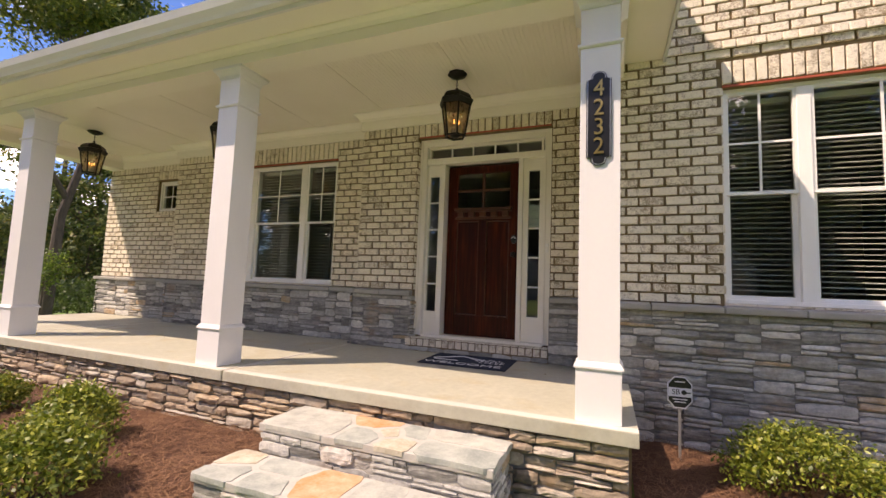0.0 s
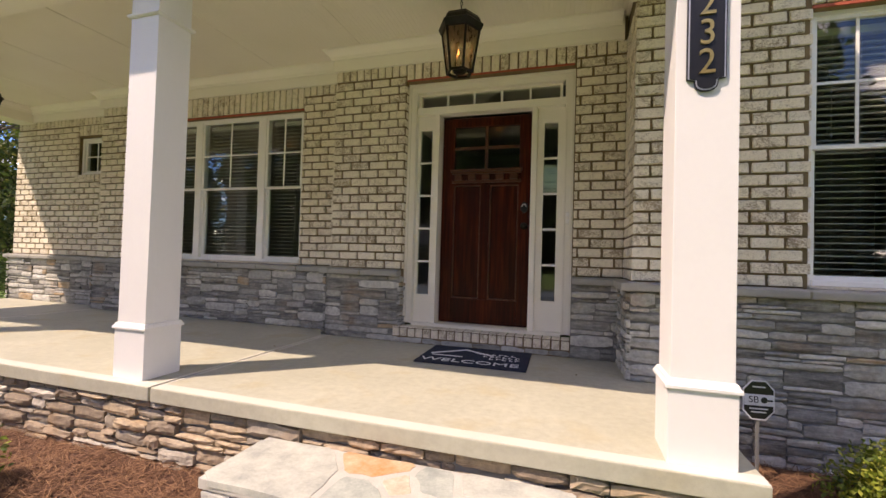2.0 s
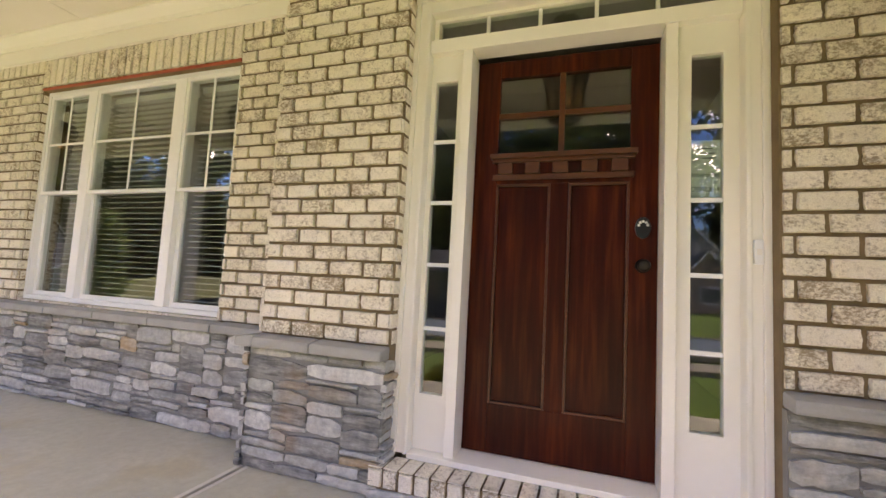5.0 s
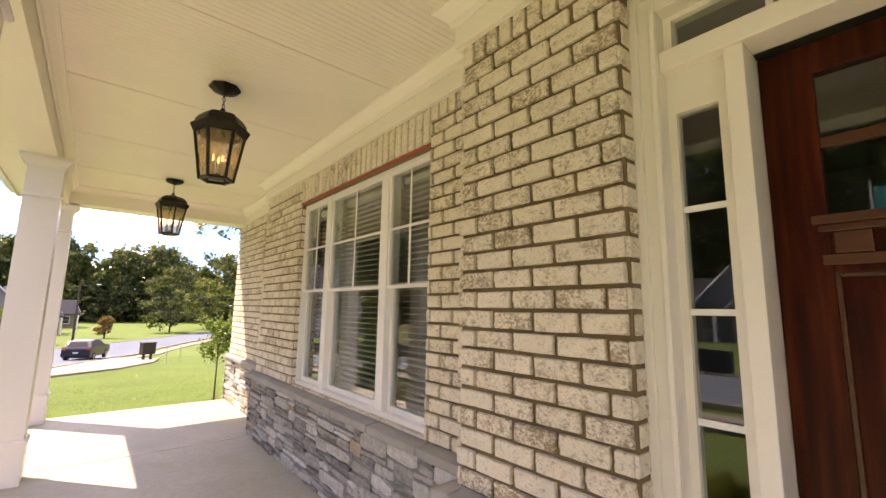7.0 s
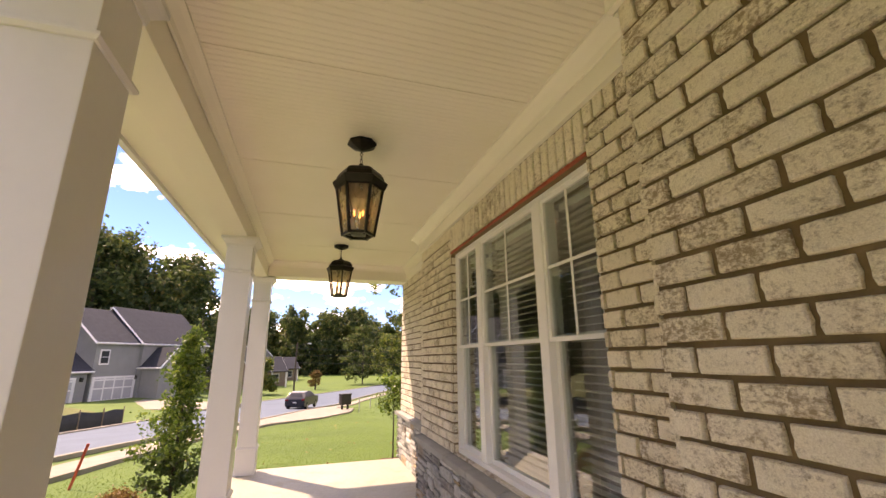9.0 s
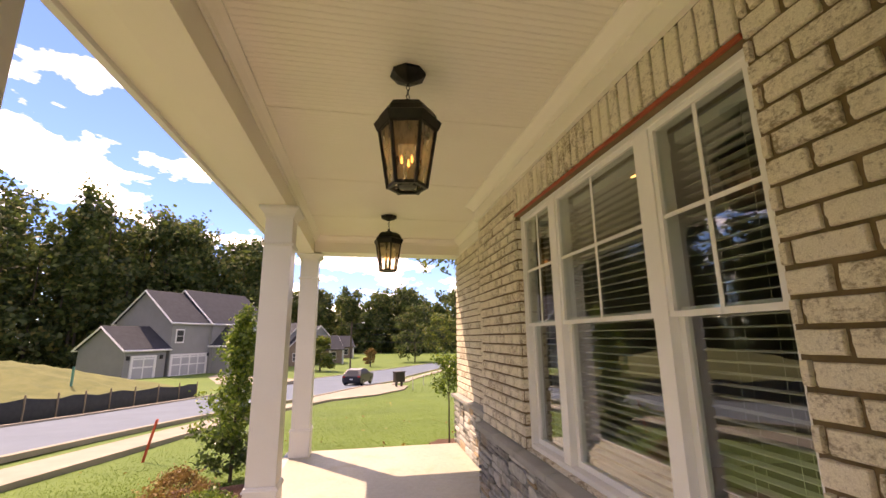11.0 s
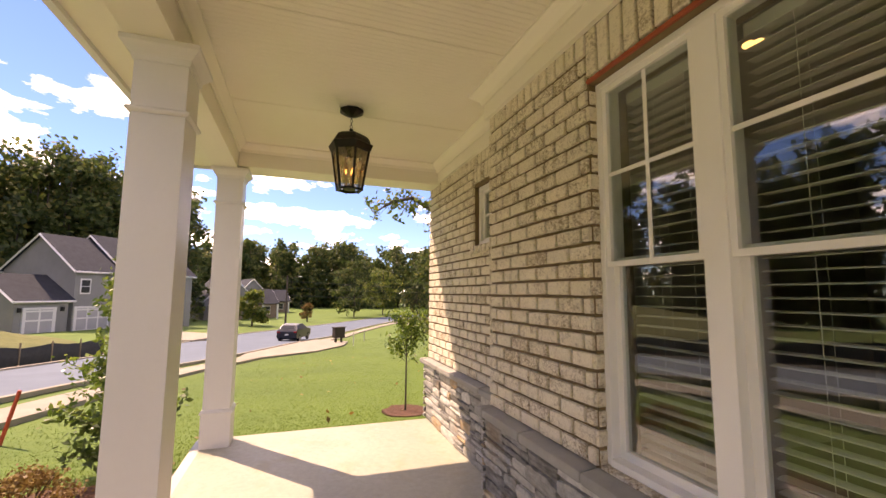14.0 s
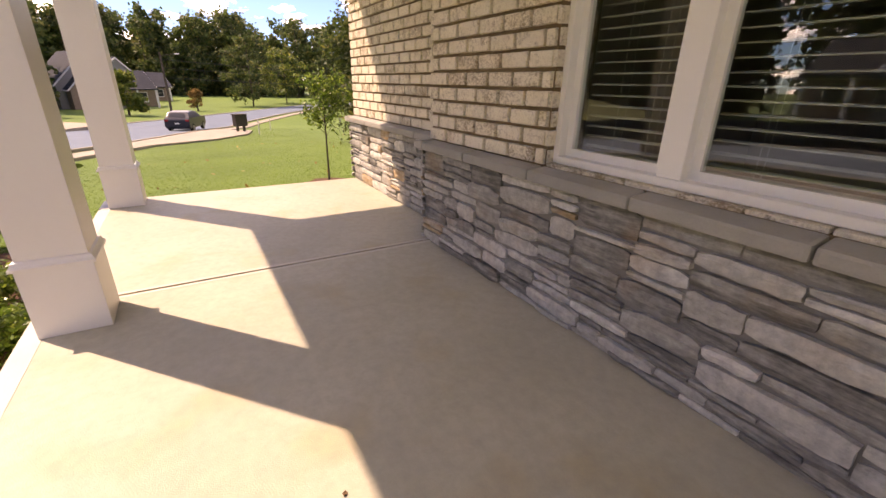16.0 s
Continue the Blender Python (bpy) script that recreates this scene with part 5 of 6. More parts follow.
def window_notice():
    n = thing("paper_notice", "pale paper notice taped inside the sidelight glass", "notice", (-0.6075, 2.042, 1.60))
    paper = plain("pale_green_paper", (0.62, 0.66, 0.60), (0.68, 0.71, 0.65), 0.8)
    ink = plain("grey_ink", (0.10, 0.11, 0.11), (0.14, 0.15, 0.15), 0.8)
    part("sheet", boxes((-0.06, 0.06, 0.0, 0.0015, -0.13, 0.13)), paper, n)
    lettering(n, "lettering", "OFFICE→", 0.032, 0.0004, ink, pose(0.0, -0.001, -0.095, 90, 0, 0), stretch=0.85)
    lettering(n, "lettering", "Welcome!", 0.030, 0.0004, ink, pose(0.0, -0.001, -0.03, 90, 0, 0), stretch=0.85)
    for i in range(3):
        part("print_bar", boxes((-0.035 + i * 0.012, 0.03 + i * 0.006, -0.001, -0.0002, 0.045 + 0.022 * (2 - i), 0.05 + 0.022 * (2 - i))), ink, n)


window_notice()


def doorbell():
    d = thing("doorbell", "small white doorbell button on the door casing", "doorbell", (-0.445, 1.936, 1.22))
    part("plate", boxes((-0.016, 0.016, -0.012, 0.008, -0.05, 0.05), bevel=0.004), VINYL, d)
    part("button", boxes((-0.009, 0.009, -0.016, -0.0125, -0.012, 0.012), bevel=0.002), CREAM, d)


doorbell()


def yard_sign():
    s = thing("yard_sign", "small octagonal security sign on a metal stake", "sign", (0.69, 1.02, -0.47), 6)
    steel = plain("grey_stake_metal", (0.35, 0.35, 0.35), (0.45, 0.45, 0.45), 0.4, 9, 80, 0.1, 0.001, 0.7)
    part("stake", boxes((-0.009, 0.009, -0.006, 0.006, -0.1, 0.42), bevel=0.002), steel, s)
    oct_ = [(0.085 * sx, 0.118 * sz) for sx, sz in ((-0.45, -1), (0.45, -1), (1, -0.55), (1, 0.55), (0.45, 1), (-0.45, 1), (-1, 0.55), (-1, -0.55))]
    turn = Matrix(((1, 0, 0, 0), (0, 0, -1, -0.008), (0, 1, 0, 0.50), (0, 0, 0, 1)))
    a = part("board", prism(oct_, 0, 0.004), INK_WHITE, s)
    a.matrix_basis = turn
    b = part("board_face", prism([(x * 0.92, z * 0.93) for x, z in oct_], 0.0041, 0.0052), BLACK, s)
    b.matrix_basis = turn
    part("label_band", boxes((-0.0775, 0.0775, -0.0148, -0.0134, 0.468, 0.535)), INK_WHITE, s)
    lettering(s, "lettering", "SB", 0.055, 0.0004, BLACK, pose(-0.028, -0.0155, 0.502, 90, 0, 0))
    part("emblem", lathe([(0.018, 0.0), (0.018, 0.001)], 16), BLACK, s).matrix_basis = pose(0.028, -0.0149, 0.502, 90, 0, 0)
    part("print_bar", boxes((0.046, 0.074, -0.0156, -0.0149, 0.496, 0.506)), BLACK, s)
    for z, w in ((0.575, 0.035), (0.445, 0.05), (0.425, 0.04)):
        part("print_bar", boxes((-w, w, -0.0142, -0.0134, z, z + 0.008)), INK_WHITE, s)


yard_sign()


# ---------------------------------------------------------------- planting round the porch
def leafy_bush(name, label, at, rx, ry, h, n, size, material, seed, category="shrub", group=""):
    """A shrub: a few bare stems and a crown of small leaves in clumps."""
    rng = np.random.default_rng(seed)
    b = thing(name, label, category, at, group=group)
    stems = []
    for k in range(7):
        a = rng.uniform(0, 6.28)
        stems.append(rod((0, 0, -0.05), (rx * 0.6 * math.cos(a), ry * 0.6 * math.sin(a), h * rng.uniform(0.5, 0.85)), 0.008, 0.003, 5))
    part("stem_frame", joined(*stems), BARK, b)
    m = max(12, n // 45)
    d = rng.normal(size=(m, 3))
    d /= np.linalg.norm(d, axis=1)[:, None]
    d[:, 2] = np.abs(d[:, 2]) * 1.0 - 0.15
    r = rng.uniform(0.55, 1.0, m) ** 0.5
    c = d * r[:, None] * np.array([rx, ry, h * 0.62]) + np.array([0, 0, h * 0.38])
    pick = rng.integers(0, m, n)
    p = c[pick] + rng.normal(size=(n, 3)) * np.array([rx, ry, h * 0.5]) * 0.17
    p[:, 2] = np.maximum(p[:, 2], 0.02)
    ob = new("leaves", soup("leaves", leaf_quads(rng, p, size, 0.6), 4, material))
    ob.parent = b
    return b


def mulch_bed():
    def strip(name, x0, x1, y0, y1, z_far, z_near, label):
        bm = bmesh.new()
        nx, ny = int((x1 - x0) / 0.12), int((y1 - y0) / 0.12)
        rows = []
        for i in range(nx + 1):
            row = []
            for j in range(ny + 1):
                x, y = x0 + (x1 - x0) * i / nx, y0 + (y1 - y0) * j / ny
                e = min(1.0, (y - y0) / 0.25, (x - x0) / 0.25 + 0.2)
                z = z_near + (z_far - z_near) * (j / ny) + 0.05 * noise.noise(Vector((x * 1.7, y * 1.7, 3))) + 0.012 * noise.noise(Vector((x * 9, y * 9, 1))) - 0.05 * (1 - e)
                row.append(bm.verts.new((x, y, z)))
            rows.append(row)
        for i in range(nx):
            for j in range(ny):
                bm.faces.new((rows[i][j], rows[i + 1][j], rows[i + 1][j + 1], rows[i][j + 1]))
        tagged(part(name, bm, MULCH, smooth=True), label, "ground", kind="structure")

    strip("mulch_bed", -9.4, -2.06, -1.75, 0.02, -0.46, -0.53, "reddish pine straw bed below the porch")
    strip("mulch_bed_bay", 0.34, 4.4, -0.6, 1.29, -0.44, -0.50, "reddish pine straw bed below the bay window")
    rng = np.random.default_rng(5)
    for x0, x1, y0, y1, n, z in ((-7.5, -2.0, -1.75, 0.0, 26000, -0.478), (0.36, 3.2, -0.5, 1.27, 12000, -0.455)):
        x, y = rng.uniform(x0, x1, n), rng.uniform(y0, y1, n)
        t = (y - y0) / (y1 - y0)
        base = np.array([(-0.53 + 0.07 * tt if z < -0.46 else -0.50 + 0.06 * tt) + 0.05 * noise.noise(Vector((a * 1.7, b * 1.7, 3))) for a, b, tt in zip(x, y, t)])
        c = np.stack([x, y, base + rng.uniform(0.002, 0.028, n)], axis=1)
        a = rng.uniform(0, 6.28, n)
        d = np.stack([np.cos(a), np.sin(a), rng.normal(0, 0.18, n)], axis=1) * rng.uniform(0.03, 0.075, n)[:, None]
        w = np.stack([-np.sin(a), np.cos(a), np.zeros(n)], axis=1) * 0.0016
        q = np.stack([c - d - w, c - d + w, c + d + w, c + d - w], axis=1)
        ob = new("pine_straw", soup("pine_straw", q, 4, STRAW))
        tagged(ob, "loose reddish brown pine needles on the bed", "pine straw", kind="stuff")


mulch_bed()
leafy_bush("shrub", "low golden green shrub in the pine straw bed", (-3.50, -0.72, -0.5), 0.26, 0.25, 0.46, 5200, 0.017, LEAF, 1, group="shrubs by the porch")
leafy_bush("shrub", "low golden green shrub in the pine straw bed", (-2.82, -1.22, -0.52), 0.29, 0.27, 0.48, 5800, 0.017, LEAF, 2, group="shrubs by the porch")
leafy_bush("shrub", "small golden green shrub in the pine straw bed", (-4.85, -0.62, -0.5), 0.2, 0.22, 0.34, 3600, 0.017, LEAF, 3, group="shrubs by the porch")
leafy_bush("shrub", "round light green shrub below the bay window", (1.36, 0.66, -0.48), 0.42, 0.32, 0.46, 7600, 0.0155, LEAF, 4, group="shrubs by the porch")
leafy_bush("low_shrub", "low glossy green shrub beside the porch edge", (-7.0, -0.5, -0.48), 0.30, 0.30, 0.36, 4800, 0.019, LEAF_HOLLY, 5, group="low green shrubs")
leafy_bush("low_shrub", "low glossy green shrub beside the porch edge", (-7.7, -0.7, -0.48), 0.30, 0.30, 0.40, 4800, 0.019, LEAF_HOLLY, 6, group="low green shrubs")
leafy_bush("low_shrub", "low glossy green shrub beside the porch edge", (-6.3, -0.45, -0.48), 0.27, 0.27, 0.32, 4200, 0.019, LEAF_HOLLY, 7, group="low green shrubs")
leafy_bush("azalea", "low shrub with pale pink blossom tips", (-8.6, -1.35, -0.5), 0.4, 0.35, 0.42, 2600, 0.02, LEAF_FALL, 8)


def evergreen(name, label, at, h, r, n, seed):
    """An upright holly-like shrub with dark leaves and lighter, loose tip shoots."""
    rng = np.random.default_rng(seed)
    t = thing(name, label, "shrub", at)
    part("trunk", rod((0, 0, -0.05), (0.03, 0.02, h * 0.92), 0.028, 0.006, 8), BARK, t)
    pts, tips, limbs = [], [], []
    for k in range(96):
        z = h * rng.uniform(0.04, 0.97)
        a = rng.uniform(0, 6.28)
        f = z / h
        reach = r * (1.0 if f < 0.25 else 1.0 - 0.86 * (f - 0.25) / 0.75) * rng.uniform(0.45, 1.4)
        end = np.array([reach * math.cos(a), reach * math.sin(a), z + reach * 0.35])
        limbs.append(rod((0, 0, z * 0.9), tuple(end), 0.006, 0.002, 4))
        s = rng.uniform(0.25, 1.0, (n // 96, 1))
        p = s * end + (1 - s) * np.array([0, 0, z * 0.9]) + rng.normal(size=(n // 96, 3)) * 0.055
        (tips if f > 0.22 else pts).append(p)
    part("branch_frame", joined(*limbs), BARK, t)
    for nm, ps, m, sz in (("leaves", pts, LEAF_DARK, 0.042), ("young_leaves", tips, LEAF_HOLLY, 0.034)):
        ob = new(nm, soup(nm, leaf_quads(rng, np.concatenate(ps), sz, 0.5), 4, m))
        ob.parent = t
    return t


evergreen("holly", "tall dark glossy evergreen shrub with pale new shoots", (-9.7, -1.0, -0.56), 2.65, 0.50, 8200, 11)


def young_tree():
    rng = np.random.default_rng(21)
    t = thing("young_tree", "slender staked young tree with yellow-green leaves on the lawn", "tree", (-11.6, 2.75, ground_z(-11.6, 2.75)))
    part("trunk", rod((0, 0, -0.05), (0.02, 0.0, 1.8), 0.020, 0.006, 8), BARK, t)
    pts, limbs = [], []
    for k in range(30):
        z = rng.uniform(0.75, 1.75)
        a = rng.uniform(0, 6.28)
        reach = 0.46 * (1 - ((z - 1.05) / 1.0) ** 2) * rng.uniform(0.55, 1.1)
        end = np.array([reach * math.cos(a), reach * math.sin(a), z + reach * 0.75])
        limbs.append(rod((0, 0, z * 0.92), tuple(end), 0.006, 0.002, 4))
        s = rng.uniform(0.3, 1.05, (48, 1))
        pts.append(s * end + (1 - s) * np.array([0, 0, z * 0.92]) + rng.normal(size=(48, 3)) * 0.055)
    part("branch_frame", joined(*limbs), BARK, t)
    ob = new("leaves", soup("leaves", leaf_quads(rng, np.concatenate(pts), 0.036, 0.3), 4, LEAF_HOLLY))
    ob.parent = t
    bm = prism([(0.42 * math.cos(k * 0.393) * rng.uniform(0.85, 1.1), 0.42 * math.sin(k * 0.393) * rng.uniform(0.85, 1.1)) for k in range(16)], -0.05, 0.03)
    m = tagged(part("mulch_ring", bm, MULCH), "brown mulch ring round the young tree", "mulch", kind="structure")
    m.location = (-11.6, 2.75, ground_z(-11.6, 2.75) - 0.01)


young_tree()


def big_tree(name, label, at, h, spread, n, size, material, seed, low=0.3, lean=(0, 0), clumps=60, bark_r=0.16):
    """A broadleaf tree: tapered trunk, forking limbs, leaves in clumps along the limbs' ends."""
    rng = np.random.default_rng(seed)
    t = thing(name, label, "tree", at)
    top = np.array([lean[0], lean[1], h * 0.9])
    part("trunk", rod((0, 0, -0.2), tuple(top * 0.62), bark_r, bark_r * 0.45, 10), BARK, t)
    limbs, pts = [rod(tuple(top * 0.62), tuple(top), bark_r * 0.45, 0.02, 7)], []
    per = n // clumps
    for k in range(clumps):
        f = rng.uniform(low, 0.97)
        a = rng.uniform(0, 6.28)
        reach = spread * (1.0 - 0.75 * max(0.0, (f - 0.55) / 0.45) ** 1.5) * rng.uniform(0.45, 1.1)
        root = top * (f * 0.8)
        end = top * f + np.array([reach * math.cos(a), reach * math.sin(a), reach * rng.uniform(-0.05, 0.35)])
        if k % 2 == 0:
            limbs.append(rod(tuple(root), tuple(end), bark_r * 0.22, 0.012, 5))
        rad = spread * rng.uniform(0.16, 0.30)
        p = rng.normal(size=(per, 3)) * np.array([rad, rad, rad * 0.6]) * 0.6 + end
        pts.append(p)
    part("limb_frame", joined(*limbs), BARK, t)
    ob = new("crown", soup("crown", leaf_quads(rng, np.concatenate(pts), size, 0.4), 4, material))
    ob.parent = t
    return t


big_tree("shade_tree", "tall leafy tree whose crown shows over the porch roof", (-27.0, 10.3, -1.9), 22.5, 4.6, 22000, 0.13, LEAF_TREE, 31, 0.70, (0.6, -0.4), 80)
big_tree("shade_tree", "dark leafy tree at the edge of the wood", (-22.5, 9.3, -1.5), 9.0, 2.8, 16000, 0.10, LEAF_WOODS, 32, 0.06, (0.3, 0.2), 70, 0.12)
big_tree("shade_tree", "dark leafy tree at the edge of the wood", (-20.0, 11.5, -1.3), 10.0, 3.6, 18000, 0.10, LEAF_WOODS, 34, 0.05, (0, 0), 70, 0.14)
leafy_bush("hedge_shrub", "dense dark green undergrowth beside the porch end", (-18.5, 7.4, -1.2), 1.8, 1.6, 1.7, 8000, 0.06, LEAF_DARK, 35)


def overhanging_branch():
    rng = np.random.default_rng(44)
    t = thing("oak_tree", "old oak beyond the porch end with a drooping leafy limb", "tree", (-17.0, 5.35, ground_z(-17.0, 5.35)))
    trunk = [(0.0, 0.0, -0.2), (0.12, 0.05, 1.8), (0.02, 0.15, 3.6), (0.25, 0.45, 5.4), (0.2, 0.6, 7.5)]
    part("trunk", joined(*[rod(a, b, 0.20 - 0.03 * i, 0.17 - 0.03 * i, 10) for i, (a, b) in enumerate(zip(trunk, trunk[1:]))]), BARK, t)
    low = [(0.10, 0.25, 4.2), (0.25, -0.45, 5.2), (0.35, -1.2, 5.55), (0.45, -1.9, 5.35), (0.5, -2.45, 4.95)]
    part("limb", joined(*[rod(a, b, 0.10 - 0.02 * i, 0.08 - 0.02 * i, 7) for i, (a, b) in enumerate(zip(low, low[1:]))]), BARK, t)
    twigs, c = [], []
    for k in range(26):
        i = int(rng.integers(1, 4))
        f = rng.uniform()
        root = np.array(low[i]) * (1 - f) + np.array(low[i + 1]) * f
        end = root + rng.normal(size=3) * np.array([0.25, 0.28, 0.22]) + np.array([0, -0.08, -0.12])
        twigs.append(rod(tuple(root), tuple(end), 0.012, 0.005, 4))
        c.append(end + rng.normal(size=(20, 3)) * 0.10)
    for k in range(40):
        a = rng.uniform(0, 6.28)
        root = np.array([0.2, 0.55, rng.uniform(5.0, 7.3)])
        end = root + np.array([1.6 * math.cos(a), 1.2 + 1.4 * abs(math.sin(a)), rng.uniform(0.0, 2.4)])
        twigs.append(rod(tuple(root), tuple(end), 0.03, 0.01, 4))
        c.append(end + rng.normal(size=(60, 3)) * 0.38)
    part("twig_frame", joined(*twigs), BARK, t)
    ob = new("leaves", soup("leaves", leaf_quads(rng, np.concatenate(c), 0.075, 0.2), 4, LEAF_TREE))
    ob.parent = t


overhanging_branch()


# ---------------------------------------------------------------- woods and far ground
def woods(name, label, spots, seed, material, size, per):
    """A stand of trees that nobody could count: trunks and leaf clumps in one mesh each."""
    rng = np.random.default_rng(seed)
    trunks, crowns = [], []
    for x, y, h, r, low in spots:
        z0 = ground_z(x, y)
        trunks.append(rod((x, y, z0 - 0.3), (x + rng.normal() * 0.4, y + rng.normal() * 0.4, z0 + h * 0.9), 0.20, 0.05, 5))
        m = 26
        f = rng.uniform(low, 1.0, m)
        reach = r * np.sqrt(np.clip(1.0 - ((f - 0.5) / 0.56) ** 2, 0.06, 1)) * rng.uniform(0.3, 1.0, m)
        a = rng.uniform(0, 6.28, m)
        c = np.stack([x + reach * np.cos(a), y + reach * np.sin(a), z0 + h * f], axis=1)
        k = rng.integers(0, m, per)
        crowns.append(c[k] + rng.normal(size=(per, 3)) * np.array([r * 0.20, r * 0.20, h * 0.032]))
    ob = tagged(new(name, soup(name, leaf_quads(rng, np.concatenate(crowns), size, 0.5, 0.7), 4, material)), label, "woods", kind="stuff")
    tagged(part(name + "_trunks", joined(*trunks), BARK), "thin dark tree trunks in the woods", "woods", kind="stuff")
    return ob


def spots_along(rng, pts, n, depth, h, r, low=0.12):
    line = smooth_line(pts, 20)
    out = []
    for k in range(n):
        i = rng.integers(0, len(line) - 2)
        s = rng.uniform()
        p = line[i] * (1 - s) + line[i + 1] * s
        d = (line[i + 1] - line[i]).normalized()
        q = p + Vector((-d.y, d.x)) * (-(rng.uniform() ** 1.5) * depth)
        hh = h * rng.uniform(0.72, 1.12)
        out.append((q.x, q.y, hh, r * rng.uniform(0.7, 1.25), low))
    return out


RNG = np.random.default_rng(99)
woods("woods", "tall dark mixed wood behind the neighbouring house", spots_along(RNG, [(-86, -14), (-77, -25), (-66, -38), (-52, -52), (-34, -62)], 110, 22, 24, 3.8, 0.03), 51, LEAF_WOODS, 0.36, 1700)
woods("woods_street", "dark wood across the street facing the porch", spots_along(RNG, [(-34, -62), (-15, -50), (10, -46), (40, -52), (80, -60)], 120, 20, 27, 4.2, 0.0), 52, LEAF_WOODS, 0.42, 1300)
woods("woods_hill", "far dark wooded hillside beyond the street", spots_along(RNG, [(-95, 120), (-118, 75), (-135, 40), (-150, 5), (-150, -40), (-140, -80)], 260, 50, 20.5, 4.2, 0.0), 53, LEAF_WOODS, 0.46, 1500)
woods("woods_side", "dark wood beside and behind the house", spots_along(RNG, [(-6, 34), (-22, 24), (-45, 28), (-75, 45), (-95, 70)], 80, 24, 15, 3.6, 0.0), 54, LEAF_WOODS, 0.34, 1300)
for i, (x, y, h, r, m) in enumerate(((-94, 12.0, 13, 4.2, LEAF_WOODS), (-90, 24.5, 9, 3.0, LEAF_WOODS), (-104, 20, 12, 4.0, LEAF_TREE), (-82, 2.4, 3.6, 1.0, LEAF_FALL), (-72, -5.5, 5.5, 1.9, LEAF_TREE), (-94, 40, 8, 3.0, LEAF_FALL))):
    big_tree("street_tree", "leafy green tree beside the far street" if m is not LEAF_FALL else "small tree with yellow autumn leaves beside the street", (x, y, ground_z(x, y)), h, r, 4200, 0.26 if h > 5 else 0.12, m, 60 + i, 0.12, (0, 0), 40, 0.14)


# ---------------------------------------------------------------- neighbouring houses
ROOF_GREY = plain("slate_grey_shingles", (0.016, 0.020, 0.027), (0.030, 0.036, 0.046), 0.95, 2, 12, 0.6, 0.02)
HOUSE_TRIM = plain("white_house_trim", (0.70, 0.70, 0.68), (0.78, 0.78, 0.76), 0.5, 1, 10, 0.05)
DARK_GLASS = plain("dark_far_glass", (0.015, 0.018, 0.02), (0.03, 0.034, 0.038), 0.3, 1, 10, 0.0)
GARAGE = plain("pale_grey_garage_door", (0.36, 0.37, 0.38), (0.44, 0.45, 0.46), 0.5, 1, 10, 0.05)


def gable_block(parent, x0, x1, y0, y1, z0, eave, ridge, along, wall_mat, over=0.35):
    """A block of a house with a gable roof; along says which way the ridge runs."""
    part("wall", boxes((x0, x1, y0, y1, z0, eave)), wall_mat, parent)
    bm = bmesh.new()
    if along == 'x':
        a = [bm.verts.new(p) for p in ((x0, y0, eave), (x0, y1, eave), (x0, (y0 + y1) / 2, ridge))]
        b = [bm.verts.new(p) for p in ((x1, y0, eave), (x1, y1, eave), (x1, (y0 + y1) / 2, ridge))]
    else:
        a = [bm.verts.new(p) for p in ((x0, y0, eave), (x1, y0, eave), ((x0 + x1) / 2, y0, ridge))]
        b = [bm.verts.new(p) for p in ((x0, y1, eave), (x1, y1, eave), ((x0 + x1) / 2, y1, ridge))]
    bm.faces.new(a)
    for k in b:
        bm.verts.remove(k)
    part("gable_wall", bm, wall_mat, parent)
    bm = bmesh.new()
    bm.faces.new([bm.verts.new(q) for q in ((((x1, y0, eave), (x1, (y0 + y1) / 2, ridge), (x1, y1, eave)) if along == 'x' else ((x0, y1, eave), ((x0 + x1) / 2, y1, ridge), (x1, y1, eave))))])
    part("gable_wall", bm, wall_mat, parent)
    half = ((y1 - y0) if along == 'x' else (x1 - x0)) / 2
    drop = (ridge - eave) / half * over
    for s in (-1, 1):
        if along == 'x':
            m = (y0 + y1) / 2
            p = [(x0 - over, m, ridge + 0.06), (x1 + over, m, ridge + 0.06), (x1 + over, m + s * (half + over), eave - drop + 0.06), (x0 - over, m + s * (half + over), eave - drop + 0.06)]
        else:
            m = (x0 + x1) / 2
            p = [(m, y0 - over, ridge + 0.06), (m, y1 + over, ridge + 0.06), (m + s * (half + over), y1 + over, eave - drop + 0.06), (m + s * (half + over), y0 - over, eave - drop + 0.06)]
        bm = bmesh.new()
        lo = [bm.verts.new(q) for q in p]
        hi = [bm.verts.new((q[0], q[1], q[2] + 0.10)) for q in p]
        bm.faces.new(lo)
        bm.faces.new(hi)
        for k in range(4):
            bm.faces.new((lo[k], lo[(k + 1) % 4], hi[(k + 1) % 4], hi[k]))
        bmesh.ops.recalc_face_normals(bm, faces=list(bm.faces))
        part("roof", bm, ROOF_GREY, parent)
        for k, j in ((0, 3), (1, 2)):
            part("rake_board", rod((p[k][0], p[k][1], p[k][2] - 0.05), (p[j][0], p[j][1], p[j][2] - 0.05), 0.11, sides=4), HOUSE_TRIM, parent)
        part("eave_board", rod((p[2][0], p[2][1], p[2][2] - 0.04), (p[3][0], p[3][1], p[3][2] - 0.04), 0.10, sides=4), HOUSE_TRIM, parent)


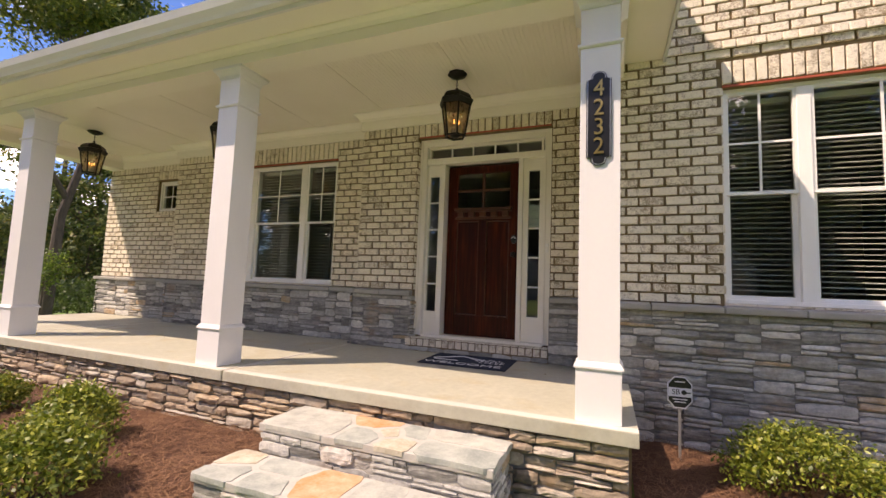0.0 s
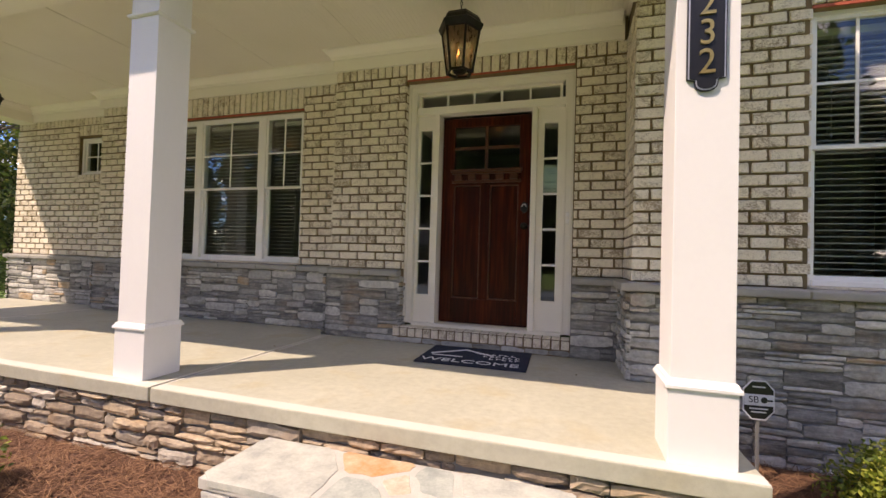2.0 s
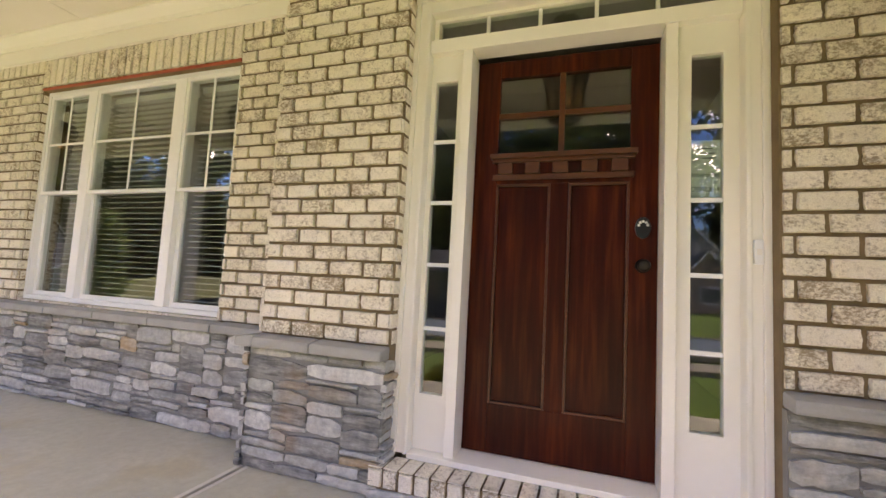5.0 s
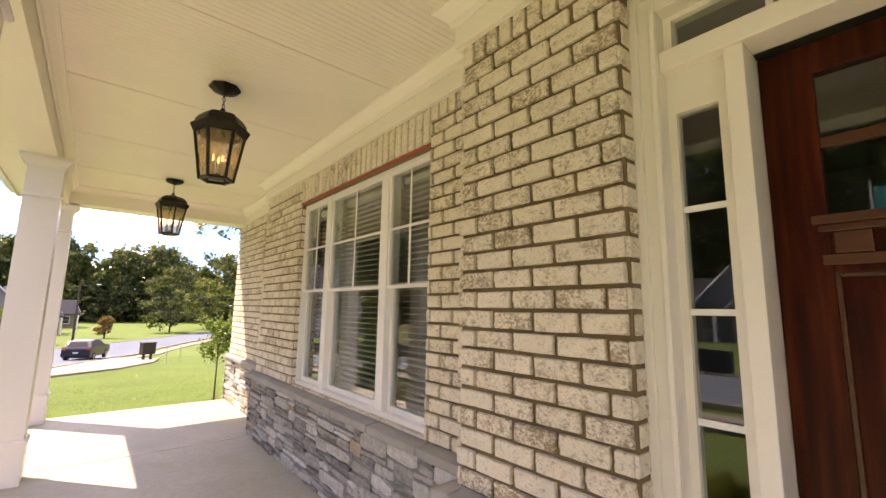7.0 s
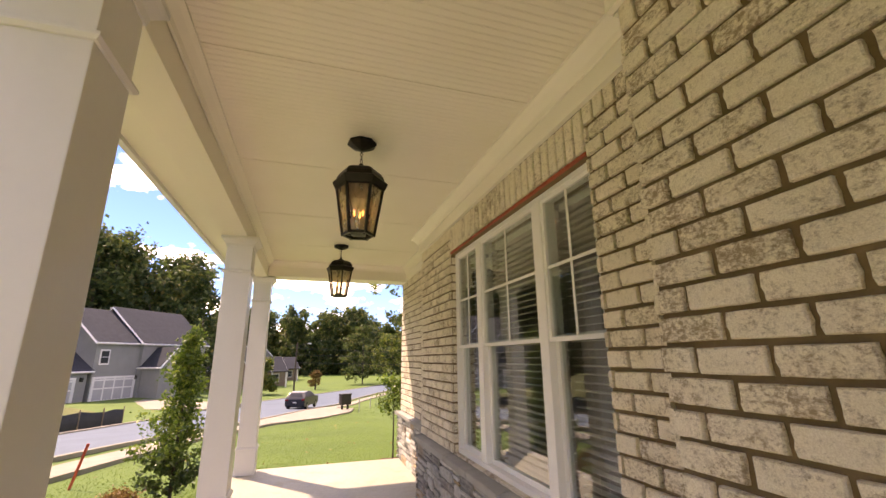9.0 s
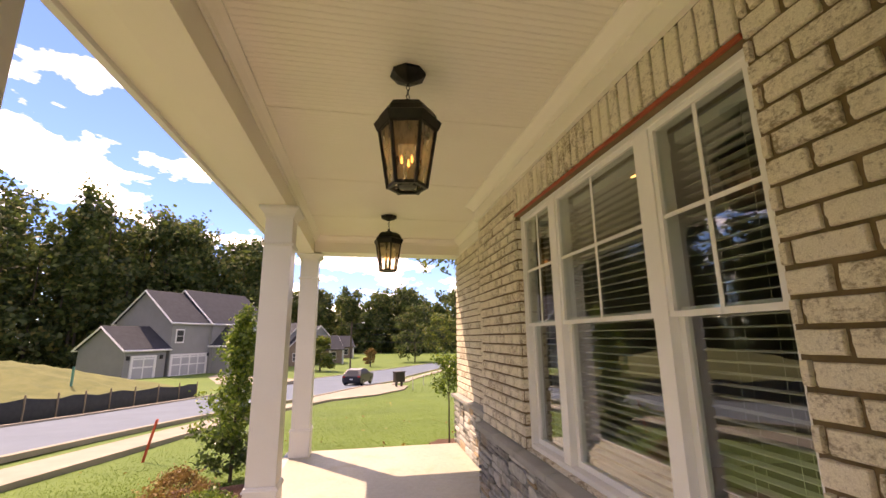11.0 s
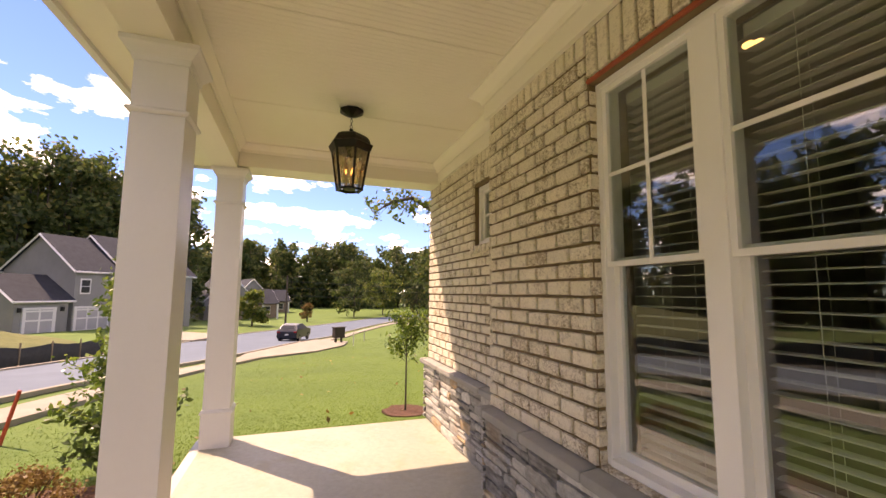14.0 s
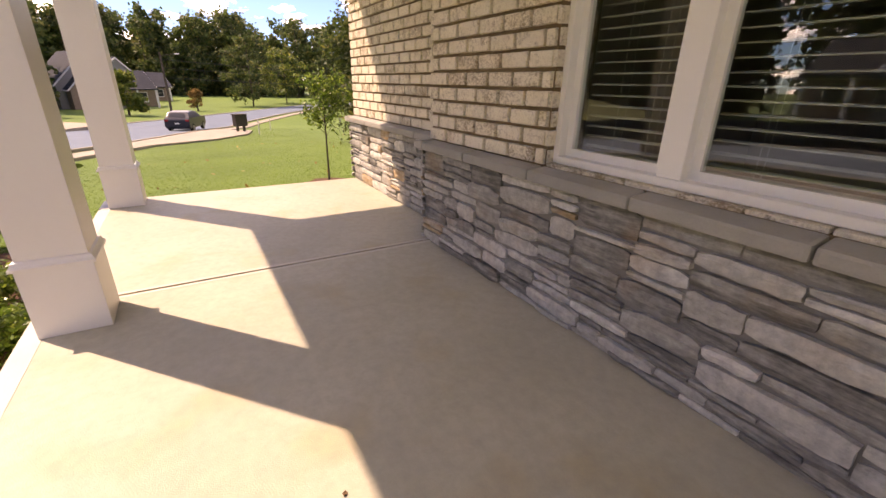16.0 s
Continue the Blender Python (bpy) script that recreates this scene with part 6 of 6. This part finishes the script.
def house_window(parent, x, y, z, w, h, face):
    """face: the side of the block that it sits on, 'x' for one that looks along x, 'y' along y."""
    def bx(u0, u1, d0, d1, z0, z1):
        return (y + d0, y + d1, x + u0, x + u1, z0, z1) if face == 'x' else (x + u0, x + u1, y + d0, y + d1, z0, z1)
    f = part("window", boxes(bx(-w / 2 - 0.12, w / 2 + 0.12, -0.05, 0.05, z - 0.12, z + h + 0.12)), HOUSE_TRIM, parent)
    for k in range(2):
        part("pane", boxes(bx(-w / 2, w / 2, -0.07, 0.07, z + k * h / 2 + 0.03, z + (k + 1) * h / 2 - 0.03)), DARK_GLASS, f)


def garage_door(parent, y0, y1, x, z, h):
    d = part("garage_door", boxes((x - 0.03, x + 0.03, y0, y1, z, z + h)), GARAGE, parent)
    part("door_trim", boxes((x - 0.08, x + 0.08, y0 - 0.2, y0, z, z + h + 0.2), (x - 0.08, x + 0.08, y1, y1 + 0.2, z, z + h + 0.2), (x - 0.08, x + 0.08, y0, y1, z + h, z + h + 0.2)), HOUSE_TRIM, d)
    n = max(2, round((y1 - y0) / 1.2))
    for k in range(n + 1):
        u = y0 + (y1 - y0) * k / n
        part("batten", boxes((x - 0.05, x + 0.06, u - 0.07, u + 0.07, z, z + h)), HOUSE_TRIM, d)
    for v in (0.06, 0.58, 0.94):
        part("rail", boxes((x - 0.045, x + 0.055, y0, y1, z + h * v - 0.07, z + h * v + 0.07)), HOUSE_TRIM, d)


def garage_house():
    """Its gable ends look along its own -y, its garage doors along +x."""
    at = (-50.0, -22.0)
    z = -2.35
    h = thing("neighbour_house", "grey sided two-storey house with white trimmed garage doors", "house", (at[0], at[1], z), 61)
    gable_block(h, -6.8, 0.0, -0.2, 4.2, -2.2, 3.0, 5.2, 'y', SIDING)
    gable_block(h, -8.8, 0.0, 4.6, 9.6, -2.2, 5.9, 9.4, 'y', SIDING)
    gable_block(h, -9.2, 0.4, 9.6, 19.0, -2.2, 5.9, 9.9, 'y', SIDING)
    gable_block(h, -4.0, 2.8, 9.9, 13.2, -2.2, 3.4, 5.2, 'x', SIDING)
    garage_door(h, 0.6, 2.9, 0.04, -0.2, 2.3)
    garage_door(h, 4.9, 9.3, 0.04, -0.2, 2.3)
    house_window(h, 5.6, 0.02, 3.6, 0.8, 1.3, 'x')
    house_window(h, 15.2, 0.42, 3.6, 0.9, 1.4, 'x')
    house_window(h, 16.8, 0.42, 3.6, 0.9, 1.4, 'x')
    for y in (0.1, 3.6, 9.45):
        part("wall_lantern", boxes((0.0, 0.25, y - 0.1, y + 0.1, 1.9, 2.3)), BLACK, h)
    bm = prism([(0.1, 0.0), (16, 1.5), (16, 6.5), (0.1, 9.5)], -0.6, -0.16)
    d = tagged(part("driveway", bm, WALK), "pale concrete driveway of the neighbouring house", "driveway", kind="structure")
    d.matrix_basis = h.matrix_basis


garage_house()


def far_house(at, rz, label, seed):
    z = ground_z(*at)
    h = thing("far_house", label, "house", (at[0], at[1], z), rz, group="houses down the street")
    gable_block(h, -11, 0, -6.2, 2.5, -0.4, 3.6, 8.2, 'x', SIDING)
    gable_block(h, -9, -1.5, 1.5, 7.5, -0.4, 3.0, 5.6, 'y', STONE_HOUSE)
    gable_block(h, -3, 2.0, -5.2, -0.4, -0.4, 3.0, 5.6, 'x', STONE_HOUSE)
    part("porch_roof", boxes((0.1, 2.4, 0.5, 6.5, 2.75, 2.95)), ROOF_GREY, h)
    for y in (0.8, 3.4, 6.2):
        part("porch_post", boxes((2.0, 2.25, y - 0.12, y + 0.12, -0.3, 2.75)), HOUSE_TRIM, h)
    house_window(h, 2.0, 0.02, 0.9, 1.0, 1.4, 'x')
    house_window(h, 5.0, 0.02, 0.9, 1.0, 1.4, 'x')
    house_window(h, -3.0, 2.02, 0.9, 1.6, 1.4, 'x')
    return h


STONE_HOUSE = plain("tan_brick_far", (0.22, 0.16, 0.12), (0.30, 0.23, 0.17), 0.9, 3, 15, 0.3, 0.01)
far_house((-92.0, -9.5), 25, "grey house with a white columned porch down the street", 1)
far_house((-116.0, -8.0), 20, "grey house with a brick gable far down the street", 2)


far_house((-13.0, -38.0), 90, "grey roofed house across the street facing the porch", 3)
far_house((7.0, -42.0), 90, "grey roofed house across the street facing the porch", 4)


# ---------------------------------------------------------------- street furniture
def yard_flag():
    teal = plain("teal_flag_cloth", (0.02, 0.30, 0.24), (0.04, 0.40, 0.32), 0.7, 3, 30, 0.1, 0.002)
    f = thing("yard_flag", "teal cloth flag on a white pole in the front yard", "flag", (-2.3, -10.3, -0.55))
    part("pole", rod((0, 0, -0.3), (0, 0, 5.15), 0.03, 0.02, 10), VINYL, f)
    part("finial", lathe([(0.0, 5.15), (0.035, 5.18), (0.035, 5.21), (0.0, 5.24)], 10), VINYL, f)
    bm = bmesh.new()
    rows = []
    for i in range(19):
        u = i / 18
        drop = 0.35 * u * u
        rows.append([bm.verts.new((0.03 + 1.9 * u, 0.10 * u * math.sin(u * 9 + v) + s, 5.05 - drop - (1.0 - 0.35 * u) * v)) for s, v in ((0, 0.0), (0, 0.5), (0, 1.0), (0.006, 1.0), (0.006, 0.5), (0.006, 0.0))])
    for p, q in zip(rows, rows[1:]):
        for j in range(6):
            bm.faces.new((p[j], q[j], q[(j + 1) % 6], p[(j + 1) % 6]))
    bm.faces.new(rows[0])
    bm.faces.new(rows[-1][::-1])
    part("cloth", bm, teal, f, smooth=True)


yard_flag()


def silt_fence():
    f = thing("silt_fence", "black fabric silt fence on wooden stakes along the street", "fence", (0, 0, 0))
    fabric = plain("black_fence_fabric", (0.012, 0.016, 0.016), (0.03, 0.036, 0.034), 0.7, 6, 40, 0.4, 0.01)
    stake = plain("raw_stake_wood", (0.20, 0.15, 0.09), (0.30, 0.23, 0.15), 0.9, 8, 60, 0.3, 0.003, 0.0, (1, 1, 0.2))
    line = smooth_line([(-6, -12.3), (-15, -11.3), (-20, -10.5), (-25.0, -9.9), (-31.5, -9.0)], 7)
    bm = bmesh.new()
    rows = []
    for i, p in enumerate(line):
        z = ground_z(p.x, p.y)
        sag = 0.06 * math.sin(i * 1.9)
        rows.append([bm.verts.new((p.x + o, p.y + o * 0.6, z + w + (sag if w > 0.3 else 0))) for o, w in ((0, -0.1), (0, 0.4), (0, 0.78), (0.02, 0.78), (0.05, 0.4), (0.02, -0.1))])
    for r, s in zip(rows, rows[1:]):
        for j in range(6):
            bm.faces.new((r[j], s[j], s[(j + 1) % 6], r[(j + 1) % 6]))
    bmesh.ops.recalc_face_normals(bm, faces=list(bm.faces))
    part("fabric", bm, fabric, f)
    for i, p in enumerate(line):
        if i % 2 == 0:
            z = ground_z(p.x, p.y)
            part("stake", boxes((p.x + 0.05, p.x + 0.10, p.y, p.y + 0.05, z - 0.2, z + 0.95)), stake, f)
    stake2 = plain("green_flag_plastic", (0.05, 0.22, 0.16), (0.08, 0.28, 0.20), 0.6)
    p = (-31.0, -15.5)
    m = thing("marker_post", "green plastic survey marker post on the mound", "marker", (*p, ground_z(*p)))
    part("post", boxes((-0.06, 0.06, -0.04, 0.04, -0.3, 1.25), bevel=0.01), stake2, m)
    red = plain("red_stake_paint", (0.50, 0.05, 0.025), (0.60, 0.08, 0.04), 0.7)
    q = (-11.8, -3.1)
    s = thing("survey_stake", "thin red wooden survey stake leaning in the lawn", "stake", (*q, ground_z(*q)))
    part("lath", boxes((-0.016, 0.016, -0.022, 0.022, -0.15, 0.74), bevel=0.003), red, s)
    s.matrix_basis = pose(*q, ground_z(*q), -13, 2, 0) @ pose(0, 0, 0, 0, 0, 80)


silt_fence()


def parked_car():
    at = (-45.6, 0.6)
    c = thing("parked_car", "dark blue-black compact suv parked at the kerb", "car", (at[0], at[1], ground_z(*at) + 0.04), -107)
    paint = plain("dark_blue_car_paint", (0.006, 0.008, 0.016), (0.010, 0.013, 0.024), 0.3, 2, 20, 0.0)
    rubber = plain("black_rubber", (0.012, 0.012, 0.012), (0.02, 0.02, 0.02), 0.8)
    rimm = plain("grey_alloy", (0.25, 0.25, 0.26), (0.35, 0.35, 0.36), 0.35, 5, 30, 0.0, 0.001, 0.8)
    # profile along its length, seen from the side; pulled across and pinched at the roof
    side = [(-2.15, 0.35), (-2.2, 0.75), (-2.1, 0.98), (-1.1, 1.06), (-0.35, 1.52), (0.6, 1.6), (1.5, 1.52), (2.0, 1.12), (2.15, 0.95), (2.18, 0.45), (2.0, 0.3), (-1.9, 0.28)]
    bm = bmesh.new()
    rings = []
    for x in (-0.88, -0.80, 0.80, 0.88):
        rings.append([bm.verts.new(((x * (0.80 if z > 1.2 else 1.0)), y, z if abs(x) < 0.85 else 0.06 + z * 0.95)) for y, z in side])
    for a, b in zip(rings, rings[1:]):
        for k in range(len(side)):
            bm.faces.new((a[k], a[(k + 1) % len(side)], b[(k + 1) % len(side)], b[k]))
    bm.faces.new(rings[0])
    bm.faces.new(rings[-1][::-1])
    bmesh.ops.recalc_face_normals(bm, faces=list(bm.faces))
    bmesh.ops.bevel(bm, geom=list(bm.edges), offset=0.03, segments=2, affect='EDGES')
    part("body", bm, paint, c)
    part("rear_window", prism([(-0.60, 0), (0.60, 0), (0.50, 0.36), (-0.50, 0.36)], 0, 0.03), DARK_GLASS, c).matrix_basis = pose(0, 1.93, 1.16, 52, 0, 180) @ pose(0, 0, 0)
    for s in (-1, 1):
        part("side_window", prism([(-0.75, 1.08), (-0.25, 1.46), (1.25, 1.46), (1.65, 1.12)], -0.01, 0.012), DARK_GLASS, c).matrix_basis = Matrix(((0, 0, s, s * 0.725), (1, 0, 0, 0), (0, 1, 0, 0), (0, 0, 0, 1)))
        part("tail_light", boxes((s * 0.6, s * 0.86, 2.08, 2.19, 0.86, 1.0), bevel=0.02), plain("red_lens", (0.25, 0.01, 0.01), (0.35, 0.02, 0.02), 0.2), c)
        for y in (-1.32, 1.32):
            w = part("wheel", lathe([(0.20, -0.10), (0.33, -0.09), (0.34, 0.0), (0.33, 0.09), (0.20, 0.10)], 20), rubber, c)
            w.matrix_basis = pose(s * 0.80, y, 0.33, 0, 90, 0)
            part("rim", lathe([(0.05, -0.115), (0.21, -0.105), (0.21, 0.105), (0.05, 0.115)], 14), rimm, w)
    part("number_plate", boxes((-0.16, 0.16, 2.185, 2.2, 0.66, 0.76)), INK_WHITE, c)


parked_car()


def mailbox_cluster():
    at = (-39.0, 4.0)
    m = thing("mailbox_cluster", "dark brown cluster of mailboxes on two posts", "mailbox", (at[0], at[1], ground_z(*at)), 25)
    brown = plain("dark_brown_metal", (0.03, 0.024, 0.018), (0.05, 0.04, 0.03), 0.6)
    part("cabinet", boxes((-0.22, 0.22, -0.45, 0.45, 0.45, 1.25), bevel=0.02), brown, m)
    part("hood", boxes((-0.28, 0.28, -0.5, 0.5, 1.252, 1.30), bevel=0.015), brown, m)
    for y in (-0.25, 0.25):
        part("post", boxes((-0.07, 0.07, y - 0.07, y + 0.07, -0.2, 0.449)), brown, m)
    for i in range(2):
        q = (-35.0 - i * 7.0, 4.7 + i * 1.8)
        p = thing("marker_stake", "pale utility marker stake on the lawn", "stake", (*q, ground_z(*q)), group="utility stakes")
        part("lath", boxes((-0.04, 0.04, -0.03, 0.03, -0.2, 0.95), bevel=0.01), plain("pale_stake", (0.45, 0.44, 0.40), (0.55, 0.54, 0.5), 0.8), p)


mailbox_cluster()


def utility_pole():
    at = (-68.0, -0.8)
    z = ground_z(*at)
    u = thing("utility_pole", "dark wooden utility pole with street lamp arm", "utility pole", (*at, z))
    part("pole", rod((0, 0, -0.5), (0, 0, 7.4), 0.14, 0.10, 10), BARK, u)
    part("lamp_arm", rod((0, 0, 7.0), (0.4, 1.6, 7.3), 0.03, sides=6), BARK, u)
    part("lamp_head", boxes((0.25, 0.55, 1.5, 2.0, 7.22, 7.34), bevel=0.03), VINYL, u)
    wires = thing("overhead_wires", "thin black overhead wires across the street", "cable", (0, 0, 0))
    for k, dz in enumerate((6.6, 5.7, 4.6)):
        pts = []
        for i in range(13):
            s = i / 12
            pts.append((at[0] - 18 * s * 1.2, at[1] + 60 * s, z + dz - 2.0 * s * (1 - s) - 0.6 * s))
        part("wire", tube(pts, 0.022), BLACK, wires)


utility_pole()


def path_apron():
    bm = bmesh.new()
    outer = [(-24.5, -1.75), (-28.8, -1.75), (-34.5, -0.4), (-40.7, 1.0), (-46.0, 2.5), (-40.5, 4.9), (-34.6, 4.0), (-29.0, 1.9)]
    f = bm.faces.new([bm.verts.new((x, y, ground_z(x, y) + 0.075)) for x, y in outer])
    r = bmesh.ops.extrude_face_region(bm, geom=[f])
    bmesh.ops.translate(bm, verts=[v for v in r["geom"] if isinstance(v, bmesh.types.BMVert)], vec=(0, 0, -0.2))
    bmesh.ops.recalc_face_normals(bm, faces=list(bm.faces))
    tagged(part("apron", bm, WALK), "pale concrete apron beside the street", "pavement", kind="structure")


path_apron()


def fallen_leaf():
    brown = plain("dry_leaf", (0.10, 0.05, 0.02), (0.17, 0.09, 0.04), 0.8)
    for x, y, s in ((-4.55, 1.25, 0.022), (-2.9, 1.15, 0.012), (-0.35, 1.25, 0.012), (-4.9, 0.9, 0.010)):
        rng = random.Random(int(x * 100))
        l = thing("dry_leaf", "small curled brown leaf on the porch floor", "leaf", (x, y, 0.0), rng.uniform(0, 360), group="dry leaves")
        bm = bmesh.new()
        bmesh.ops.create_grid(bm, x_segments=4, y_segments=3, size=1.0)
        for v in bm.verts:
            v.co = Vector((v.co.x * s * (1 - 0.5 * abs(v.co.y)), v.co.y * s * 0.7 * (1 - 0.6 * v.co.x ** 2), 0.002 + s * 0.35 * (v.co.x ** 2 + 0.4 * v.co.y ** 2)))
        part("blade", bm, brown, l)


fallen_leaf()


def mound_and_grass():
    bm = bmesh.new()
    rows = []
    for i in range(45):
        row = []
        for j in range(45):
            x, y = -52 + i * 0.8, -41 + j * 0.7
            e = math.exp(-(((x + 34) / 8.5) ** 2 + ((y + 23.5) / 8.0) ** 2))
            row.append(bm.verts.new((x, y, ground_z(x, y) + 0.18 * min(1.0, max(0.0, e - 0.10) * 4) * (1 + noise.noise(Vector((x * 0.9, y * 0.9, 5)))) - (0.15 if e < 0.13 else 0.0))))
        rows.append(row)
    for i in range(44):
        for j in range(44):
            bm.faces.new((rows[i][j], rows[i + 1][j], rows[i + 1][j + 1], rows[i][j + 1]))
    tagged(part("earth_mound", bm, DRY_GRASS, smooth=True), "rough mound grown over with dry yellow grass", "mound", kind="structure")
    rng = np.random.default_rng(123)
    n = 130000
    x = -9.0 - 38.0 * rng.uniform(0, 1, n) ** 2.4
    y = np.clip(rng.normal(0.6, 2.6, n), -4.2, 9.0) * (1 + 0.02 * (-9 - x)) + 0.12 * (-9 - x) * 0.6
    z = np.array([ground_z(a, b) + 0.05 * noise.noise(Vector((a * 0.2, b * 0.2, 0))) - 0.03 for a, b in zip(x, y)])
    c = np.stack([x, y, z], axis=1)
    a = rng.uniform(0, 6.28, n)
    w = np.stack([np.cos(a), np.sin(a), np.zeros(n)], axis=1) * (0.005 * rng.uniform(0.7, 1.6, n))[:, None]
    tip = np.stack([rng.normal(0, 0.018, n), rng.normal(0, 0.018, n), rng.uniform(0.010, 0.024, n)], axis=1)
    tagged(new("grass_blade", soup("grass_blade", np.stack([c - w, c + w, c + tip], axis=1), 3, BLADE)), "short mown green grass blades on the lawn", "grass", kind="stuff")
    n = 90
    x, y = rng.uniform(-24, -9.5, n), rng.uniform(-3.6, 6.0, n)
    c = np.stack([x, y, np.array([ground_z(p, q) for p, q in zip(x, y)]) + 0.03], axis=1)
    tagged(new("fallen_leaf", soup("fallen_leaf", leaf_quads(rng, c, 0.045, 2.0, 0.7), 4, LEAF_FALL)), "scattered small dry leaves on the lawn", "leaves", kind="stuff")


mound_and_grass()
